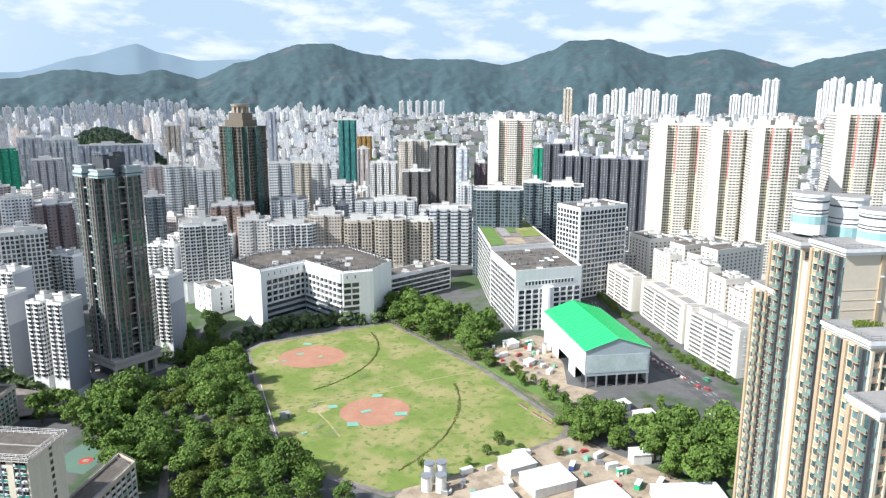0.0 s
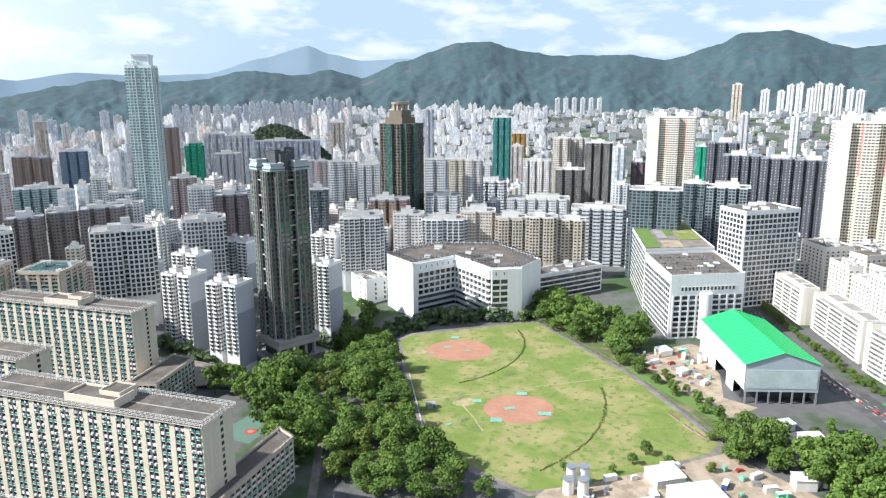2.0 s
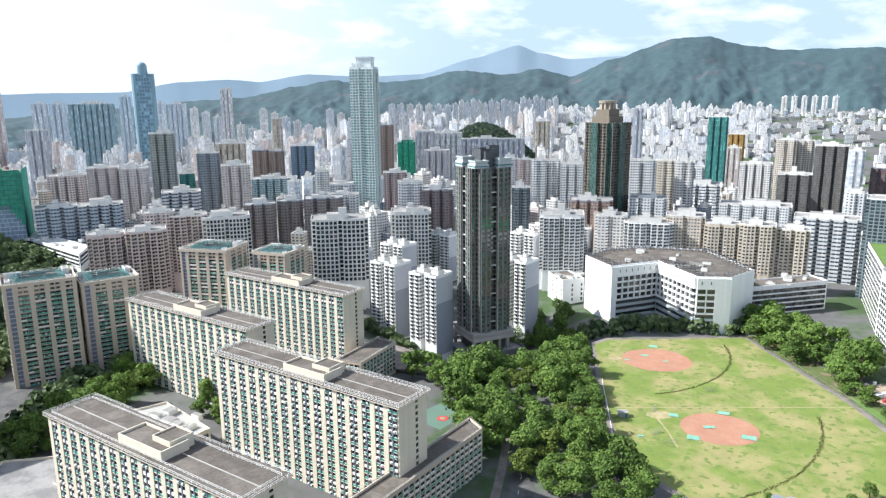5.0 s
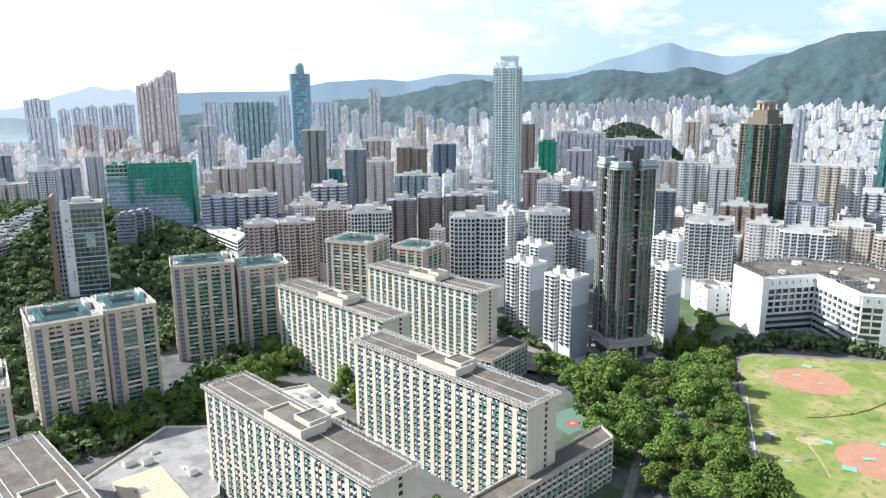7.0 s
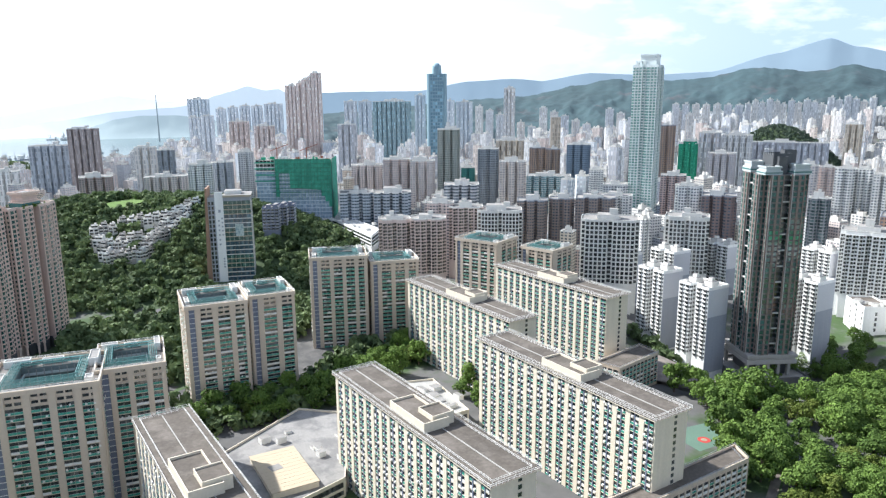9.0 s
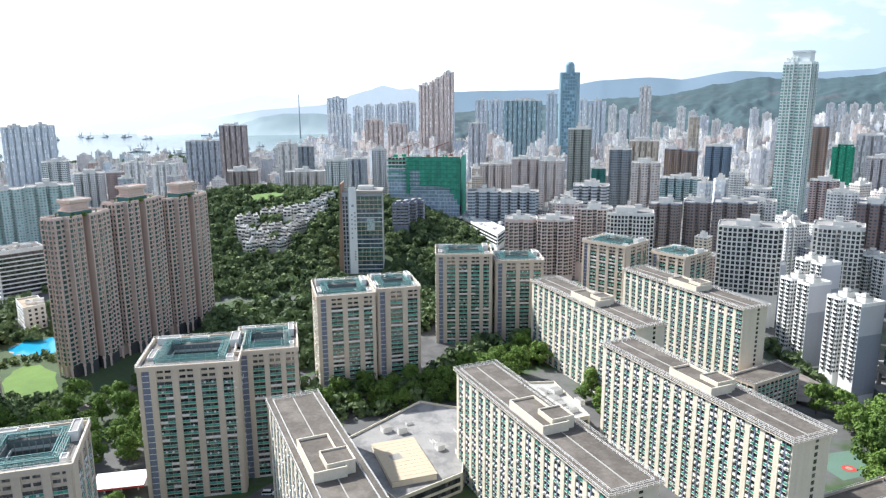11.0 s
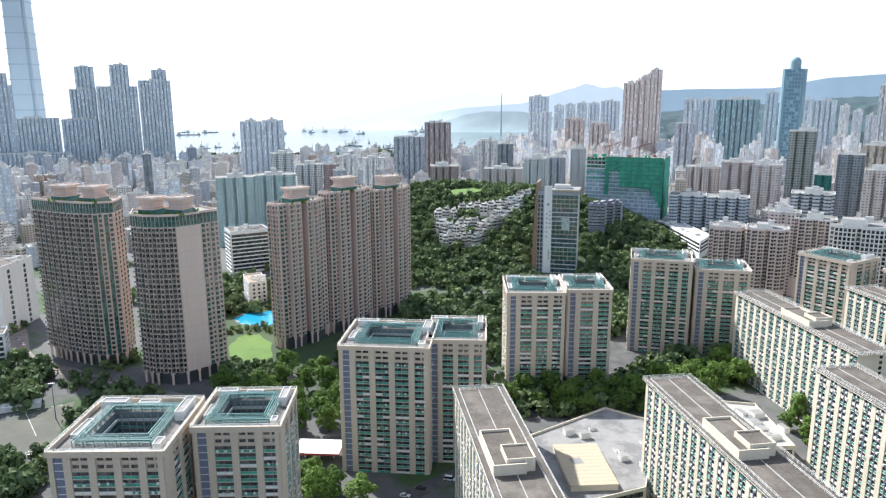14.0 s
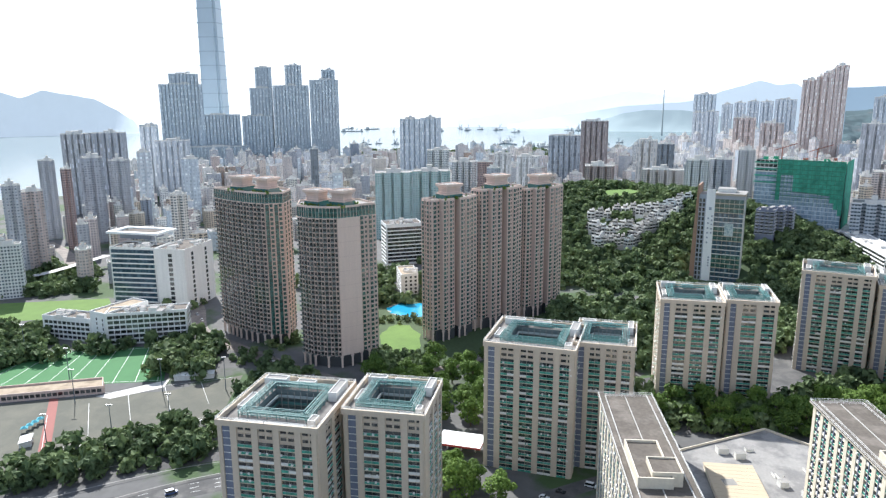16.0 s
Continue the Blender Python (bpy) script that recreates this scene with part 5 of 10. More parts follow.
deck_building("white parking building with open decks and a chevron front", [(-168.9, 547.5), (-140.3, 520.1), (-112.7, 554), (-77.3, 516.1), (-55.1, 524.9), (-47.8, 545.2), (-43.1, 554.9), (-86.6, 612.5), (-132.3, 604.4), (-160, 579)], 7, 4.7, [WHITE, G_DARK, WHITE, WHITE], [("cell", 5.4)], skip=(0, 4, 5), lower=3, top_band=8.1)
deck_building("low white institutional building with ribbon windows", [(-49.7, 572.2), (5.1, 624.8), (-8.1, 638.8), (-62.4, 586.3)], 5, 4.0, [WHITE, G_DARK, WHITE, WHITE], [("band", 4.0)], name="office_building")
def campus_block(fl, fr, br, bl, z):
    """A white block: deep window grid below a blank band with a row of small lights, and a half-round stair."""
    cx, cy = (fl[0] + br[0]) / 2, (fl[1] + br[1]) / 2
    loc = [(p[0] - cx, p[1] - cy) for p in (fl, fr, br, bl)]
    t = thing("campus_building", "white campus building with a louvred front and round stair", "building", pose(cx, cy, 0))
    b = Buf()
    b.prism(loc, -6, z, 0, 1)
    b.ring(loc, z, z + 1.6, 0.5, 0)
    part("wall", b, [WHITE, ROOFGREY], t)
    mats = [WHITE, G_DARK, WHITE, WHITE]
    facade(t, loc[0], loc[1], 0, 8, 3.9, [("pier", 0.9), ("deck", 4.6)], mats, ends=1.5)
    facade(t, loc[0], loc[1], z - 11.0, 1, 4.2, [("gap", 0.7), ("plain", 2.0)], mats, ends=7)
    facade(t, loc[3], loc[0], 0, 10, 4.0, [("slot", 4.2), ("gap", 0.9)], mats, ends=1.5)
    facade(t, loc[1], loc[2], 0, 10, 4.0, [("pier", 1.0), ("slot", 1.6)], mats, ends=1.5)
    b = Buf()
    x, y = loc[0][0] * 0.52 + loc[1][0] * 0.48, loc[0][1] * 0.52 + loc[1][1] * 0.48
    b.tube(x, y, 0, 33, 4.6, 4.6, 20, 0)
    part("round_stair", b, [WHITE], t, "smooth white half-round stair tower")
    def spot(u, v):
        return (loc[0][0] + (loc[1][0] - loc[0][0]) * u + (loc[3][0] - loc[0][0]) * v, loc[0][1] + (loc[1][1] - loc[0][1]) * u + (loc[3][1] - loc[0][1]) * v)
    rng = random.Random(4)
    for i in range(6):
        for j in range(7):
            if rng.random() < 0.2:
                continue
            b = Buf()
            px, py = spot(0.1 + i * 0.145, 0.08 + j * 0.125)
            w, d, h = rng.uniform(3.0, 5.4), rng.uniform(3.4, 6.0), rng.uniform(0.8, 2.0)
            b.box(px - w / 2, py - d / 2, z + 0.5, px + w / 2, py + d / 2, z + h, 0, rng.choice((1, 1, 2)), under=True)
            b.box(px - w / 2 + 0.3, py - d / 2 + 0.3, z, px + w / 2 - 0.3, py + d / 2 - 0.3, z + 0.5, 0)
            part("roof_panel", b, [STEEL, ROOFGREY, OFFWHITE], t)
    return t


campus_block((51.5, 501), (103, 519), (93, 592), (38, 573), 45)
WING = [(38, 575), (93, 594), (81, 708), (28, 722)]
deck_building("long white campus wing with planted roof", WING, 11, 4.2, [OFFWHITE, G_DARK, OFFWHITE, OFFWHITE], [("slot", 4.6), ("gap", 0.9)], roof=PAVING, name="campus_building", top_band=1.5, clutter=False)
for u0, u1, v0, v1, mat, label in ((0.03, 0.25, 0.06, 0.97, LAWN, "strip of roof lawn on the campus wing"), (0.62, 0.95, 0.25, 0.95, GRASS, "dry planted roof bed on the campus wing"), (0.3, 0.58, 0.05, 0.24, SOIL, "tan paved roof court on the campus wing"),
                                   (0.3, 0.44, 0.3, 0.95, ROOFLIGHT, "pale roof walk on the campus wing"), (0.46, 0.58, 0.4, 0.9, LAWN, "small roof lawn on the campus wing")):
    def bed(u, v):
        return (WING[0][0] + (WING[1][0] - WING[0][0]) * u + (WING[3][0] - WING[0][0]) * v, WING[0][1] + (WING[1][1] - WING[0][1]) * u + (WING[3][1] - WING[0][1]) * v)
    b = Buf()
    b.prism([bed(u0, v0), bed(u1, v0), bed(u1, v1), bed(u0, v1)], 47.7, 48.1, 0, 0)
    solid("roof_bed", b, [mat], label, "roof garden", group="roof beds")
deck_building("white office tower with a grid of windows", [(98.9, 619.8), (113.8, 590.4), (159.9, 616.7), (144.9, 646.3)], 18, 4.2, [WHITE, G_DARK, WHITE, WHITE], [("band", 3.5), ("pier", 0.6)], name="office_building")
# long terraces stepping down beside the road, and their planted kerb
def terrace(p, q, deep, floors):
    """A long white block with ribbon windows towards the road and a blank stair tower at each end."""
    dx, dy = q[0] - p[0], q[1] - p[1]
    n = math.hypot(dx, dy)
    nx, ny = -dy / n, dx / n
    cx, cy = (p[0] + q[0]) / 2 + nx * deep / 2, (p[1] + q[1]) / 2 + ny * deep / 2
    t = thing("terrace_block", "long white estate terrace with ribbon windows and a stepped roof", "apartment block", pose(cx, cy, 0, 0, 0, math.degrees(math.atan2(dy, dx))), "white terrace blocks")
    z = floors * 3.0
    b = Buf()
    b.prism(rect(n, deep), -4, z, 0, 1)
    b.ring(rect(n, deep), z, z + 1.0, 0.3, 0)
    part("wall", b, [WARMWHITE, ROOFLIGHT], t)
    mats = [WARMWHITE, G_PALE, WARMWHITE, WARMWHITE]
    y = -deep / 2
    for k in range(3):
        x0, x1 = -n / 2 + 4 + (n - 8) * k / 3, -n / 2 + 4 + (n - 8) * (k + 1) / 3
        facade(t, (x0 + 0.6, y), (x1 - 0.6, y), 0, floors, 3.0, [("band", 5.0)], mats)
        b = Buf()
        b.box(x1 - 0.6, y - 0.5, 0, x1 + 0.6, y, z + 1.4, 0, back=False)
        part("pier", b, [WARMWHITE], t)
        b = Buf()
        b.prism(rect((n - 8) / 3 * 0.9, deep * 0.62, (x0 + x1) / 2, deep * 0.16), z, z + 3.0, 0, 1)
        b.ring(rect((n - 8) / 3 * 0.9, deep * 0.62, (x0 + x1) / 2, deep * 0.16), z + 3.0, z + 3.6, 0.25, 0)
        part("roof_storey", b, [WARMWHITE, ROOFLIGHT], t, "set-back white roof storey")
    facade(t, (n / 2, -deep / 2), (n / 2, deep / 2), 0, floors, 3.0, [("gap", 3.0), ("plain", 2.0)], mats)
    for x in (-n / 2 + 2, n / 2 - 2):
        b = Buf()
        b.prism(rect(4.4, deep * 0.8, x, -1.2), -4, z + 3.6, 0, 1)
        b.ring(rect(4.4, deep * 0.8, x, -1.2), z + 3.6, z + 4.3, 0.25, 0)
        part("stair_tower", b, [WARMWHITE, ROOFLIGHT], t, "blank white stair tower")
    return t


terrace((134.7, 663), (140.4, 609), 15, 8)
terrace((142, 605), (150.5, 553), 15, 8)
terrace((156.8, 548), (166.5, 476), 16, 8)
terrace((165.5, 466), (179.5, 413), 17, 9)
deck_building("white mid-rise estate block with plain walls", [(176.4, 586.3), (181.7, 559.9), (192.8, 562.7), (187.5, 589.2)], 14, 3.0, [WARMWHITE, G_PALE, WARMWHITE, WARMWHITE], [("plain", 2.6), ("gap", 2.4)], name="apartment_block", group="white estate blocks", clutter=True)
deck_building("white mid-rise estate block with plain walls", [(184.4, 560), (189.7, 533.6), (200.8, 536.5), (195.5, 562.8)], 12, 3.0, [WARMWHITE, G_PALE, WARMWHITE, WARMWHITE], [("plain", 2.6), ("gap", 2.4)], name="apartment_block", group="white estate blocks", clutter=True)
deck_building("white mid-rise estate block with plain walls", [(187.2, 532.3), (192.3, 506.1), (203.5, 508.9), (198.3, 535.1)], 15, 3.0, [WARMWHITE, G_PALE, WARMWHITE, WARMWHITE], [("plain", 2.6), ("gap", 2.4)], name="apartment_block", group="white estate blocks", clutter=True)
deck_building("white mid-rise estate block with plain walls", [(192.5, 502), (196.9, 482.7), (216.5, 488), (212.1, 507.5)], 14, 3.0, [WARMWHITE, G_PALE, WARMWHITE, WARMWHITE], [("plain", 2.6), ("gap", 2.4)], name="apartment_block", group="white estate blocks", clutter=True)
deck_building("white mid-rise estate block with plain walls", [(199.7, 482.7), (204.1, 463.4), (223.6, 468.7), (219.3, 488.2)], 12, 3.0, [WARMWHITE, G_PALE, WARMWHITE, WARMWHITE], [("plain", 2.6), ("gap", 2.4)], name="apartment_block", group="white estate blocks", clutter=True)
deck_building("white mid-rise estate block with plain walls", [(201.6, 462), (205.9, 442.8), (225.4, 448.1), (221.1, 467.4)], 15, 3.0, [WARMWHITE, G_PALE, WARMWHITE, WARMWHITE], [("plain", 2.6), ("gap", 2.4)], name="apartment_block", group="white estate blocks", clutter=True)
deck_building("white mid-rise estate block with plain walls", [(174.6, 660.5), (184.9, 627.8), (209.1, 637.1), (198.9, 669.8)], 14, 3.0, [WARMWHITE, G_PALE, WARMWHITE, WARMWHITE], [("plain", 2.6), ("gap", 2.4)], name="apartment_block", group="white estate blocks", clutter=True)
deck_building("white mid-rise estate block with plain walls", [(199.5, 670), (209.8, 637.3), (234.1, 646.7), (223.8, 679.5)], 12, 3.0, [WARMWHITE, G_PALE, WARMWHITE, WARMWHITE], [("plain", 2.6), ("gap", 2.4)], name="apartment_block", group="white estate blocks", clutter=True)
deck_building("white mid-rise estate block with plain walls", [(198.8, 614.6), (206.4, 598.4), (255.5, 624.3), (248, 640.7)], 14, 3.0, [WARMWHITE, G_PALE, WARMWHITE, WARMWHITE], [("plain", 2.6), ("gap", 2.4)], name="apartment_block", group="white estate blocks", clutter=True)
deck_building("white mid-rise estate block with plain walls", [(209.1, 599.2), (216.6, 582.8), (265.9, 608.7), (258.3, 625.1)], 12, 3.0, [WARMWHITE, G_PALE, WARMWHITE, WARMWHITE], [("plain", 2.6), ("gap", 2.4)], name="apartment_block", group="white estate blocks", clutter=True)
deck_building("white mid-rise estate block with plain walls", [(214.4, 581), (222, 564.8), (271.2, 590.5), (263.7, 606.8)], 15, 3.0, [WARMWHITE, G_PALE, WARMWHITE, WARMWHITE], [("plain", 2.6), ("gap", 2.4)], name="apartment_block", group="white estate blocks", clutter=True)
deck_building("grey low institutional building with ribbon windows", [(-457.2, 710.6), (-412.7, 709.3), (-412.2, 736.7), (-457, 737.9)], 7, 4.0, [OFFWHITE, G_DARK, WHITE, WHITE], [("band", 4.0)], name="office_building")
deck_building("small white service building beside the trees", [(-207.8, 567.3), (-187, 545.9), (-173.4, 560.1), (-194.3, 581.1)], 4, 4.0, [WHITE, G_DARK, WHITE, WHITE], [("gap", 8.0), ("plain", 2.4)], name="service_building")
deck_building("white office block with ribbon windows among trees", [(-730.8, -54), (-704.3, -47), (-715.1, -10.4), (-741.6, -17.6)], 10, 3.8, [WHITE, G_DARK, WHITE, WHITE], [("band", 3.6)], name="office_building")
deck_building("white school block with open corridors", [(-471.6, -227), (-481.7, -174), (-498, -177), (-488, -230)], 6, 3.5, [WHITE, G_DARK, WHITE, WHITE], [("deck", 4.0)], name="school_building", top_band=1.0)
deck_building("blank white school hall with a tan roof", [(-479, -240.5), (-471.4, -227.3), (-503, -209), (-511, -223)], 6, 3.3, [WHITE, G_DARK, WHITE, WHITE], [("gap", 6.0), ("plain", 2.0)], name="school_building", roof=SOIL, clutter=False)
deck_building("grey school tower with a framed roof canopy", [(-581.6, -269.6), (-575.1, -229.6), (-600, -224.8), (-606.5, -264.7)], 11, 4.1, [OFFWHITE, G_BLUE, GREYWALL, GREYWALL], [("band", 4.0)], name="school_building", top_band=1.0)
canopy([(-606.1, -282.4), (-593.5, -233.9), (-619.9, -226.2), (-632.4, -274.7)], 50.0)
deck_building("pale school tower with a narrow stair window", [(-557.9, -222.5), (-552.6, -197.6), (-593.5, -187.6), (-598.8, -212.4)], 12, 3.9, [OFFWHITE, G_DARK, WHITE, WHITE], [("gap", 9.5), ("slot", 3.4), ("gap", 9.5)], name="school_building")
deck_building("low white school wing", [(-490, -280), (-479.2, -241), (-494, -236), (-505, -275)], 4, 3.4, [WHITE, G_DARK, WHITE, WHITE], [("deck", 4.0)], name="school_building")


deck_building("old white apartment house with a tan flat roof among trees", [(-622, -33), (-591, -27.4), (-596, -13), (-626, -18)], 5, 3.4, [OFFWHITE, G_DARK, WHITE, WHITE], [("gap", 1.6), ("plain", 2.2)], name="apartment_house", category="apartment block", roof=SOIL, top_band=0.6)


# ---- tall white estate towers ----
def estate_tower(x, y, rz, w, d, floors):
    t = thing("estate_tower", "very tall off-white estate tower with red and yellow stripes", "apartment block", pose(x, y, 0, 0, 0, rz), "tall estate towers")
    fh = 2.8
    z = floors * fh + 6
    n, c = 5.0, w * 0.16
    plan = [(-w / 2, -d / 2), (-c * 1.6, -d / 2), (-c * 1.6, -d / 2 + n), (-c * 0.4, -d / 2 + n), (-c * 0.4, -d / 2 - 1), (c, -d / 2 - 1), (c, -d / 2 + n), (c * 2, -d / 2 + n), (c * 2, -d / 2), (w / 2, -d / 2), (w / 2, d / 2), (-w / 2, d / 2)]
    b = Buf()
    b.prism(plan, -10, z, 0, 1)
    part("wall", b, [WARMWHITE, ROOFLIGHT], t)
    mats = [WARMWHITE, G_PALE, WARMWHITE, WARMWHITE]
    for k, (p, q) in enumerate(edges(plan)):
        n = math.hypot(q[0] - p[0], q[1] - p[1])
        if n < 3 or k == 0:
            continue
        if k in (2, 6):
            facade(t, p, q, 6, floors, fh, [("plain", 2.6)], [YELLOWISH, G_DARK, OFFWHITE, OFFWHITE])
            b = Buf()
            b.box(q[0] - 1.2, q[1] - 1.2, z * 0.66, q[0] - 0.1, q[1], z - 1, 0, back=False)
            b.box(q[0] - 1.2, q[1] - 1.2, 6, q[0] - 0.1, q[1], z * 0.66, 1, back=False)
            part("stripe", b, [SALMON, YELLOWISH], t, "red stripe over pale yellow")
        else:
            facade(t, p, q, 6, floors, fh, [("plain", 2.9)], mats, blind=True)
    b = Buf()
    b.ring(plan, z, z + 1.2, 0.3, 0)
    part("parapet", b, [WARMWHITE], t)
    for cx in (-w * 0.25, w * 0.2):
        b = Buf()
        b.prism(rect(w * 0.26, d * 0.5, cx, 1), z, z + 7, 0, 1)
        b.box(cx - 3, -2, z + 7, cx + 3, 3, z + 10, 0, 1)
        part("roof_house", b, [WARMWHITE, ROOFLIGHT], t)
    return t


estate_tower(237.7, 728.9, -9.2, 54.3, 28.0, 49)
estate_tower(276.5, 692.9, -9.3, 43.4, 28.0, 48)
estate_tower(305.6, 669.5, -9.3, 42.4, 28.0, 49)
estate_tower(407.3, 711.5, -9.3, 50.9, 28.0, 53)
estate_tower(87.6, 961.1, -9, 57.7, 28.0, 48)



# ---- green-roofed hall ----
def green_hall(x, y, rz, w, d):
    t = thing("works_hall", "white clad works hall under a bright green gable roof", "hall", pose(x, y, 0, 0, 0, rz))
    clad = material("white_cladding", (0.74, 0.75, 0.74), vary=0.06, streak=0.06)
    panel = material("grey_gable_sheet", (0.38, 0.43, 0.45), vary=0.08)
    eave, ridge = 23.5, 30.0
    hw, hd = w / 2, d / 2
    b = Buf()
    b.quad((-hw, -hd, 8), (hw, -hd, 8), (hw, -hd, eave), (-hw, -hd, eave), 0)
    b.quad((hw, hd, 0), (-hw, hd, 0), (-hw, hd, eave), (hw, hd, eave), 0)
    b.quad((-hw, -hd, 0), (-hw * 0.2, -hd, 0), (-hw * 0.2, -hd, 8), (-hw, -hd, 8), 0)
    b.quad((hw * 0.3, -hd, 0), (hw * 0.6, -hd, 0), (hw * 0.6, -hd, 8), (hw * 0.3, -hd, 8), 0)
    part("side_wall", b, [clad], t)
    banner = material("gable_banner", (0.42, 0.50, 0.47), vary=0.12, stain=(0.5, 0.56, 0.55), stain_scale=0.15)
    for s in (1, -1):
        b = Buf()
        pts = [(s * hw, -s * hd, 7), (s * hw, s * hd, 7), (s * hw, s * hd, eave), (s * hw, 0, ridge), (s * hw, -s * hd, eave)]
        b.poly(pts, 0)
        b.box(min(s * hw, s * hw + s * 0.2), -hd + 1, 9, max(s * hw, s * hw + s * 0.2), hd - 1, 20, 1)
        part("gable", b, [panel, banner], t, "grey sheeted gable")
    for k in range(7):
        yy = -hd + 1 + k * (d - 2) / 6
        for s in (1, -1):
            b = Buf()
            b.box(s * hw - 0.4, yy - 0.4, 0, s * hw + 0.4, yy + 0.4, 7.2, 0)
            part("post", b, [STEEL], t)
    # dark floor and backing sheet imitate the shade inside the open bay
    b = Buf()
    b.box(-hw + 1, -hd + 1, 0, hw - 1.5, hd - 1, 0.2, 0)
    b.quad((hw - 8, -hd + 1, 0), (hw - 8, hd - 1, 0), (hw - 8, hd - 1, 9), (hw - 8, -hd + 1, 9), 0)
    part("dark_bay", b, [DARKTILE], t, "dark floor and sheet standing for shade in the open bay")
    o = 0.8
    for s in (1, -1):
        n = 20
        for k in range(n):
            b = Buf()
            xa, xb = -hw - o + (w + 2 * o) * k / n, -hw - o + (w + 2 * o) * (k + 1) / n
            a, c = (xa, s * (hd + o), eave - 0.3), (xb, s * (hd + o), eave - 0.3)
            p, q = (xb, 0, ridge + 0.25), (xa, 0, ridge + 0.25)
            b.quad(*((a, c, p, q) if s < 0 else (c, a, q, p)), 0)
            b.beam((xa, s * (hd + o), eave - 0.2), (xa, 0, ridge + 0.35), 0.12, 0)
            part("roof_sheet", b, [GREENROOF], t, "bright green ribbed roof sheet")
    return t


green_hall(96.8, 441.1, -80.5, 80.2, 40.7)


# ---- singular towers ----
def jade_tower(x, y, rz):
    t = thing("residential_tower", "very slender pale grey tower with light green glass", "apartment block", pose(x, y, ground_z(x, y), 0, 0, rz))
    pale = material("pale_aqua_tile", (0.70, 0.75, 0.73), vary=0.05)
    jade = glazing("jade_window", (0.10, 0.26, 0.23), (0.42, 0.58, 0.54))
    mats = [pale, jade, WHITE, pale]
    w, d, h = 27.0, 24.0, 202.0 - ground_z(x, y)
    pts = [(-w / 2, -d / 2), (-3, -d / 2), (-3, -d / 2 + 2), (3, -d / 2 + 2), (3, -d / 2), (w / 2, -d / 2), (w / 2, -3), (w / 2 - 2, -3), (w / 2 - 2, 3), (w / 2, 3), (w / 2, d / 2), (-w / 2, d / 2)]
    b = Buf()
    b.prism(pts, 22, h, 0, 0)
    part("wall", b, [pale], t)
    fl = int((h - 45) / 3.1)
    for k, (p, q) in enumerate(edges(pts)):
        if k in (11, 10) or math.hypot(q[0] - p[0], q[1] - p[1]) < 2.4:
            continue
        facade(t, p, q, 45, fl, 3.1, [("bay", 2.4), ("fin", 0.7)] if k in (0, 4) else [("balcony", 2.6), ("fin", 0.5), ("bay", 2.0)], mats)
    b = Buf()
    b.prism(rect(w * 0.62, d * 0.7, 2, 0), h, h + 9, 0, 0)
    b.ring(rect(w * 0.66, d * 0.74, 2, 0), h + 9, h + 11, 0.8, 0)
    for k in range(3):
        b.box(-w * 0.42 + k * 4, -d * 0.42, h, -w * 0.42 + k * 4 + 2.6, -d * 0.2, h + 4, 0)
    part("crown", b, [pale], t)
    b = Buf()
    b.tube(-8, 0, -5, 40, 14, 14, 20, 0)
    b.prism(rect(40, 34, 4, 2), -5, 26, 1, 1)
    part("podium", b, [GREYWALL, OFFWHITE], t, "banded grey podium")
    for k in range(6):
        b = Buf()
        b.prism(rect(40.6, 34.6, 4, 2), 2 + k * 4, 3.4 + k * 4, 0, 0)
        part("podium_band", b, [GREYWALL], t)
    return t


jade_tower(-479.1, 687.8, 19.8)


def bronze_tower(x, y, rz):
    t = thing("residential_tower", "bronze brown tower with green glass corners and a round crown", "apartment block", pose(x, y, ground_z(x, y), 0, 0, rz))
    mats = [BRONZE, G_DARK, BRONZE, BRONZE]
    green = [BRONZE, G_GREEN, BRONZE, material("bottle_glass", (0.06, 0.13, 0.115), rough=0.15, vary=0.2, spec=0.7)]
    fh, floors = 3.0, 48
    z = floors * fh
    s = 17.0
    plan = [(-s, -s + 4), (-s + 4, -s + 4), (-s + 4, -s), (-4, -s), (-4, -s - 3), (4, -s - 3), (4, -s), (s - 4, -s), (s - 4, -s + 4), (s, -s + 4), (s, -4), (s + 3, -4), (s + 3, 4), (s, 4), (s, s), (-s, s), (-s, 4), (-s - 3, 4), (-s - 3, -4), (-s, -4)]
    b = Buf()
    b.prism(plan, 0, z, 0, 0)
    part("wall", b, [BRONZE], t)
    for k, (p, q) in enumerate(edges(plan)):
        n = math.hypot(q[0] - p[0], q[1] - p[1])
        if n < 2 or k in (14, 15):
            continue
        facade(t, p, q, 0, floors, fh, [("curtain", 2.0)] if n < 4.5 or k in (4, 11, 17) else [("pier", 0.7), ("bay", 2.0), ("plain", 1.8)], green if n < 4.5 or k in (4, 11, 17) else mats)
    b = Buf()
    for r, za, zb in ((11, z, z + 6), (8, z + 6, z + 13)):
        b.prism(rect(2 * r, 2 * r), za, zb, 0, 0)
    for k in range(10):
        a = k * math.pi / 5
        b.box(math.cos(a) * 7 - 0.8, math.sin(a) * 7 - 0.8, z + 13, math.cos(a) * 7 + 0.8, math.sin(a) * 7 + 0.8, z + 19, 1)
    b.tube(0, 0, z + 13, z + 19, 6, 6, 16, 1)
    b.tube(0, 0, z + 19, z + 21.5, 8.5, 9.2, 20, 1)
    part("crown", b, [BRONZE, material("tan_stone", (0.40, 0.34, 0.27))], t, "round tan drum crown")
    return t


bronze_tower(-203.4, 716.1, -22.5)


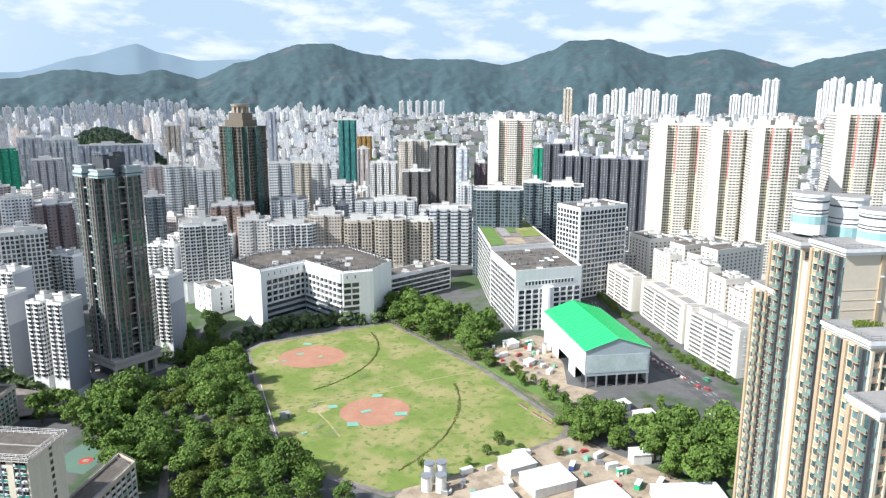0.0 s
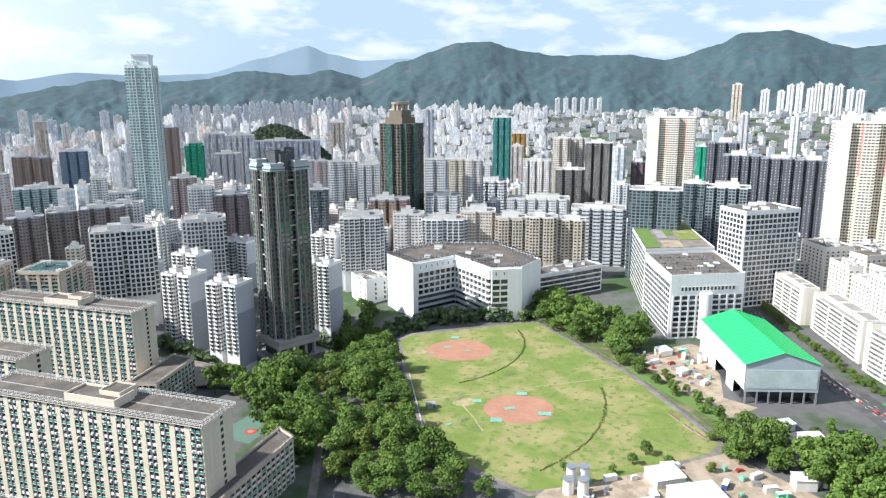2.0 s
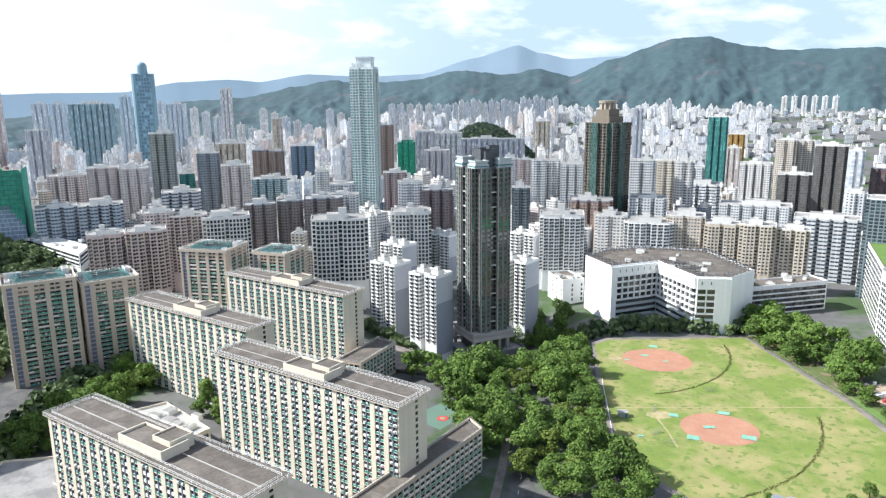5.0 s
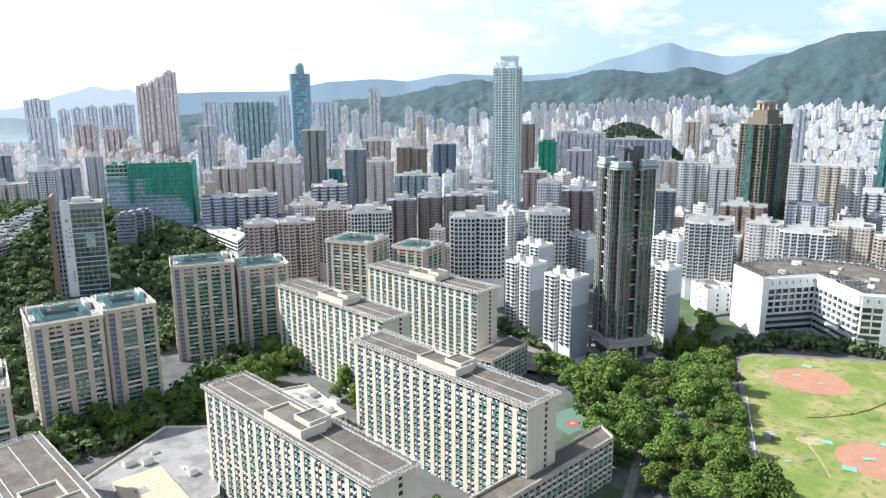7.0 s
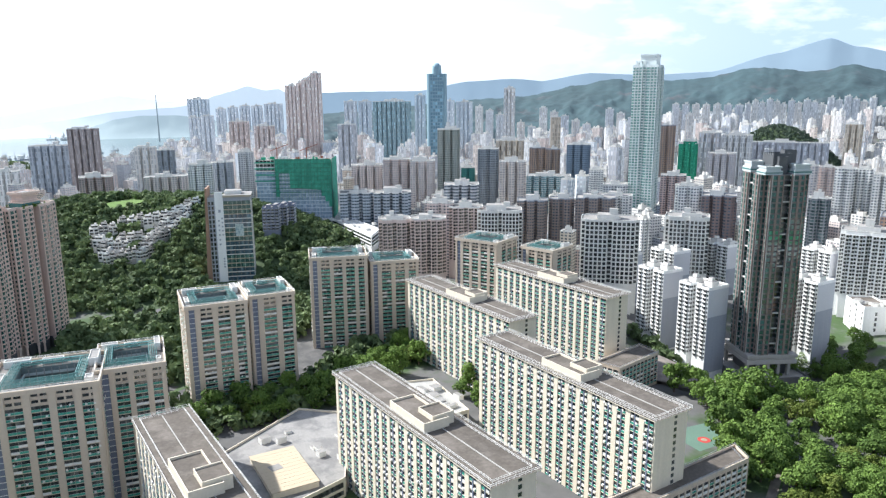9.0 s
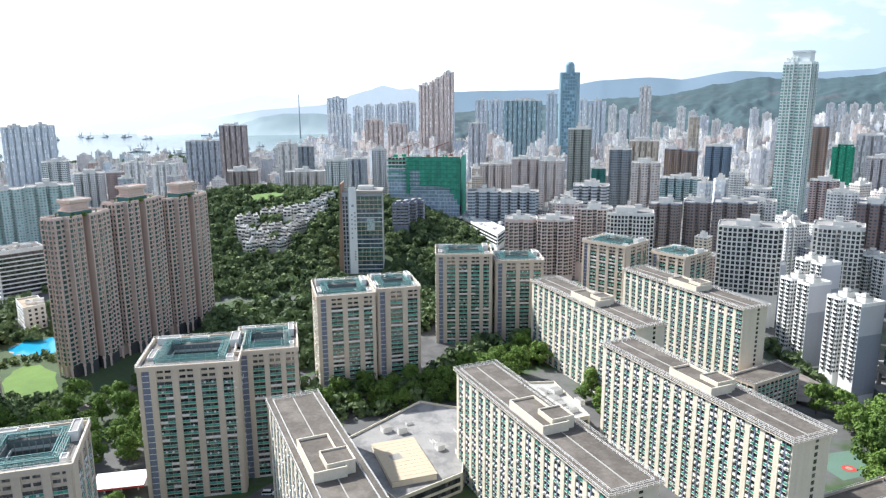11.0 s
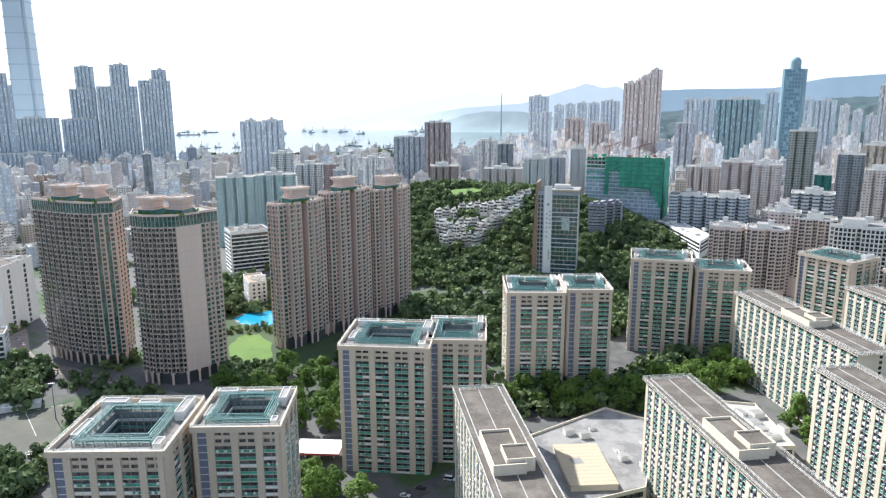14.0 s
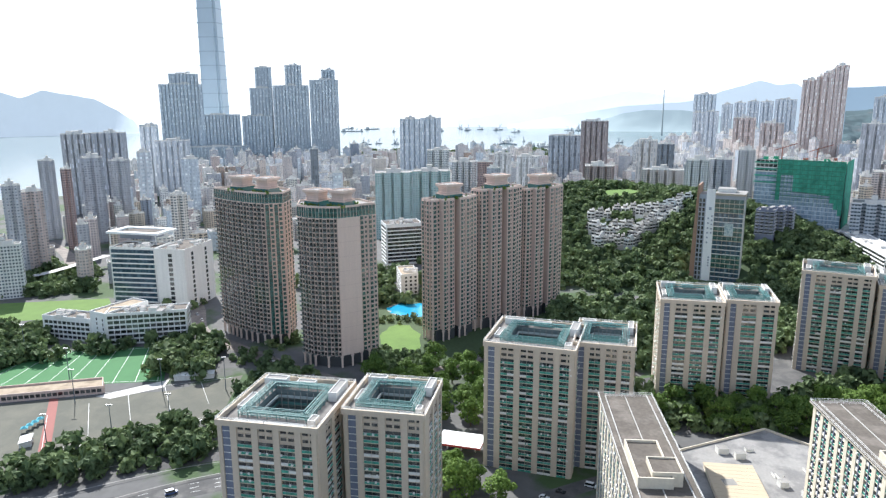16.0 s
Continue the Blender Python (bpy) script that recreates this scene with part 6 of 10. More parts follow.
def dome_tower(x, y, rz):
    base = ground_z(x, y)
    t = thing("office_tower", "blue glass office tower topped by a round dome", "office tower", pose(x, y, base, 0, 0, rz))
    blue = windowed("blue_curtain", [(0.24, 0.36, 0.42), (0.24, 0.36, 0.42)], glass=(0.13, 0.23, 0.29), bay=6.0, storey=9.0, wide=(0.1, 0.9), high=(0.15, 0.9))
    h = 228 - base
    b = Buf()
    for px in (-1, 1):
        b.tube(px * 16, 0, 0, h, 11, 11, 12, 0)
    b.prism(rect(34, 30), 0, h - 4, 0, 0)
    part("wall", b, [blue], t)
    b = Buf()
    b.tube(0, 0, h - 5, h + 16, 13, 12, 20, 0)
    for k in range(5):
        a, c = math.pi / 2 * k / 5, math.pi / 2 * (k + 1) / 5
        b.tube(0, 0, h + 16 + 12 * math.sin(a), h + 16 + 12 * math.sin(c), 12 * math.cos(a), max(0.3, 12 * math.cos(c)), 20, 0)
    part("dome", b, [blue], t, "ribbed blue glass dome")
    return t


dome_tower(-1512.8, 1222.6, 50.1)


def supertall(x, y, rz):
    base = ground_z(x, y)
    t = thing("skyscraper", "supertall tapering pale blue glass skyscraper", "skyscraper", pose(x, y, base, 0, 0, rz))
    sheen = material("silver_curtain", (0.50, 0.57, 0.62), rough=0.35, vary=0.06, grain=0.02, bump=0.0, spec=0.6)
    for k, (px, py) in enumerate(((0, -1), (1, 0), (0, 1), (-1, 0))):
        b = Buf()
        w0, w1, d0, d1, h = 28, 24, 38, 32, 560
        u, v = (-py, px), (px, py)
        a = [(u[0] * s * w0 + v[0] * d0, u[1] * s * w0 + v[1] * d0) for s in (-1, 1)]
        c = [(u[0] * s * w1 + v[0] * d1, u[1] * s * w1 + v[1] * d1) for s in (-1, 1)]
        b.quad((*a[0], 0), (*a[1], 0), (*c[1], h), (*c[0], h), 0, [(0, 0), (54, 0), (54, h), (0, h)])
        b.quad((*a[1], 0), (u[0] * w0 + v[0] * 26, u[1] * w0 + v[1] * 26, 0), (u[0] * w1 + v[0] * 22, u[1] * w1 + v[1] * 22, h), (*c[1], h), 0, [(0, 0), (10, 0), (10, h), (0, h)])
        b.quad((u[0] * -w0 + v[0] * 26, u[1] * -w0 + v[1] * 26, 0), (*a[0], 0), (*c[0], h), (u[0] * -w1 + v[0] * 22, u[1] * -w1 + v[1] * 22, h), 0, [(0, 0), (10, 0), (10, h), (0, h)])
        part("glass_face", b, [sheen], t)
    b = Buf()
    b.prism(rect(50, 50), 0, 555, 0, 0)
    part("core", b, [GREYWALL], t)
    for k in range(1, 12):
        b = Buf()
        f = k / 12
        b.ring(rect(2 * (38.2 - 6 * f), 2 * (38.2 - 6 * f)), 560 * f, 560 * f + 3.0, 1.0, 0)
        part("floor_band", b, [material("silver_band", (0.40, 0.46, 0.51)) if k == 1 else bpy.data.materials["silver_band"]], t)
    return t


supertall(-2545.2, -755.7, 83.2)


def college_tower(x, y, rz):
    base = ground_z(x, y) - 4
    t = thing("college_tower", "grey and white college tower with glass front and brown fin", "college building", pose(x, y, base, 0, 0, rz))
    h = 88 - base
    grey = material("steel_grey_panel", (0.34, 0.36, 0.40), vary=0.06)
    w, d = 36.0, 24.0
    b = Buf()
    b.prism(rect(w, d), 0, h - 3, 0, 1)
    part("wall", b, [grey, ROOFLIGHT], t)
    fl = int((h - 6) / 4)
    tan = material("tan_band", (0.40, 0.34, 0.26))
    mats = [grey, G_GREEN, OFFWHITE, tan]
    for k in range(0, fl, 3):
        n = min(3, fl - k)
        facade(t, (-w / 2 + 13, -d / 2), (w / 2, -d / 2), k * 4, n, 4.0, [("curtain", 3.6)], mats if k % 2 else [grey, G_BLUE, tan, OFFWHITE])
    facade(t, (w / 2, -d / 2), (w / 2, d / 2), 0, fl, 4.0, [("curtain", 3.2)], mats)
    facade(t, (-w / 2 + 0.5, -d / 2), (-w / 2 + 6, -d / 2), 0, fl, 4.0, [("slot", 2.0), ("pier", 1.0)], [grey, G_DARK, grey, grey])
    b = Buf()
    b.box(-w / 2 + 6, -d / 2 - 0.8, 0, -w / 2 + 13, -d / 2, h + 2, 0)
    part("sign_wall", b, [WHITE], t, "white wall carrying columns of characters")
    for k, (zz, x0) in enumerate([(h - 16, -w / 2 + 8.6)] + [(h - 24 - 4.2 * i, -w / 2 + 8.0) for i in range(6)] + [(h - 22 - 3.6 * i, -w / 2 + 10.8) for i in range(5)] + [(h - 58 - 2.4 * i, -w / 2 + 10.4) for i in range(4)]):
        b = Buf()
        s = 1.8 if k else 3.0
        b.box(x0, -d / 2 - 1.0, zz, x0 + s * 0.7, -d / 2 - 0.8, zz + s * 0.8, 0)
        part("sign_bar", b, [GREYWALL], t)
    b = Buf()
    b.box(w / 2 - 14, -d / 2 - 0.6, h * 0.52, w / 2 - 7, -d / 2 - 0.3, h * 0.52 + 11, 0)
    part("sign_panel", b, [material("pale_mosaic", (0.50, 0.56, 0.54), stain=(0.2, 0.3, 0.32), stain_scale=0.6)], t)
    b = Buf()
    b.quad((-w / 2 - 4.5, -d / 2 - 1, 0), (-w / 2, -d / 2 - 1, 0), (-w / 2, -d / 2 - 1, h + 5), (-w / 2 - 1.5, -d / 2 - 1, h + 5))
    b.quad((-w / 2 - 4.5, d / 2, 0), (-w / 2 - 4.5, -d / 2 - 1, 0), (-w / 2 - 1.5, -d / 2 - 1, h + 5), (-w / 2 - 1.5, d / 2, h + 5))
    b.quad((-w / 2, -d / 2 - 1, 0), (-w / 2, d / 2, 0), (-w / 2, d / 2, h + 5), (-w / 2, -d / 2 - 1, h + 5))
    b.quad((-w / 2 - 1.5, -d / 2 - 1, h + 5), (-w / 2, -d / 2 - 1, h + 5), (-w / 2, d / 2, h + 5), (-w / 2 - 1.5, d / 2, h + 5))
    part("fin_wall", b, [material("brown_fin", (0.30, 0.19, 0.13), vary=0.06)], t, "brown raked fin wall")
    b = Buf()
    b.box(-w / 2 + 13, -d / 2 - 1.2, h - 3, w / 2 + 1, d / 2, h - 1.2, 0, 1, under=True)
    b.box(-4, -6, h - 1.2, 10, 6, h + 2, 2, 1)
    part("roof_house", b, [tan, ROOFLIGHT, OFFWHITE], t)
    return t


college_tower(-603.1, 250.4, 62.4)


def netted_building(x, y, rz):
    base = ground_z(x, y)
    t = thing("building_site", "large building under construction wrapped in green netting", "building", pose(x, y, base, 0, 0, rz))
    net = material("green_netting", (0.075, 0.36, 0.25), rough=0.85, vary=0.35, grain=0.25, bump=0.3, streak=0.2)
    # blue panes and panels are paled to stand in for haze before the building
    blue = glazing("pale_blue_window", (0.24, 0.33, 0.42), (0.50, 0.60, 0.68))
    h = 101 - base
    w, d = 84.0, 46.0
    b = Buf()
    b.prism(rect(w, d), 0, h - 2, 0, 1)
    part("wall", b, [CONCRETE, ROOFLIGHT], t)
    mats = [OFFWHITE, blue, OFFWHITE, material("pale_blue_panel", (0.58, 0.65, 0.73))]
    fl = int(h / 4.2)
    facade(t, (-w / 2, -d / 2), (w / 2, -d / 2), 0, fl - 3, 4.2, [("curtain", 3.6)], mats)
    facade(t, (-w / 2, -d / 2), (w / 2, -d / 2), (fl - 3) * 4.2, 3, 4.2, [("deck", 4.2)], [OFFWHITE, G_DARK, OFFWHITE, OFFWHITE])
    facade(t, (-w / 2, d / 2), (-w / 2, -d / 2), 0, fl, 4.2, [("curtain", 3.6)], mats)
    n = 16
    x0 = -w / 2 + 22
    step = (w / 2 + 1 - x0) / n
    for k in range(n):
        xa, xb = x0 + k * step, x0 + (k + 1) * step
        za = h * (0.80 if k in (1, 2, 3) else 0.45 if k == 0 else 0.60 - 0.004 * k)
        if k > n - 4:
            za = h * (0.3 + (n - 1 - k) * 0.08)
        b = Buf()
        rows = 7
        for i in range(rows):
            z0, z1 = za + (h + 1 - za) * i / rows, za + (h + 1 - za) * (i + 1) / rows
            ya, yb = -d / 2 - 1.4 - 0.5 * ((i + k) % 2), -d / 2 - 1.4 - 0.5 * ((i + k + 1) % 2)
            b.quad((xa, ya, z0), (xb, yb, z0), (xb, ya, z1), (xa, yb, z1))
        part("net_sheet", b, [net], t, "green scaffold net")
    b = Buf()
    b.quad((w / 2 + 1.6, -d / 2 - 2, 2), (w / 2 + 1.6, d / 2, 2), (w / 2 + 1.6, d / 2, h + 1), (w / 2 + 1.6, -d / 2 - 2, h + 1))
    part("net_sheet", b, [net], t, "green scaffold net")
    bamboo = material("bamboo", (0.06, 0.22, 0.15), vary=0.2)
    for k in range(18):
        xa = x0 + (w / 2 - x0) * k / 17
        b = Buf()
        b.beam((xa, -d / 2 - 2.3, h * 0.4), (xa, -d / 2 - 2.3, h + 2.0 + (k * 7 % 5) * 0.5), 0.14)
        part("scaffold_pole", b, [bamboo], t)
    for k in range(9):
        b = Buf()
        b.beam((x0 - 4, -d / 2 - 2.3, h * (0.52 + 0.06 * k)), (w / 2, -d / 2 - 2.3, h * (0.52 + 0.06 * k)), 0.28)
        part("scaffold_lift", b, [bamboo], t)
    for k in range(4):
        b = Buf()
        b.box(-w / 2 - 1.2, -d / 2 - 1.6, h * (0.68 + 0.09 * k), x0 - 1, -d / 2 - 0.6, h * (0.68 + 0.09 * k) + 1.3, 0, under=True)
        part("net_band", b, [net], t, "strip of green net along a floor edge")
    rng = random.Random(5)
    paints = [material("green_hoarding", (0.05, 0.36, 0.2)), material("rust_red_steel", (0.35, 0.14, 0.09)), OFFWHITE]
    for k in range(26):
        px, py = rng.uniform(-w / 2, w / 2 - 5), rng.uniform(-d / 2, d / 2 - 3)
        b = Buf()
        b.box(px, py, h - 2, px + rng.uniform(1, 5), py + rng.uniform(1, 3), h - 2 + rng.uniform(0.8, 3.5), 0)
        part("roof_load", b, [paints[rng.randrange(3)]], t)
    for px in (-22, 12):
        b = Buf()
        b.beam((px, 0, h - 2), (px, 0, h + 12), 0.5)
        b.beam((px - 8, 0, h + 8), (px + 14, 0, h + 16), 0.4)
        part("crane", b, [paints[1]], t, "red derrick crane")
    return t


netted_building(-745.1, 392.3, 52.3)


def terrace_house_block(x, y, rz, w, d, h, base, label, mats, group=""):
    t = thing("apartment_block", label, "apartment block", pose(x, y, base, 0, 0, rz), group)
    b = Buf()
    pts = rect(w, d)
    b.prism(pts, -8, h, 0, 1)
    b.ring(pts, h, h + 1, 0.3, 0)
    b.box(-w * 0.3, -d * 0.2, h, -w * 0.05, d * 0.2, h + 2.6, 0, 1)
    b.box(w * 0.1, -d * 0.1, h, w * 0.3, d * 0.3, h + 2.6, 0, 1)
    part("wall", b, [mats[0], ROOFLIGHT], t)
    fl = max(1, int(h / 3.1))
    for p, q in edges(pts):
        facade(t, p, q, 0, fl, 3.1, [("plain", 4.2)], mats, blind=True)
    return t


VILLA = []
VILLAGREY = material("weathered_villa_render", (0.38, 0.37, 0.345), streak=0.25, vary=0.12)
VM = [OFFWHITE, G_DARK, WHITE, OFFWHITE]
rng = random.Random(3)


VILLAROOF = material("white_roof_screed", (0.62, 0.61, 0.58), rough=0.9, vary=0.16, stain=(0.42, 0.41, 0.38), stain_scale=0.3)


def villa(x, y, rz, w):
    """A terraced house: ground storeys, a set-back upper storey, a stair head and roof parapets."""
    t = thing("villa", "small white stepped villa with roof terraces on the wooded hill", "house", pose(x, y, ground_z(x, y), 0, 0, rz), "white villas on the hill")
    d, h = rng.uniform(9, 12), rng.choice((6.0, 7.5, 9.0))
    wall = rng.choice((OFFWHITE, PALEBAND, VILLAGREY, VILLAGREY))
    b = Buf()
    b.prism(rect(w, d), -9, h, 0, 1)
    b.ring(rect(w, d), h, h + 0.9, 0.3, 0)
    part("wall", b, [wall, VILLAROOF], t)
    b = Buf()
    pts = rect(w * rng.uniform(0.5, 0.8), d * 0.5, rng.uniform(-0.1, 0.1) * w, d * 0.15)
    b.prism(pts, h, h + 2.7, 0, 1)
    b.ring(pts, h + 2.7, h + 3.3, 0.25, 0)
    b.box(w * 0.1, d * 0.1, h + 2.7, w * 0.32, d * 0.32, h + 4.6, 0, 1)
    part("upper_storey", b, [wall, VILLAROOF], t)
    for p, q in edges(rect(w, d))[:2]:
        facade(t, p, q, h - 6.0, 2, 3.0, [("gap", 0.5), ("slot", 2.6), ("gap", 0.4)], VM, blind=True)
    facade(t, pts[0], pts[1], h, 1, 2.7, [("slot", 2.6)], VM)


# ranks of terraced villas: bearing and range of both ends, houses, turn
for a0, r0, a1, r1, n, turn in ((77.2, 754, 74.0, 756, 6, 76), (77.1, 738, 76.5, 712, 4, 40), (76.6, 702, 74.6, 698, 5, 76), (75.3, 732, 74.2, 724, 3, 60), (76.1, 722, 75.2, 716, 3, 76),
                                (74.2, 696, 70.9, 742, 9, 30), (73.9, 712, 70.6, 757, 9, 30), (73.5, 748, 70.0, 770, 7, 62)):
    ends = [(-math.sin(radians(a)) * r, math.cos(radians(a)) * r) for a, r in ((a0, r0), (a1, r1))]
    wide = math.dist(*ends) / (n - 1) * 0.96
    for k in range(n):
        f = k / (n - 1)
        x, y = ends[0][0] + (ends[1][0] - ends[0][0]) * f + rng.uniform(-1, 1), ends[0][1] + (ends[1][1] - ends[0][1]) * f + rng.uniform(-1, 1)
        VILLA.append((x, y))
        villa(x, y, turn + rng.uniform(-6, 6), wide)
for k in range(3):
    terrace_house_block(-652.2 + 9 - k * 9, 321.8 - 13 + k * 13, 56, 16, 18, 22, 42 - k * 1, "dark terrace block with white roof edges", [BLUEGREY, G_DARK, OFFWHITE, BLUEGREY], "dark hillside terraces")


# ---- low buildings of the estate ----
def low_block(label, pts, floors, fh, name="low_block"):
    """Estate annexe: green panels, open railing round a dark roof."""
    t = deck_building(label, pts, floors, fh, [BEIGE, G_DARK, OFFWHITE, GREENPANEL], [("pier", 0.6), ("flat", 3.0)], name=name, category="building", clutter=False, top_band=0.4)
    cx, cy = sum(p[0] for p in pts) / len(pts), sum(p[1] for p in pts) / len(pts)
    b = Buf()
    loc = [(p[0] - cx, p[1] - cy) for p in pts]
    railing(b, loc, floors * fh + 0.5, 1.6, 3.0, 0.06)
    railing(b, [(x * 0.86, y * 0.94) for x, y in loc], floors * fh + 0.5, 1.2, 3.0, 0.05)
    part("railing", b, [STEEL], t, "white steel roof railing")
    return t


low_block("low estate annexe with green panels and a dark railed roof", [(-150, 183), (-139.5, 178), (-129.3, 271), (-139.4, 278)], 7, 2.8)
deck_building("long low white hillside building with a sheet roof", [(-716.5, 413.1), (-581.1, 384.5), (-605.8, 412), (-730.6, 435)], 3, 3.4, [WHITE, G_DARK, WHITE, WHITE], [("band", 4.0)], roof=VILLAROOF, name="school_building", base=22.0, top_band=1.5)
low_block("low estate annexe with green panels and a grey roof", [(-246.2, 315.9), (-230.1, 318.2), (-231.4, 357.6), (-246.7, 359.5)], 6, 2.8)
deck_building("low shopping podium with a pale stained roof", [(-294.3, 100.9), (-238.9, 109.9), (-243.4, 144.1), (-297.8, 179.8), (-319.4, 162.3)], 2, 3.6, [CREAM, G_DARK, WHITE, WHITE], [("band", 4.0)], roof=material("pale_roof_paint", (0.27, 0.26, 0.245), vary=0.15, stain=(0.18, 0.175, 0.17), stain_scale=0.1), name="shopping_podium", top_band=0.6)
t = thing("market_hall", "low market hall with a cream ribbed roof", "building", pose(-265, 125.7, 7.8, 0, 0, -9.8))
b = Buf()
b.prism(rect(36, 20), 0, 2.4, 0, 0)
part("wall", b, [CREAM], t)
for k in range(12):
    b = Buf()
    b.box(-18 + k * 3 + 0.05, -10.4, 2.4, -18 + k * 3 + 2.95, 10.4, 2.75, 0)
    part("roof_panel", b, [material("cream_sheet", (0.46, 0.38, 0.27), vary=0.05) if k == 0 else bpy.data.materials["cream_sheet"]], t)
deck_building("low cream link block between two slabs", [(-306.3, 220.4), (-256.1, 212.9), (-254.3, 225.2), (-298.5, 236.8)], 3, 3.4, [CREAM, G_DARK, WHITE, WHITE], [("band", 4.0)], roof=material("bleached_roof", (0.36, 0.35, 0.32), vary=0.12), name="link_block", top_band=1.0)
t = thing("petrol_station", "petrol station canopy with white top and red edge", "petrol station", pose(-317.3, 13, 0, 0, 0, 72.7))
b = Buf()
b.box(-11, -7, 5.0, 11, 7, 6.0, 1, 0, under=True)
part("canopy", b, [WHITE, RED], t, "white canopy with a red fascia")
for px in (-7, 0, 7):
    b = Buf()
    b.box(px - 0.3, -0.3, 0, px + 0.3, 0.3, 5, 0)
    part("column", b, [OFFWHITE], t)


# ---- ball field ----
def sheet(name, pts, z, mat, label, category, kind="structure"):
    """A flat surface on the ground, a few centimetres proud."""
    b = Buf()
    b.poly([(p[0], p[1], z) for p in pts])
    return tagged(new(name, b.mesh(name, [mat])), label, category, kind=kind)


def disc(cx, cy, r, n=28, squash=1.0, turn=0.0, wobble=0.03, seed=1):
    rng = random.Random(seed)
    out = []
    for k in range(n):
        a = 2 * math.pi * k / n
        q = r * (1 + rng.uniform(-wobble, wobble))
        x, y = math.cos(a) * q, math.sin(a) * q * squash
        c, s = math.cos(turn), math.sin(turn)
        out.append((cx + x * c - y * s, cy + x * s + y * c))
    return out


def widen(pts, f):
    cx, cy = sum(p[0] for p in pts) / len(pts), sum(p[1] for p in pts) / len(pts)
    out = []
    for x, y in pts:
        d = math.hypot(x - cx, y - cy)
        out.append((cx + (x - cx) * (d + f) / d, cy + (y - cy) * (d + f) / d))
    return out


def strip(name, pts, width, z, mat, label, category, kind="structure", drape=True):
    """A road or path of even width along a line of places."""
    b = Buf()
    left, right = [], []
    for k, p in enumerate(pts):
        a, c = pts[max(0, k - 1)], pts[min(len(pts) - 1, k + 1)]
        dx, dy = c[0] - a[0], c[1] - a[1]
        n = math.hypot(dx, dy)
        nx, ny = -dy / n * width / 2, dx / n * width / 2
        left.append((p[0] + nx, p[1] + ny))
        right.append((p[0] - nx, p[1] - ny))
    for k in range(len(pts) - 1):
        b.quad(*[(q[0], q[1], z + (ground_z(*q) if drape else 0)) for q in (right[k], right[k + 1], left[k + 1], left[k])])
    return tagged(new(name, b.mesh(name, [mat])), label, category, kind=kind)


def curve(pts, n=8):
    """A smooth line through the places given."""
    out = []
    for k in range(len(pts) - 1):
        p = [Vector((*pts[max(0, min(len(pts) - 1, k + i))], 0)) for i in (-1, 0, 1, 2)]
        for i in range(n):
            t = i / n
            q = 0.5 * ((2 * p[1]) + (p[2] - p[0]) * t + (2 * p[0] - 5 * p[1] + 4 * p[2] - p[3]) * t * t + (3 * p[1] - p[0] - 3 * p[2] + p[3]) * t ** 3)
            out.append((q.x, q.y))
    out.append(pts[-1])
    return out


FIELD = [(-133.3, 459.3), (-127.1, 473.3), (-43.4, 520.6), (22.6, 426.1), (63.2, 345.1), (57.1, 334.3), (22.3, 308.3), (-1.9, 292.9), (-24.8, 282.5), (-52, 297.6), (-77.6, 319), (-105.4, 386.2)]
sheet("path", widen(FIELD, 4), 0.03, PAVING, "brownish paved path round the ball field", "path")
sheet("field", FIELD, 0.06, TURF, "worn green and tan grass ball field", "sports field")


def infield(cx, cy, r, seed):
    sheet("infield", disc(cx, cy, r, 40, 0.92, 0.3, 0.015, seed), 0.10, CLAY, "round orange-brown clay infield", "infield")


infield(-38.5, 365.3, 19.5, 3)
infield(-88.8, 449.2, 22.0, 4)
WORN = material("trodden_earth", (0.36, 0.29, 0.17), rough=0.95, vary=0.2, stain=(0.26, 0.25, 0.1), stain_scale=0.3)
sheet("worn_patch", disc(-69.1, 367.3, 7, 20, 0.7, 0.5, 0.15, 5), 0.09, WORN, "bare trodden earth behind the home base", "ground")
sheet("worn_patch", disc(-113, 440.3, 5, 20, 0.6, 0.5, 0.15, 6), 0.09, WORN, "bare trodden earth behind the home base", "ground")
strip("worn_line", [(-93.7, 365), (-55.6, 385.2), (22.3, 426.1)], 0.7, 0.08, WORN, "thin trodden line across the grass", "path")
strip("worn_line", [(-71.2, 365.3), (-61.9, 350.6), (-53.8, 335.1)], 1.0, 0.08, WORN, "thin trodden line across the grass", "path")
for x, y, w, d, a in ((-48.7, 348.7, 6, 5, 10), (-24, 361.4, 7, 5, 5), (-39.2, 385.4, 6, 4, 0), (-62.8, 370.3, 5, 4, 20), (-43.5, 364.5, 6, 3, 30), (-96.5, 473.5, 6, 4, 0), (-97.6, 453.5, 5, 3, 25), (-83, 449.1, 3, 2, 40), (-105.9, 440.5, 3, 2, 10), (-72.5, 338.4, 3, 2, 30)):
    b = Buf()
    rng = random.Random(int(x * 3))
    n = 4
    grid = [[(w * (i / n - 0.5) + rng.uniform(-0.25, 0.25), d * (j / n - 0.5) + rng.uniform(-0.25, 0.25), 0.05 + rng.uniform(0, 0.25)) for j in range(n + 1)] for i in range(n + 1)]
    for i in range(n):
        for j in range(n):
            b.quad(grid[i][j], grid[i + 1][j], grid[i + 1][j + 1], grid[i][j + 1])
    solid("tarpaulin", b, [TARP], "crumpled pale green tarpaulin lying over a base", "tarpaulin", pose(x, y, 0.1, 0, 0, a), "tarpaulins on the infields")


WEED = material("tall_grass", (0.115, 0.125, 0.04), rough=0.95, vary=0.3)


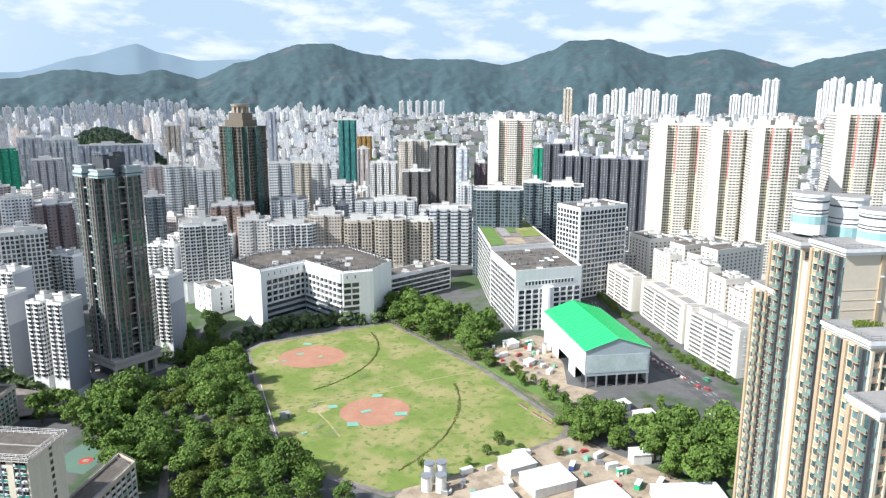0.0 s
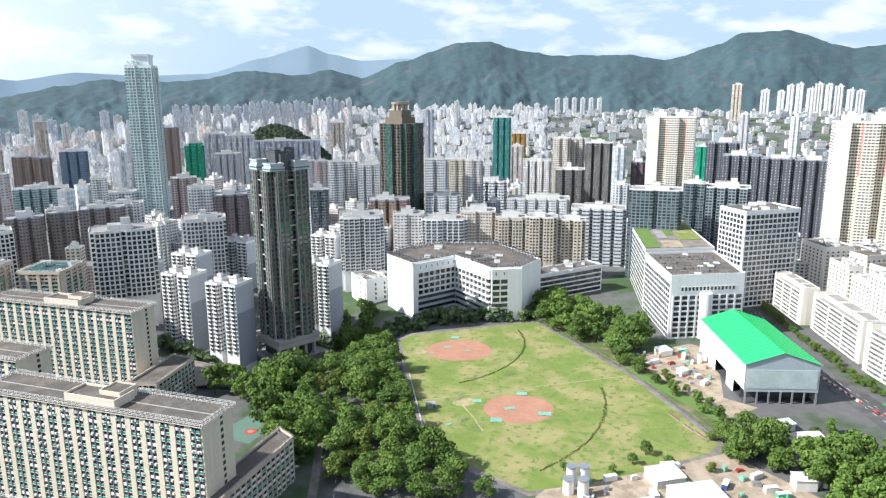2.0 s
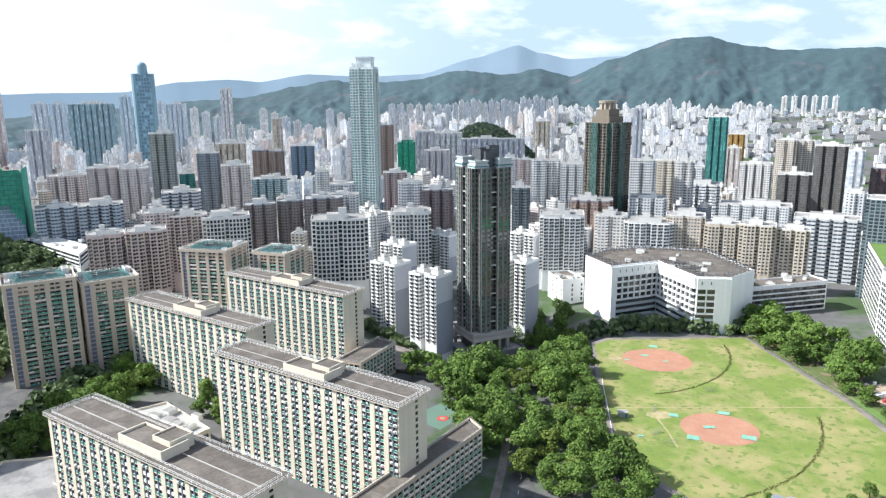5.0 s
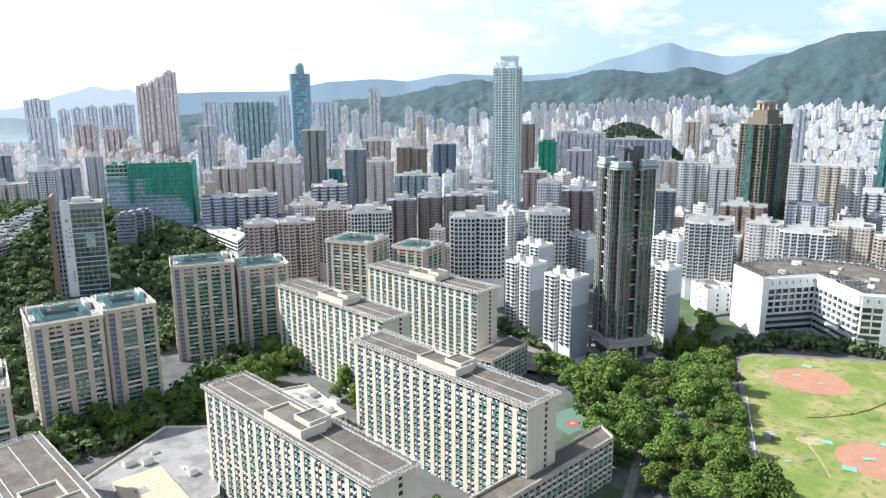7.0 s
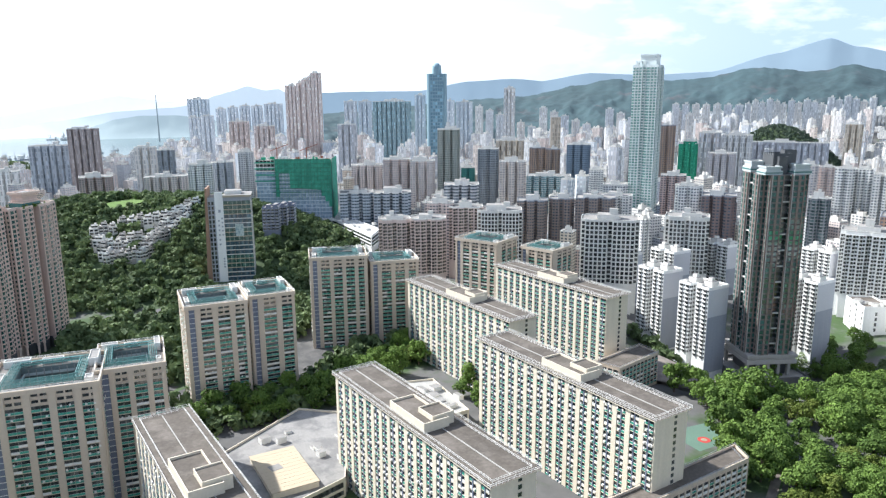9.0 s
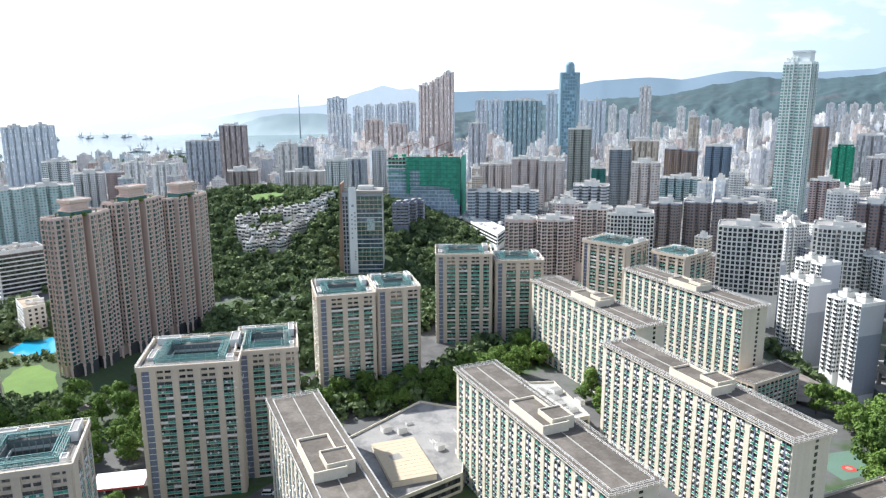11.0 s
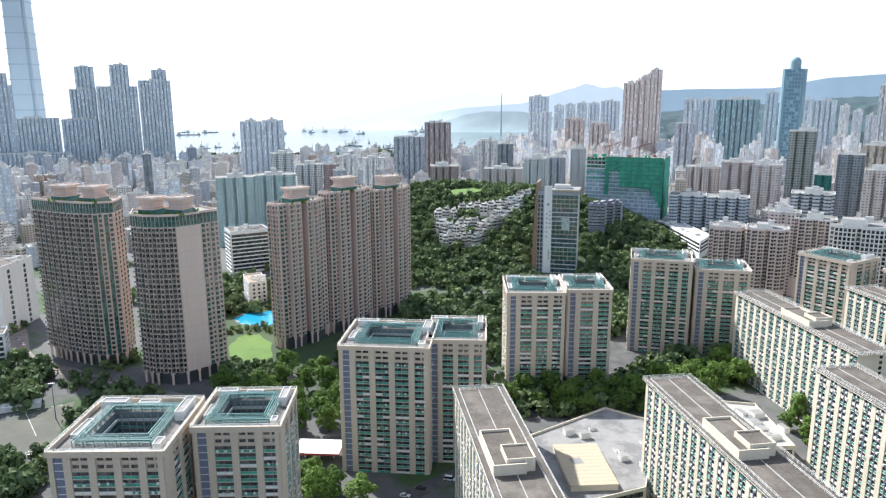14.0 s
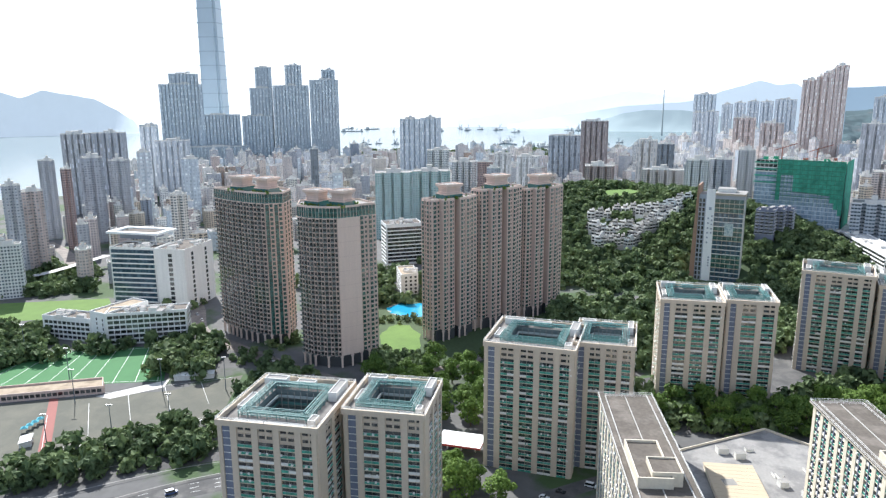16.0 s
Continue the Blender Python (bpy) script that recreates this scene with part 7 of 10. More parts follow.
def weed_line(cx, cy, r, a0, a1, seed):
    """A ragged line of taller grass along an outfield arc."""
    rng = random.Random(seed)
    b = Buf()
    n = int(abs(a1 - a0) / 180 * math.pi * r / 0.35)
    for k in range(n):
        a = radians(a0 + (a1 - a0) * k / n)
        q = r + rng.gauss(0, 0.45)
        x, y, s, h = cx + math.cos(a) * q, cy + math.sin(a) * q, rng.uniform(0.3, 0.7), rng.uniform(0.15, 0.5)
        t = rng.uniform(0, math.pi)
        dx, dy = math.cos(t) * s, math.sin(t) * s
        b.quad((x - dx, y - dy, 0.05), (x + dx, y + dy, 0.05), (x + dx * 0.7, y + dy * 0.7, h), (x - dx * 0.7, y - dy * 0.7, h * 0.9))
        b.quad((x + dy, y - dx, 0.05), (x - dy, y + dx, 0.05), (x - dy * 0.7, y + dx * 0.7, h * 0.9), (x + dy * 0.7, y - dx * 0.7, h))
    solid("weed_line", b, [WEED], "dark line of tall grass marking the outfield arc", "grass", kind="stuff")


weed_line(-109, 379.9, 117.5, -42, 12, 1)
weed_line(-134.5, 461.4, 88.5, -50, 25, 2)


def fence(pts, high, label, mat, step=3.0):
    t = thing("fence", label, "fence", pose(*pts[0], 0))
    ox, oy = pts[0]
    mesh_m = None
    for p, q in zip(pts, pts[1:]):
        d = math.hypot(q[0] - p[0], q[1] - p[1])
        b = Buf()
        for h in (0.1, 0.5, 1.0):
            b.beam((p[0] - ox, p[1] - oy, high * h), (q[0] - ox, q[1] - oy, high * h), 0.04)
        for k in range(int(d / 0.8)):
            f = k * 0.8 / d
            x, y = p[0] + (q[0] - p[0]) * f - ox, p[1] + (q[1] - p[1]) * f - oy
            b.beam((x, y, 0.1), (x, y, high), 0.012)
        part("mesh_panel", b, [mat], t)
        for k in range(int(d / step) + 1):
            f = min(1, k * step / d)
            if mesh_m is None:
                pb = Buf()
                pb.tube(0, 0, 0, high + 0.1, 0.06, 0.06, 6)
                mesh_m = pb.mesh("post", [mat])
            part("post", mesh_m, [mat], t, at=pose(p[0] + (q[0] - p[0]) * f - ox, p[1] + (q[1] - p[1]) * f - oy, 0))


fence([(-43.4, 522.6), (24.4, 427.2), (65.7, 345.6)], 3.0, "tall grey mesh fence along the ball field", STEEL, 6.0)
fence([(-110, 398.1), (-84.7, 330.8)], 2.2, "white rail fence beside the path", WHITE, 4.0)
b = Buf()
railing(b, [(-43.4, 522.1), (-125.3, 476)], 0, 1.1, 4, 0.05, close=False)
solid("rail", b, [STEEL], "low steel rail behind the infield", "rail")
# hut, benches and backstops
t = thing("hut", "small grey-green hut with a flat pitched roof", "hut", pose(-86.7, 356.8, 0, 0, 0, 27.3))
b = Buf()
b.prism(rect(4.6, 3.4), 0, 2.6, 0, 0)
part("wall", b, [material("grey_green_paint", (0.30, 0.36, 0.34))], t)
b = Buf()
b.prism(rect(5.6, 4.4), 2.6, 2.9, 0, 0)
b.quad(*[(x, y, 2.6) for x, y in reversed(rect(5.6, 4.4))])
part("roof", b, [CONCRETE], t)
b = Buf()
b.box(1.2, -1.76, 0.05, 2.0, -1.69, 2.0, 0)
part("door", b, [material("blue_door", (0.05, 0.12, 0.3))], t)
BENCHRED = material("faded_red_seat", (0.24, 0.10, 0.08), vary=0.15)
for x, y, a in ((50.4, 360.1, -60), (55.5, 352.9, -60), (44.3, 371.6, -60)):
    t = thing("bench", "red and grey team bench beside the fence", "bench", pose(x, y, 0, 0, 0, a), "benches beside the field")
    for k in range(3):
        b = Buf()
        b.box(-4 + k * 2.7, -0.4, 0.3, -1.7 + k * 2.7, 0.4, 0.8, 0, under=True)
        part("seat", b, [BENCHRED], t)
    b = Buf()
    b.box(-4.4, -0.7, 0, 4.4, 0.7, 0.3, 0)
    part("base", b, [CONCRETE], t)
for x, y, a in ((-66.2, 344.5, 60), (-57.9, 337.1, 20), (-73.2, 371.5, 80), (-50.3, 412.7, 30)):
    b = Buf()
    for k in range(7):
        b.beam((-3 + k, 0, 0), (-3 + k, 0, 2.6), 0.04)
    for h in (0.1, 0.9, 1.7, 2.6):
        b.beam((-3, 0, h), (3, 0, h), 0.04)
    for k in (-3, 3):
        b.beam((k, 0, 2.4), (k, 1.6, 0), 0.04)
    solid("practice_screen", b, [STEEL], "grey steel batting practice screen", "screen", pose(x, y, 0.05, 0, 0, a), "practice screens")


# ---- trees ----
def crown_mesh(name, seed, r, h, leaves, mat, leaf=0.75):
    """A crown of leaf sprays set in uneven clumps, with gaps between the clumps."""
    rng = random.Random(seed)
    b = Buf()
    clumps = []
    for k in range(19):
        a, u = rng.uniform(0, 2 * math.pi), rng.uniform(0, 1) ** 0.5
        zz = rng.uniform(0.25, 1.0)
        reach = r * (0.78 if zz < 0.75 else 0.5)
        clumps.append((math.cos(a) * u * reach, math.sin(a) * u * reach, h * zz, r * rng.uniform(0.26, 0.42)))
    for k in range(leaves):
        cx, cy, cz, cr = clumps[k % len(clumps)]
        d = Vector((rng.gauss(0, 1), rng.gauss(0, 1), rng.gauss(0.25, 0.8))).normalized()
        q = Vector((cx, cy, cz)) + Vector((d.x, d.y, d.z * 0.8)) * cr * rng.uniform(0.75, 1.05)
        nrm = (d + Vector((rng.uniform(-0.7, 0.7), rng.uniform(-0.7, 0.7), rng.uniform(-0.3, 0.9)))).normalized()
        e1 = nrm.orthogonal().normalized()
        e1.rotate(Matrix.Rotation(rng.uniform(0, 6.28), 3, nrm))
        e2 = nrm.cross(e1)
        s = leaf * rng.uniform(0.6, 1.3)
        b.poly([tuple(q + e1 * s), tuple(q + e2 * s * 0.7 + nrm * s * 0.2), tuple(q - e1 * s), tuple(q - e2 * s * 0.7 + nrm * s * 0.2)])
    return b.mesh(name, [mat]), clumps


def trunk_mesh(name, seed, h, clumps, thick=0.32):
    b = Buf()
    b.tube(0, 0, -1.0, h * 0.45, thick, thick * 0.7, 7)
    for cx, cy, cz, cr in clumps[:7]:
        b.beam((0, 0, h * 0.32), (cx * 0.8, cy * 0.8, cz * 0.9), thick * 0.28)
    return b.mesh(name, [BARK])


TREES = []
for k, (r, h, n, mat, leaf) in enumerate([(5.6, 9.5, 1900, LEAF, 0.45), (4.6, 9.5, 1500, LEAF, 0.43), (6.6, 10.0, 2300, LEAF, 0.46), (3.8, 7.0, 950, LEAF, 0.4), (4.8, 7.5, 1350, LEAFPALE, 0.42)]):
    cm, clumps = crown_mesh("crown", k + 3, r, h, n, mat, leaf)
    TREES.append((cm, trunk_mesh("trunk", k, h, clumps)))


def tree(x, y, k=None, s=1.0, z=None, rng=random):
    k = rng.choice((0, 0, 1, 1, 2, 2, 3)) if k is None else k
    labels = ["broad dark green tree", "upright green tree", "wide spreading green tree", "small round green tree", "pale yellow-green tree"]
    crown_m, trunk_m = TREES[k]
    zz = ground_z(x, y) if z is None else z
    t = thing("tree", labels[k] + " with a dense uneven crown", "tree", pose(x, y, zz, 0, 0, rng.uniform(0, 360)) @ Matrix.Diagonal((s, s, s * rng.uniform(0.85, 1.15), 1)), "trees")
    part("trunk", trunk_m, [BARK], t)
    part("crown", crown_m, [LEAF], t)
    return t


def inside(x, y, pts):
    c = False
    for (ax, ay), (bx, by) in edges(pts):
        if (ay > y) != (by > y) and x < (bx - ax) * (y - ay) / (by - ay) + ax:
            c = not c
    return c


def grove(pts, gap, seed, size=(0.8, 1.25), kinds=None, z=None, clear=()):
    """Trees scattered over a plot, no two closer than gap."""
    rng = random.Random(seed)
    xs, ys = [p[0] for p in pts], [p[1] for p in pts]
    done = []
    for _ in range(4000):
        x, y = rng.uniform(min(xs), max(xs)), rng.uniform(min(ys), max(ys))
        if inside(x, y, pts) and all((x - a) ** 2 + (y - c) ** 2 > gap * gap for a, c in done) and not any(inside(x, y, q) for q in clear):
            done.append((x, y))
            tree(x, y, rng.choice(kinds) if kinds else None, rng.uniform(*size), z, rng)


HOUSEPLOT = [(-632, -40), (-572, -36), (-578, -6), (-636, -10)]


def thicket(label, pts, gap, seed, size=1.2):
    """A far plot of trees as one mesh."""
    xs, ys = [p[0] for p in pts], [p[1] for p in pts]
    cx, cy = (min(xs) + max(xs)) / 2, (min(ys) + max(ys)) / 2
    wood("thicket", label, (cx, cy), max(max(xs) - min(xs), max(ys) - min(ys)) / 2, gap, seed, lambda x, y: inside(x, y, pts) and not inside(x, y, HOUSEPLOT), size)


def wood(name, label, centre, reach, gap, seed, keep, size=1.15, leaf=None):
    """A wood that nobody could count, as one mesh of crowns draped over a knoll."""
    rng = random.Random(seed)
    v, f = [], []
    src = []
    for k in range(4):
        cm, _ = crown_mesh("spray", 70 + k, (5.4, 4.4, 6.2, 4.0)[k], (8.5, 8.5, 9.0, 7.0)[k], 96, LEAF, 1.65)
        co = np.empty(len(cm.vertices) * 3)
        cm.vertices.foreach_get("co", co)
        src.append((co.reshape(-1, 3), len(cm.polygons)))
        bpy.data.meshes.remove(cm)
    total = 0
    n = int(2 * reach / gap)
    for i in range(n):
        for j in range(n):
            x = centre[0] - reach + (i + rng.random()) * gap
            y = centre[1] - reach + (j + rng.random()) * gap
            if not keep(x, y):
                continue
            co, _ = src[rng.randrange(4)]
            m = len(co)
            a, s = rng.uniform(0, 6.28), size * rng.uniform(0.75, 1.2)
            c, q = math.cos(a) * s, math.sin(a) * s
            pts = co[:m] * 1.0
            out_v = np.stack([x + pts[:, 0] * c - pts[:, 1] * q, y + pts[:, 0] * q + pts[:, 1] * c, ground_z(x, y) - 1.5 + pts[:, 2] * s], 1)
            v.append(out_v)
            total += m
    v = np.concatenate(v)
    me = bpy.data.meshes.new(name)
    me.from_pydata(v.tolist(), [], np.arange(len(v)).reshape(-1, 4).tolist())
    me.materials.append(leaf or WOODLEAF)
    return tagged(new(name, me), label, "trees", kind="stuff")




# ---- roads ----
VERGE = material("rough_verge", (0.09, 0.12, 0.035), rough=0.95, vary=0.25, grain=1.0, stain=(0.20, 0.16, 0.10), stain_scale=0.12, stain_cut=(0.5, 0.6))
MAINROAD = curve([(-97.3, 225.8), (-110.3, 271.7), (-127.4, 318.9), (-144.7, 342.6), (-176.3, 368.3), (-225.4, 388.8), (-291, 409.2), (-362.5, 445.7)])
strip("road", MAINROAD, 13, 0.02, ASPHALT, "grey asphalt road curving between estate and trees", "road")
strip("pavement", [(p[0] - 9, p[1] - 3) for p in MAINROAD], 4, 0.14, PAVING, "paved footway beside the road", "pavement")
strip("road", curve([(172.6, 304.8), (163.3, 352), (152, 404.8), (138.4, 452.7), (127.2, 517), (124.5, 582.3), (122.2, 670.4)]), 19, 0.02, ASPHALT, "wide asphalt road past the white terraces", "road")
strip("road", curve([(163.3, 352), (215.8, 336.8), (279.6, 347.4)]), 16, 0.025, ASPHALT, "asphalt side road at the junction", "road")
strip("road", curve([(-249.7, 17.3), (-270.3, 41.9), (-284.9, 68.8), (-305.5, 117), (-334.5, 166.2), (-352.1, 201.5), (-376.4, 265.6), (-400.7, 330.2)]), 9, 0.02, ASPHALT, "narrow estate road in the shade of the towers", "road")
strip("road", curve([(-197.9, -257.8), (-250.5, -179.4), (-281.5, -118), (-302.9, -63.8), (-312, -24.1), (-331.8, 26.1), (-367.2, 75.5), (-416.4, 125.5)]), 15, 0.03, ASPHALT, "dual carriageway below the square towers", "road")
strip("road", curve([(-227, -258.5), (-277.4, -187.8), (-304.5, -133.3), (-319.8, -84)]), 9, 0.06, ASPHALT, "slip road beside the hedge", "road")
strip("road", curve([(-404, -57.7), (-427.2, -90.9), (-466.4, -136.2), (-502, -171.3), (-569, -197.2), (-615.7, -237.2)]), 11, 0.03, PAVING, "pale concrete drive curving between the pink towers", "road")
strip("road", curve([(-394.1, -60.5), (-408.2, -25.8), (-431.9, 19.1), (-474, 64), (-555.8, 123.1)]), 8, 0.05, PAVING, "pale ramp round the garden", "road")
sheet("yard", [(-396, 105.5), (-326.3, 114.6), (-342.6, 172.1), (-384.5, 268.6), (-420.9, 329.9), (-440.5, 298.7), (-428.1, 196.5)], 0.015, ASPHALT, "worn dark asphalt yard between the towers", "yard")
sheet("yard", [(-188.4, 302.1), (-166.1, 297.1), (-162, 318.7), (-180.4, 328.9)], 0.05, material("play_surface", (0.11, 0.18, 0.135), vary=0.1), "green rubber playground surface", "playground")
sheet("play_circle", disc(-171.2, 309.4, 3.2, 20), 0.09, RED, "red circle painted on the playground", "playground")
sheet("play_circle", disc(-171.2, 309.4, 1.6, 20), 0.13, SOIL, "tan disc painted inside the red circle", "playground")
sheet("yard", [(-320.5, 372.8), (-262.2, 396.9), (-211.1, 384.7), (-188.6, 376.6), (-234.4, 355.5), (-299.9, 347.1)], 0.022, PAVING, "pale paved yard beside the road", "yard")
sheet("works_ground", [(22.8, 458), (65.3, 494.1), (82, 483.7), (74.1, 403.7), (90.7, 393.3), (67.2, 368.7), (32.8, 433.7)], 0.045, SOIL, "sandy works ground beside the hall", "ground")
sheet("works_ground", [(-11, 299.2), (26.8, 309.8), (66.6, 337.3), (74.7, 326.9), (121.6, 279.4), (121, 252.4), (-5.2, 251.8), (-21.7, 278.5)], 0.055, SOIL, "sandy works yard below the field", "ground")
sheet("planting", [(20.5, 444.1), (30.7, 430.5), (73.7, 379.4), (67.2, 368.7), (24.4, 429.3)], 0.06, LAWN, "strip of bright grass beside the fence", "grass")
sheet("verge", [(-43.4, 525.3), (24.4, 430.4), (66.8, 347.8), (83.6, 352.1), (75.6, 373.1), (32.9, 440.1), (-27.4, 539.4)], 0.05, VERGE, "rough grass verge outside the field fence", "grass")
LINES = Buf()
for pts, gap, off in ((curve([(172.6, 304.8), (163.3, 352), (152, 404.8), (138.4, 452.7), (127.2, 517), (124.5, 582.3)], 12), 2, (-3.0, 0.2, 3.2)), (curve([(-197.9, -257.8), (-250.5, -179.4), (-281.5, -118), (-302.9, -63.8), (-312, -24.1)], 12), 2, (-3.6, 0.0, 3.6)), (MAINROAD, 2, (0.0,))):
    for k in range(0, len(pts) - 1, gap):
        (x0, y0), (x1, y1) = pts[k], pts[k + 1]
        d = math.hypot(x1 - x0, y1 - y0)
        ex, ey = (x1 - x0) / d, (y1 - y0) / d
        for o in off:
            a, c = (x0 - ey * o, y0 + ex * o), (x0 - ey * o + ex * min(d, 4), y0 + ex * o + ey * min(d, 4))
            LINES.quad((a[0] + ey * 0.1, a[1] - ex * 0.1, 0.07), (c[0] + ey * 0.1, c[1] - ex * 0.1, 0.07), (c[0] - ey * 0.1, c[1] + ex * 0.1, 0.07), (a[0] - ey * 0.1, a[1] + ex * 0.1, 0.07))
for k in range(9):
    LINES.quad((146 + k * 2.0, 359 + k * 0.6, 0.08), (147 + k * 2.0, 359.3 + k * 0.6, 0.08), (145.6 + k * 2.0, 365 + k * 0.6, 0.08), (144.6 + k * 2.0, 364.7 + k * 0.6, 0.08))
solid("road_marking", LINES, [WHITELINE], "white lane dashes and a zebra crossing", "road marking", kind="stuff")

# ---- vehicles ----
PAINTS = {"white": (0.75, 0.75, 0.74), "red": (0.5, 0.04, 0.04), "silver": (0.45, 0.46, 0.48), "black": (0.03, 0.03, 0.035), "blue": (0.06, 0.1, 0.25), "green": (0.05, 0.4, 0.18), "yellow": (0.6, 0.4, 0.04)}
PAINT = {k: material(k + "_car_paint", c, rough=0.25, vary=0.03, bump=0.0, spec=0.6) for k, c in PAINTS.items()}
TYRE = material("tyre_rubber", (0.02, 0.02, 0.02), rough=0.9)
CARS = {}


def car(x, y, rz, colour, kind="car", z=0.06):
    """A parked vehicle: body with cabin, glazing and four wheels."""
    sizes = {"car": (4.4, 1.8, 0.75, 1.45), "van": (5.2, 1.95, 1.0, 2.1), "bus": (11.5, 2.5, 1.2, 3.2), "truck": (9.0, 2.5, 1.2, 3.4)}
    length, w, waist, top = sizes[kind]
    key = (colour, kind)
    words = {"car": "parked car", "van": "delivery van", "bus": "coach", "truck": "flat-sided lorry"}
    t = thing("car" if kind == "car" else kind, f"{colour} {words[kind]} with dark windows on the asphalt", kind if kind != "car" else "car", pose(x, y, z, 0, 0, rz), "vehicles")
    if key not in CARS:
        b = Buf()
        b.box(-length / 2, -w / 2, 0.3, length / 2, w / 2, waist, 0, under=True)
        f, r = (0.16, 0.38) if kind == "car" else (0.36, 0.49)
        if kind == "truck":
            b.box(-length * 0.5, -w / 2, waist, length * 0.24, w / 2, top, 0)
            b.box(length * 0.28, -w / 2, waist, length * 0.5, w / 2, top * 0.8, 0)
        else:
            lo = [(-length * r, -w / 2), (length * f, -w / 2), (length * f, w / 2), (-length * r, w / 2)]
            hi = [(-length * (r - 0.08), -w * 0.42), (length * (f - 0.12), -w * 0.42), (length * (f - 0.12), w * 0.42), (-length * (r - 0.08), w * 0.42)]
            b.poly([(*p, top) for p in hi], 0)
            for k in range(4):
                b.quad((*lo[k], waist), (*lo[(k + 1) % 4], waist), (*hi[(k + 1) % 4], top - 0.08), (*hi[k], top - 0.08), 1)
                b.quad((*hi[k], top - 0.08), (*hi[(k + 1) % 4], top - 0.08), (*hi[(k + 1) % 4], top), (*hi[k], top), 0)
        wb = Buf()
        for k in range(10):
            a, c = 2 * math.pi * k / 10, 2 * math.pi * (k + 1) / 10
            wb.quad((math.cos(a) * 0.33, 0, math.sin(a) * 0.33), (math.cos(c) * 0.33, 0, math.sin(c) * 0.33), (math.cos(c) * 0.33, 0.22, math.sin(c) * 0.33), (math.cos(a) * 0.33, 0.22, math.sin(a) * 0.33))
        wb.poly([(math.cos(-2 * math.pi * k / 10) * 0.33, 0.22, math.sin(-2 * math.pi * k / 10) * 0.33) for k in range(10)])
        wb.poly([(math.cos(2 * math.pi * k / 10) * 0.33, 0, math.sin(2 * math.pi * k / 10) * 0.33) for k in range(10)])
        CARS[key] = (b.mesh("body", [PAINT[colour], G_DARK]), wb.mesh("wheel", [TYRE]))
    body, wheel = CARS[key]
    part("body", body, [], t)
    for sx in (-0.32, 0.32):
        for yy in (-w / 2 - 0.02, w / 2 - 0.2):
            part("wheel", wheel, [], t, at=pose(length * sx, yy, 0.33))
    return t


car(160.6, 409.2, 108.7, "green", "van")
car(151.9, 399.5, 108.7, "red")
car(156, 395.3, 113.7, "red")
car(163.5, 359.4, 18.6, "white", "bus")
car(-335.9, 187.4, 62.2, "white", "bus")
car(-282.9, 68.8, 62.4, "white", "van")
car(-278.5, 54.8, 62.5, "black")
car(-274.3, 46.9, 62.5, "white")
car(-289.2, 85, 62.3, "silver")
for k, c in enumerate(("white", "silver", "black", "blue", "white", "red", "silver")):
    car(-284.6 + 33 - k * 11.0 + (k % 2) * 3, -115.1 - 66 + k * 22.0, 118, c, "van" if k % 3 == 0 else "car")
for k, c in enumerate(("silver", "white", "white", "black")):
    car(-431.8 + 21 - k * 14, -97.9 + 24 - k * 16, 48, c, "van" if k == 1 else "car")
for k, c in enumerate(("yellow", "white", "silver", "black", "white")):
    car(-138.6 + 15 - k * 7.5, 326.1 - 23 + k * 11.5, 122, c, "van" if k in (0, 3) else "car")
car(-526.1, -178.7, 31.2, "white")
car(-540.3, -186.8, 31.3, "silver")
car(-437.9, 36.6, 130.6, "silver")
car(-451.3, 46.4, 130.6, "white", "bus")
for x, y, a, c, k in ((37.2, 315.1, 20, "white", "truck"), (58.5, 464, 80, "white", "truck"), (98.4, 311.5, 10, "white", "truck"), (76.1, 288.4, 0, "red", "van"), (49.8, 451, 40, "red", "van"), (102.6, 264.8, 30, "white", "truck"), (68.4, 319.6, 30, "red", "car")):
    car(x, y, a, c, k, 0.05)

# ---- works yard ----
SHEETWHITE = material("white_sheet_roof", (0.72, 0.73, 0.72), vary=0.08, stain=(0.55, 0.54, 0.5), stain_scale=0.2)


def site_shed(x, y, rz, w, d, h, label="white sheet-roofed site shed"):
    t = thing("site_shed", label, "shed", pose(x, y, 0.03, 0, 0, rz), "site sheds")
    b = Buf()
    b.prism(rect(w - 0.8, d - 0.8), 0, h, 0, 0)
    part("wall", b, [OFFWHITE], t)
    n = max(3, int(w / 3))
    for k in range(n):
        b = Buf()
        x0, x1 = -w / 2 + w * k / n + 0.03, -w / 2 + w * (k + 1) / n - 0.03
        b.quad((x0, -d / 2, h + 0.1), (x1, -d / 2, h + 0.1), (x1, d / 2, h + 0.9), (x0, d / 2, h + 0.9))
        b.quad((x0, -d / 2, h), (x1, -d / 2, h), (x1, -d / 2, h + 0.1), (x0, -d / 2, h + 0.1))
        b.quad((x1, -d / 2, h), (x1, d / 2, h), (x1, d / 2, h + 0.9), (x1, -d / 2, h + 0.1))
        part("roof_sheet", b, [SHEETWHITE], t)
    return t


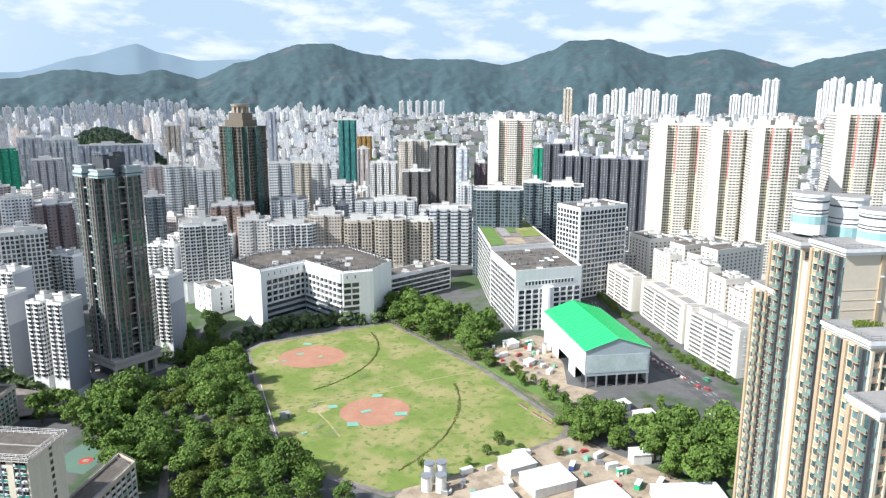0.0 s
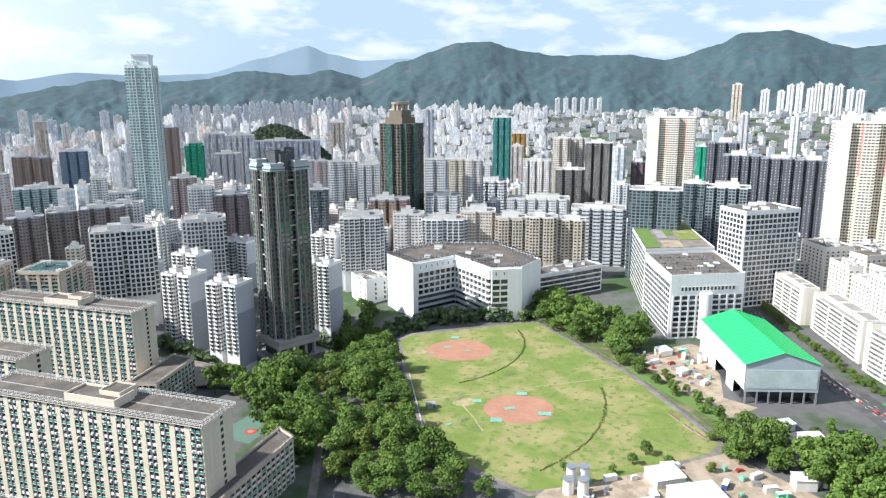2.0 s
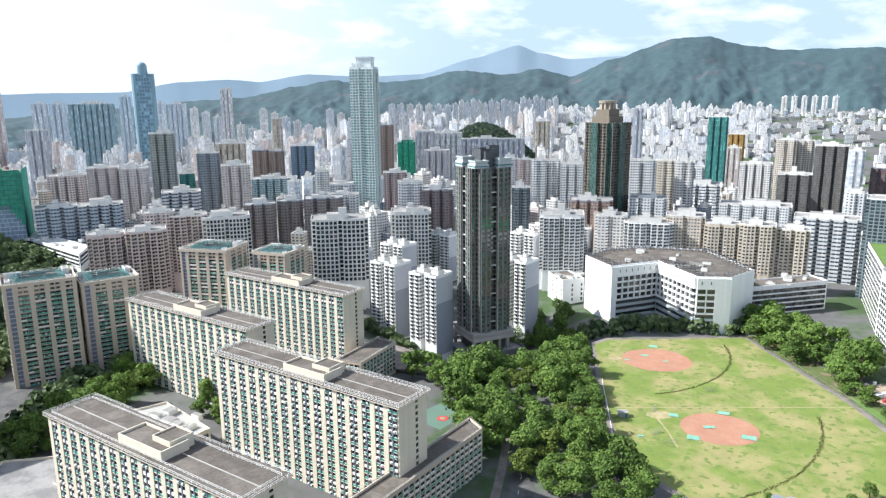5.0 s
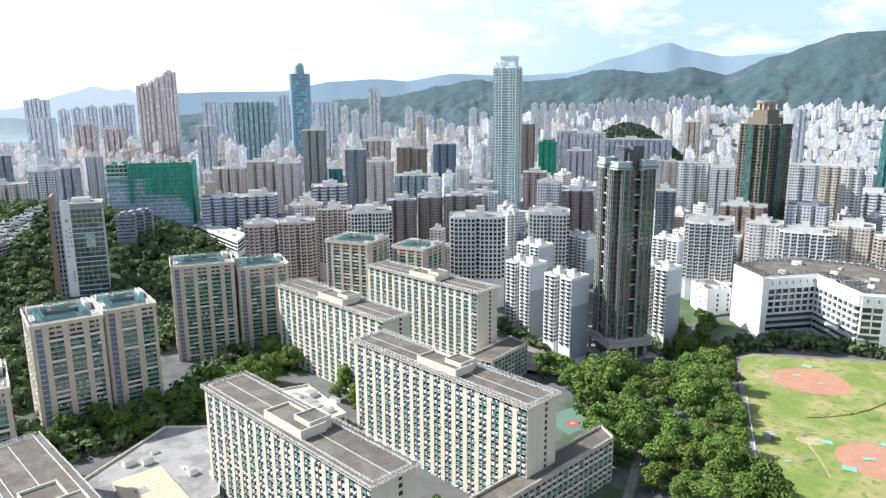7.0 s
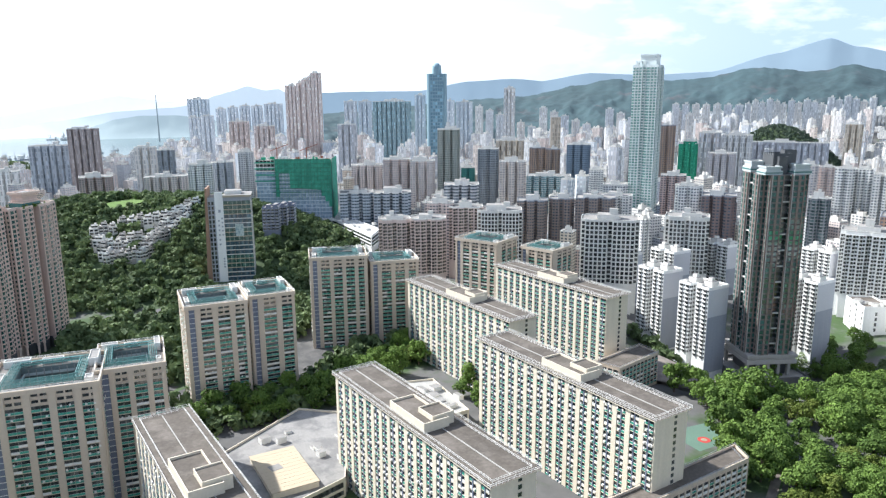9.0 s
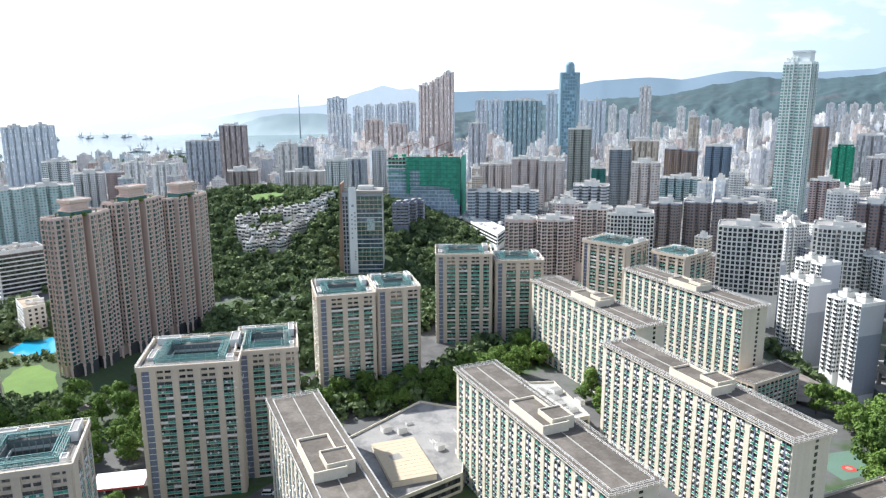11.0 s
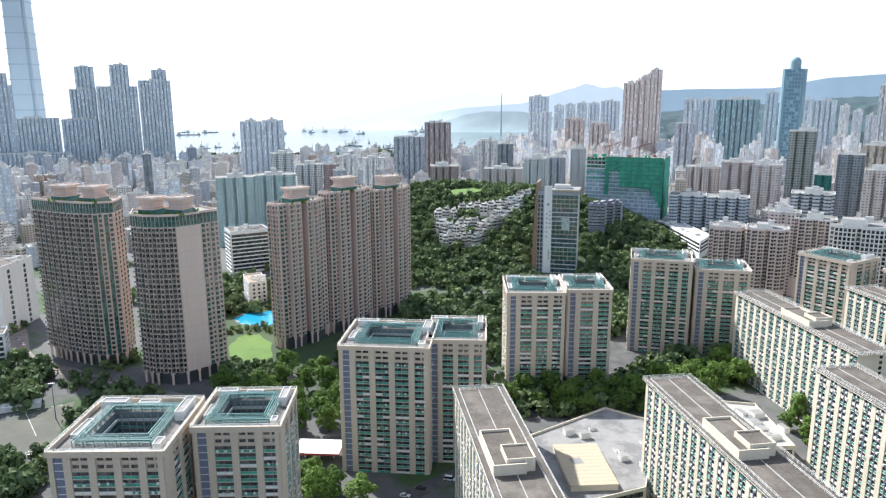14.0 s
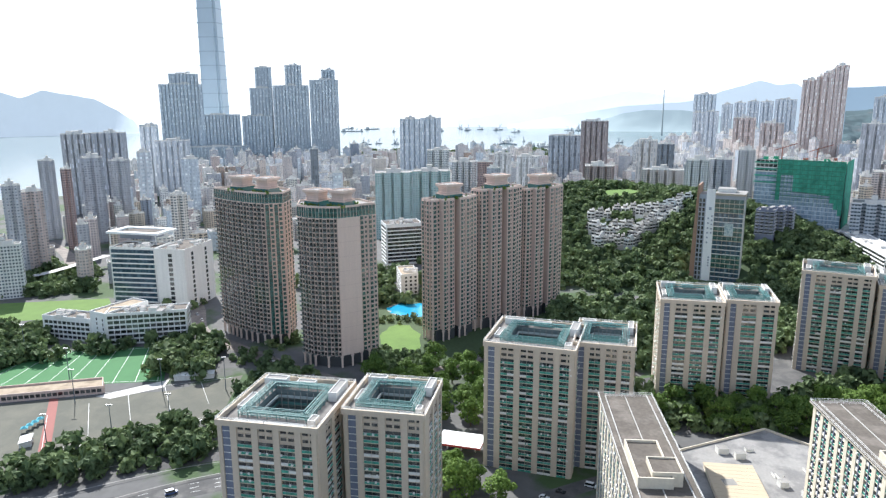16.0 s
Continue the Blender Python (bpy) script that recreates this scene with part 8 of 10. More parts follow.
site_shed(33.9, 303.6, 26.8, 15, 12, 4)
site_shed(46, 288.2, 23.7, 22, 15, 4.5)
site_shed(67.5, 274.9, 23.6, 20, 14, 4)
site_shed(104.9, 275.1, 3.6, 30, 16, 4)
site_shed(93.1, 310.4, 8.6, 10, 7, 5)
site_shed(22.1, 270.5, 23.8, 18, 16, 4)
site_shed(122.6, 321.1, 63.6, 26, 6, 4)
site_shed(96.4, 367, 28.7, 14, 6, 4)
site_shed(90, 358.5, 18.7, 8, 5, 3)
site_shed(107.7, 354.5, 18.7, 12, 8, 4)
site_shed(45.9, 468, 33.9, 10, 8, 4, "green-walled site shed with a white sheet roof")
site_shed(54.8, 435.1, 48.9, 8, 5, 3)
for x, y, h, r in ((-6.8, 292, 9, 2.4), (-1.4, 293, 9, 2.4), (-7.9, 284.7, 7, 2.4), (-1.5, 283.7, 8, 2.4), (73.2, 464.3, 8, 1.8), (77.6, 472.9, 9, 1.8), (67.8, 457.7, 7, 1.6)):
    t = thing("silo", "pale grey steel silo with an open rusty top", "silo", pose(x, y, 0.03), "silos in the works yard")
    b = Buf()
    b.tube(0, 0, 0, h, r, r, 18, 0, 1)
    part("drum", b, [OFFWHITE, material("rust", (0.22, 0.11, 0.06), vary=0.3)], t)
    b = Buf()
    b.tube(0, 0, h - 0.5, h + 0.35, r + 0.12, r + 0.12, 18, 0, 0)
    part("rim", b, [STEEL], t)
rng = random.Random(8)
for k in range(96):
    if k % 2:
        x, y = rng.uniform(28, 71), rng.uniform(415, 483)
        if not inside(x, y, [(22.8, 458), (65.3, 494.1), (82, 483.7), (72.1, 408.9), (39.1, 433.8)]):
            continue
    else:
        x, y = rng.uniform(-4, 114), rng.uniform(257, 322)
        if y > 301 + 0.3 * x:
            continue
    b = Buf()
    w, d, h = rng.uniform(0.8, 4), rng.uniform(0.8, 2.2), rng.uniform(0.5, 2.4)
    b.box(-w / 2, -d / 2, 0, w / 2, d / 2, h, 0)
    b.box(-w / 3, -d / 2 - 0.1, h, w / 3, d / 3, h + 0.3, 0)
    m = rng.choice((RED, OFFWHITE, STEEL, BLUEGREY, SOIL, TARP, CONCRETE, OFFWHITE))
    solid("site_crate", b, [m], "stack of building materials on the works ground", "building material", pose(x, y, 0.04, 0, 0, rng.uniform(0, 180)), "stacks in the works yard")
for x, y, a, c in ((78.4, 304, 20, "white"), (82.5, 299.9, 20, "green"), (59.8, 303.9, 70, "blue"), (113.8, 300.1, 15, "white"), (117.8, 293.9, 15, "red"), (10.1, 299.3, 30, "white"), (28.5, 289.1, 110, "silver"), (86.4, 287.5, 60, "green"), (96.9, 289.6, 60, "white"), (39.4, 450.8, 40, "white"), (58.6, 474.7, 30, "green"), (66.1, 421.5, 60, "white"), (35.1, 446.5, 50, "silver"), (118.8, 335.7, 70, "white"), (114.8, 346.2, 70, "red"), (74.5, 314.4, 40, "silver")):
    t = thing("container", f"{c} steel site container on the works ground", "container", pose(x, y, 0.06, 0, 0, a), "site containers")
    b = Buf()
    b.box(-3.0, -1.2, 0, 3.0, 1.2, 2.5, 0, under=True)
    part("body", b, [PAINT[c]], t)
    b = Buf()
    b.box(-3.05, -1.25, 2.5, 3.05, 1.25, 2.58, 0, under=True)
    part("roof", b, [SHEETWHITE], t)
    b = Buf()
    b.box(3.0, -1.1, 0.1, 3.06, 1.1, 2.4, 0, under=True)
    part("door", b, [STEEL], t)
t = thing("barrier", "row of red and white water barriers along the road", "barrier", pose(142.1, 431.3, 0.05, 0, 0, -73.3))
for k in range(16):
    b = Buf()
    b.box(-20 + k * 2.6, -0.3, 0, -20 + k * 2.6 + 2.3, 0.3, 1.0, 0)
    part("block", b, [RED if k % 2 else WHITE], t)


# ---- sports ground and school ----
sheet("pitch", [(-458.5, -270.7), (-470.4, -183.7), (-407.3, -164.4), (-397.6, -277.5)], 0.06, PITCH, "green artificial turf pitch with white lines", "sports pitch")
sheet("pitch", [(-372, -262), (-381.8, -219.4), (-392.7, -155.8), (-415.8, -118.7), (-357, -115.7), (-353, -129.4), (-321.6, -182.6), (-304.5, -189), (-295, -214), (-330, -275)], 0.04, SANDPITCH, "grey sand-dressed hockey pitch", "sports pitch")
sheet("path", [(-385.8, -195.6), (-382.4, -186), (-397.8, -161), (-409.8, -161.9)], 0.07, material("bleached_concrete", (0.55, 0.53, 0.49), vary=0.1), "bleached concrete apron between the pitches", "path")
sheet("lawn", [(-574, -382), (-590, -278), (-560, -262), (-533, -298), (-524, -350)], 0.06, LAWN, "bright green school lawn", "lawn")
sheet("running_strip", [(-383.5, -221), (-383, -215.6), (-320.6, -188), (-320.7, -194)], 0.07, material("red_track", (0.24, 0.075, 0.06), vary=0.1), "red rubber strip beside the pitch", "track")
b = Buf()
def chalk(p, q, w=0.14):
    d = math.dist(p, q)
    nx, ny = -(q[1] - p[1]) / d * w, (q[0] - p[0]) / d * w
    b.quad((p[0] - nx, p[1] - ny, 0.1), (q[0] - nx, q[1] - ny, 0.1), (q[0] + nx, q[1] + ny, 0.1), (p[0] + nx, p[1] + ny, 0.1))


for k in range(9):
    f = 0.03 + 0.94 * k / 8
    chalk((-398 - 9.4 * f, -277 + 112 * f), (-458.5 - 11.6 * f, -270 + 86 * f))
for f in (0.03, 0.97):
    chalk((-398 - 60 * f, -276 + 6 * f), (-407 - 62.5 * f, -166 - 18 * f))
for k in range(5):
    x0, y0 = -340 - k * 14, -205 + k * 16
    chalk((x0 + 22, y0 + 14), (x0 - 22, y0 - 6), 0.1)
chalk((-323, -184), (-356, -120), 0.1)
chalk((-384, -212), (-412, -124), 0.1)
solid("pitch_marking", b, [WHITELINE], "white pitch markings", "marking", kind="stuff")


def light_mast(x, y, h=20.0):
    t = thing("light_mast", "tall dark floodlight mast beside the pitch", "floodlight", pose(x, y, 0), "floodlight masts")
    b = Buf()
    b.tube(0, 0, 0, h, 0.3, 0.14, 8)
    part("pole", b, [material("mast_paint", (0.10, 0.13, 0.15)) if "mast_paint" not in bpy.data.materials else bpy.data.materials["mast_paint"]], t)
    for k in (-1.2, -0.4, 0.4, 1.2):
        b = Buf()
        b.box(-0.25, k - 0.3, h, 0.25, k + 0.3, h + 0.5, 0, under=True)
        part("lamp", b, [STEEL], t)
    b = Buf()
    b.box(-0.08, -1.6, h - 0.15, 0.08, 1.6, h, 0, under=True)
    part("crossbar", b, [STEEL], t)


for x, y in ((-376.8, -203.2), (-329.2, -161.1), (-342, -136.7), (-319.5, -188.4), (-391.2, -159.2), (-411.5, -223.5), (-393.5, -122.9), (-458, -276)):
    light_mast(x, y)
deck_building("low brown dugout building with flat roof", [(-378.1, -247), (-390.1, -192.9), (-403.7, -199), (-391, -254)], 1, 3.2, [PINK, G_DARK, OFFWHITE, OFFWHITE], [("deck", 3.0)], roof=SOIL, name="pavilion", top_band=0.4, clutter=False)
site_shed(-411, -147, 100, 24, 5, 3, "long white cabin beside the hockey pitch")
for k in range(4):
    t = thing("tent", "blue pop-up team tent on the red strip", "tent", pose(-342 - k * 3.6, -212 + k * 0.8, 0.1, 0, 0, 20), "team tents")
    b = Buf()
    for p, q in edges(rect(3.4, 3.4)):
        b.poly([(*p, 2.3), (*q, 2.3), (0, 0, 3.4)])
    part("canopy", b, [material("blue_canvas", (0.08, 0.35, 0.42)) if "blue_canvas" not in bpy.data.materials else bpy.data.materials["blue_canvas"]], t)
    for px, py in rect(3.2, 3.2):
        b = Buf()
        b.box(px - 0.04, py - 0.04, 0, px + 0.04, py + 0.04, 2.3)
        part("leg", b, [STEEL], t)
site_shed(-329, -204, 21.4, 9, 6, 2.6, "white domed equipment tent")
b = Buf()
railing(b, [(-318, -186), (-355, -116)], 0, 2.5, 3, 0.05, close=False)
solid("fence", b, [STEEL], "steel mesh fence above the hedge", "fence")
strip("flyover", curve([(-598.7, -404.2), (-632.4, -379.7), (-661.4, -361.4), (-728.5, -340.4)]), 9, 7.0, material("bleached_deck", (0.46, 0.45, 0.42), vary=0.1), "bleached concrete flyover beyond the school lawn", "road", drape=False)
strip("road", curve([(-943.1, -519), (-846.2, -447.5), (-752.9, -391.3), (-689.7, -374.1)]), 14, 0.06, PAVING, "pale sunlit road bending between the blocks", "road")
# parapets of the carriageway
for pts in ([(-210.1, -236.7), (-256.6, -169.8), (-289.5, -115.2), (-308.7, -63.9)], [(-219.4, -254.5), (-269.9, -179.8), (-298.9, -125.2), (-312, -83.9)], [(-234.7, -260.7), (-285.2, -188), (-312.4, -131.4)]):
    strip("parapet", curve(pts), 0.4, 1.0, CONCRETE, "concrete parapet of the carriageway", "parapet")
# garden between the pink towers
sheet("garden_ground", [(-599.1, -79.1), (-506.5, -69.4), (-433.7, -50.2), (-392.9, -13.5), (-423, 34.8), (-493.8, 63.7), (-606.6, 47)], 0.035, WOODFLOOR, "planted garden ground round the pool and lawn", "garden")
sheet("lawn", disc(-479, -23.1, 32, 24, 0.45, 0.1, 0.1, 3), 0.07, LAWN, "bright green garden lawn", "lawn")
sheet("pool", disc(-549.8, -20, 20, 28, 0.8, 0.3, 0.16, 5), 0.12, POOL, "blue freeform swimming pool", "pool")
sheet("pool_deck", disc(-549.8, -23.3, 17, 24, 0.8, 0.3, 0.06, 6), 0.08, material("pool_paving", (0.26, 0.25, 0.22), vary=0.1), "pale paving round the pool", "paving")
sheet("pool", [(-454.7, 259.4), (-439.9, 273), (-452.5, 294.4), (-468.3, 279.8)], 1.0, POOL, "turquoise roof-covered pool beside the tower", "pool")


# ---- the city beyond: towers whose storeys are too small to tell apart ----
def mats_of(*palette, **kw):
    return list(palette), kw


# pale, pinkish, greyp, bluegrey, hazeblue and hazy have distance haze put into their colours
PALETTE = {
    "white": mats_of((0.74, 0.74, 0.72), (0.66, 0.66, 0.65), (0.70, 0.67, 0.62)),
    "pale": mats_of((0.66, 0.68, 0.70), (0.70, 0.67, 0.63), (0.60, 0.63, 0.67), (0.72, 0.71, 0.68), glass=(0.24, 0.26, 0.29)),
    "beige": mats_of((0.58, 0.50, 0.40), (0.62, 0.55, 0.44)),
    "pinkish": mats_of((0.60, 0.50, 0.46), (0.62, 0.55, 0.51), (0.64, 0.57, 0.51), glass=(0.24, 0.24, 0.25)),
    "pinkw": mats_of((0.66, 0.57, 0.53), (0.70, 0.63, 0.59)),
    "salmon": mats_of((0.46, 0.33, 0.30), (0.52, 0.40, 0.37)),
    "maroon": mats_of((0.16, 0.10, 0.10), (0.22, 0.16, 0.15)),
    "peach": mats_of((0.70, 0.58, 0.53), (0.72, 0.60, 0.55), glass=(0.42, 0.36, 0.35)),
    "brown": mats_of((0.34, 0.22, 0.16), (0.38, 0.27, 0.20)),
    "umber": mats_of((0.36, 0.31, 0.30), (0.40, 0.34, 0.33), glass=(0.14, 0.14, 0.15)),
    "brownd": mats_of((0.26, 0.21, 0.19), bay=2.4),
    "dark": mats_of((0.085, 0.09, 0.105), glass=(0.25, 0.26, 0.27), bay=3.0, wide=(0.3, 0.6)),
    "darkgrey": mats_of((0.22, 0.25, 0.28), glass=(0.07, 0.09, 0.10)),
    "darkblue": mats_of((0.18, 0.24, 0.31), glass=(0.07, 0.10, 0.13)),
    "darkbeige": mats_of((0.12, 0.11, 0.10), (0.20, 0.17, 0.13), glass=(0.06, 0.07, 0.07)),
    "darkglass": mats_of((0.30, 0.32, 0.33), (0.20, 0.22, 0.24), glass=(0.025, 0.05, 0.055), wide=(0.08, 0.86), high=(0.2, 0.9)),
    "glass": mats_of((0.45, 0.50, 0.50), glass=(0.10, 0.20, 0.22), wide=(0.05, 0.92), high=(0.25, 0.9)),
    "tealglass": mats_of((0.30, 0.40, 0.43), glass=(0.12, 0.24, 0.27), wide=(0.04, 0.95), high=(0.2, 0.92)),
    "teal": mats_of((0.05, 0.22, 0.20), glass=(0.03, 0.12, 0.11)),
    "tealp": mats_of((0.50, 0.60, 0.60), glass=(0.16, 0.30, 0.30)),
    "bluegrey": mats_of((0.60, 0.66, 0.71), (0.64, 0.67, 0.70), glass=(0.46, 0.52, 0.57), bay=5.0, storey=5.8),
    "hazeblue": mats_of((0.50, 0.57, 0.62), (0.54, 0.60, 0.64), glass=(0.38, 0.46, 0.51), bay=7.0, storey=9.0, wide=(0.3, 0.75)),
    "greyp": mats_of((0.50, 0.51, 0.53), (0.56, 0.53, 0.52), (0.45, 0.47, 0.51), glass=(0.22, 0.24, 0.27)),
    "olive": mats_of((0.36, 0.37, 0.33), glass=(0.10, 0.13, 0.12)),
    "office": mats_of((0.70, 0.70, 0.68), (0.60, 0.61, 0.61), wide=(0.03, 0.97), high=(0.38, 0.8), storey=3.6),
    "officeblue": mats_of((0.42, 0.47, 0.52), wide=(0.08, 0.9), high=(0.35, 0.8), storey=3.5),
    "orange": mats_of((0.42, 0.24, 0.05), (0.42, 0.24, 0.05)),
    "greennet": mats_of((0.02, 0.30, 0.17), glass=(0.02, 0.22, 0.13)),
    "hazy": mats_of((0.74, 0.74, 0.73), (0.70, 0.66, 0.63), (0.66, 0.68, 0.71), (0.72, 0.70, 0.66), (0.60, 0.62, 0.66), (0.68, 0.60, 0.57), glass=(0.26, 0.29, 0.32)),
    "mixed": mats_of((0.70, 0.70, 0.68), (0.62, 0.58, 0.52), (0.52, 0.42, 0.38), (0.42, 0.43, 0.46), (0.60, 0.60, 0.60), (0.24, 0.22, 0.22), (0.50, 0.38, 0.30), (0.66, 0.64, 0.58), (0.30, 0.34, 0.40)),
}
STYLE = {name: windowed("facade", palette, **kw) for name, (palette, kw) in PALETTE.items()}
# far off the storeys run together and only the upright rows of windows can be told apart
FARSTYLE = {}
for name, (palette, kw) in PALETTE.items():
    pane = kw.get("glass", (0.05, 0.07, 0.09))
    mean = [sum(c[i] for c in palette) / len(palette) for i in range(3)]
    # panes are mixed more than halfway into the mean wall colour
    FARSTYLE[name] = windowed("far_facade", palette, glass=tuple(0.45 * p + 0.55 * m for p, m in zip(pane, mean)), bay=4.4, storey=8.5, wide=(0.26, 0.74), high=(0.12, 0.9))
WORDS = {"white": "white", "pale": "pale grey", "beige": "beige", "pinkish": "dusty pink", "pinkw": "pale pink", "salmon": "faded salmon", "maroon": "dark maroon", "brown": "brown", "peach": "slender peach-coloured", "brownd": "dark brown", "umber": "dull umber",
         "dark": "black and white", "darkgrey": "dark grey", "darkblue": "dark blue", "darkbeige": "dark brown and cream", "darkglass": "dark glass", "glass": "pale glass", "tealglass": "teal glass",
         "teal": "green glass", "tealp": "pale teal", "bluegrey": "blue-grey", "hazeblue": "hazy blue-grey", "greyp": "grey", "olive": "olive grey", "office": "white ribbon-windowed", "officeblue": "blue-grey office",
         "orange": "orange netted", "greennet": "green netted", "mixed": "weathered", "hazy": "pale"}
TAKEN = []


def city_plan(w, d, kind):
    if kind == "cross":
        return notched(w, d, min(2.6, d * 0.14), min(3.4, w * 0.16))
    if kind == "ribbed":
        n = max(2, round(w / 11))
        front, step = [], w / n
        for k in range(n):
            x = -w / 2 + k * step
            front += [(x, -d / 2), (x + step * 0.7, -d / 2), (x + step * 0.7, -d / 2 + d * 0.2), (x + step, -d / 2 + d * 0.2)]
        return front + [(w / 2, d / 2), (-w / 2, d / 2)]
    if kind == "chamfer":
        c = min(w, d) * 0.25
        return [(-w / 2 + c, -d / 2), (w / 2 - c, -d / 2), (w / 2, -d / 2 + c), (w / 2, d / 2 - c), (w / 2 - c, d / 2), (-w / 2 + c, d / 2), (-w / 2, d / 2 - c), (-w / 2, -d / 2 + c)]
    return rect(w, d)


def roof_house(b, w, d, h, rng):
    if h > 30:
        r = rect(w * rng.uniform(0.35, 0.55), d * rng.uniform(0.35, 0.5), w * rng.uniform(-0.1, 0.1), 0)
        b.prism(r, h, h + rng.uniform(3.0, 6.0), 2, 1)
        x = w * rng.uniform(-0.15, 0.1)
        b.box(x, -d * 0.1, h + 3.0, x + w * 0.15, d * 0.12, h + rng.uniform(6, 9), 2, 1)
    for k in range(3):
        x, y = rng.uniform(-0.24, 0.12) * w, rng.uniform(-0.27, 0.1) * d
        b.box(x, y, h, x + rng.uniform(1.5, 4), y + rng.uniform(1.5, 4), h + rng.uniform(1, 3), 2, 1)


# how the nearer facades are laid out: wall, glass, trim, accent and the rhythm of windows
NEARSTYLE = {
    "white": ([WHITE, G_DARK, OFFWHITE, WHITE], [("pier", 0.8), ("bay", 1.9), ("plain", 2.0)]),
    "beige": ([material("sand_render", (0.56, 0.49, 0.39), streak=0.12), G_DARK, OFFWHITE, WHITE], [("plain", 2.5), ("pier", 0.7)]),
    "pinkw": ([material("pale_pink_render", (0.62, 0.52, 0.48), streak=0.12), G_DARK, PINKLIGHT, WHITE], [("pier", 0.9), ("bay", 1.8), ("plain", 1.8)]),
    "office": ([OFFWHITE, G_DARK, WHITE, WHITE], [("pier", 1.0), ("slot", 2.2)]),
    "darkglass": ([GREYWALL, G_GREEN, OFFWHITE, DARKTILE], [("curtain", 2.6), ("fin", 0.6)]),
    "brown": ([BRONZE, G_DARK, OFFWHITE, BRONZE], [("bay", 2.6), ("pier", 0.8)]),
    "brownd": ([material("dark_brown_tile", (0.24, 0.185, 0.16)), G_DARK, PINK, PINK], [("pier", 1.0), ("plain", 1.8)]),
    "maroon": ([material("maroon_tile", (0.13, 0.075, 0.075)), G_DARK, GREYWALL, WHITE], [("band", 3.0)]),
}


def city_tower(x, y, rz, w, d, top, style, kind):
    rng = random.Random(int(x * 7 + y * 13))
    base = ground_z(x, y)
    w, d = max(w, 8), max(d, 10)
    h = max(top - base, 10)
    TAKEN.append((x, y, 0.5 * max(w, d)))
    t = thing("city_building", f"{WORDS[style]} multi-storey city building with a flat roof", "building", pose(x, y, base, 0, 0, rz), "city buildings")
    pts = city_plan(w, d, kind)
    near = style in NEARSTYLE and math.hypot(x, y) < 670
    b = Buf()
    b.tone = rng.random()
    b.prism(pts, -12, h, 0, 1)
    b.ring(pts, h, h + 1.1, 0.3, 2)
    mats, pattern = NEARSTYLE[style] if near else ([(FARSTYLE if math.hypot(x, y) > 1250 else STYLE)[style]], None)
    part("wall", b, [mats[0], ROOFLIGHT, OFFWHITE if style not in ("brown", "brownd", "dark", "maroon") else mats[0] if near else GREYWALL], t)
    if near:
        fh = 2.95 if style not in ("office", "maroon") else 3.6
        low = int(h * 0.3 / fh)
        for p, q in edges(pts):
            # fronts that face the plain's middle
            nx, ny = q[1] - p[1], p[0] - q[0]
            c, s = math.cos(radians(rz)), math.sin(radians(rz))
            if math.hypot(nx, ny) > 2.0 and (nx * c - ny * s) * x + (nx * s + ny * c) * y < 0:
                facade(t, p, q, low * fh, int(h / fh) - low, fh, pattern, mats)
    b = Buf()
    roof_house(b, w, d, h, rng)
    part("roof_house", b, [OFFWHITE, ROOFLIGHT, OFFWHITE], t)
    return t


city_tower(-180.5, 1324, 7.8, 32.6, 24.2, 128.6, 'teal', 'ribbed')
city_tower(-167.9, 1487, 6.4, 30.1, 22.2, 91.2, 'orange', 'ribbed')
city_tower(-60.7, 1124.6, 3.1, 26.3, 19.4, 103.3, 'beige', 'cross')
city_tower(-35.9, 1136.2, 1.8, 22.3, 16.4, 102.5, 'beige', 'cross')
city_tower(-2.9, 1059.4, 0.1, 37.9, 27.9, 101, 'darkbeige', 'ribbed')
city_tower(27.7, 1129.6, -1.4, 20.4, 16.0, 90.6, 'bluegrey', 'cross')
city_tower(-34.8, 856.5, 2.3, 33.6, 24.9, 83, 'darkbeige', 'ribbed')
city_tower(140.4, 891.7, -8.9, 35.6, 26.1, 113.7, 'dark', 'ribbed')
city_tower(151.5, 833.9, -10.3, 39.6, 29.1, 103.4, 'dark', 'ribbed')
city_tower(181.3, 803.1, -12.7, 32.4, 23.9, 103.3, 'dark', 'ribbed')
city_tower(214, 797, -15.1, 33.1, 24.3, 102.5, 'dark', 'ribbed')
city_tower(51.4, 683, -4.3, 47.4, 30.0, 83.7, 'darkglass', 'cross')
city_tower(92.4, 730, -7.2, 22.9, 17.0, 84.2, 'darkglass', 'cross')
city_tower(121.5, 722.5, -9.6, 39.1, 29.1, 82.1, 'darkglass', 'ribbed')
city_tower(-180.6, 783.1, 13, 27, 20.3, 98.8, 'white', 'ribbed')
city_tower(-164.6, 819, 11.4, 19, 16.0, 96.3, 'beige', 'cross')
city_tower(-142.7, 811.6, 10, 20.8, 16.0, 96.8, 'white', 'cross')
city_tower(-301.3, 782.7, 21, 18.5, 16.0, 95, 'white', 'cross')
city_tower(-288.9, 799.8, 19.8, 16.6, 16.0, 93.3, 'white', 'cross')
city_tower(-261.5, 788.3, 18.3, 27.7, 21.0, 91.2, 'white', 'ribbed')
city_tower(-345.9, 798.3, 23.4, 21.5, 16.3, 93.7, 'greyp', 'cross')
city_tower(-337.4, 826.6, 22.2, 15.8, 16.0, 90.8, 'pinkish', 'cross')
city_tower(-206.4, 594.7, 19.1, 38.4, 29.4, 66.8, 'white', 'cross')
city_tower(-180, 658, 15.3, 30.3, 23.1, 58.1, 'white', 'cross')
city_tower(-142.8, 651.1, 12.4, 42.8, 30.0, 56, 'white', 'cross')
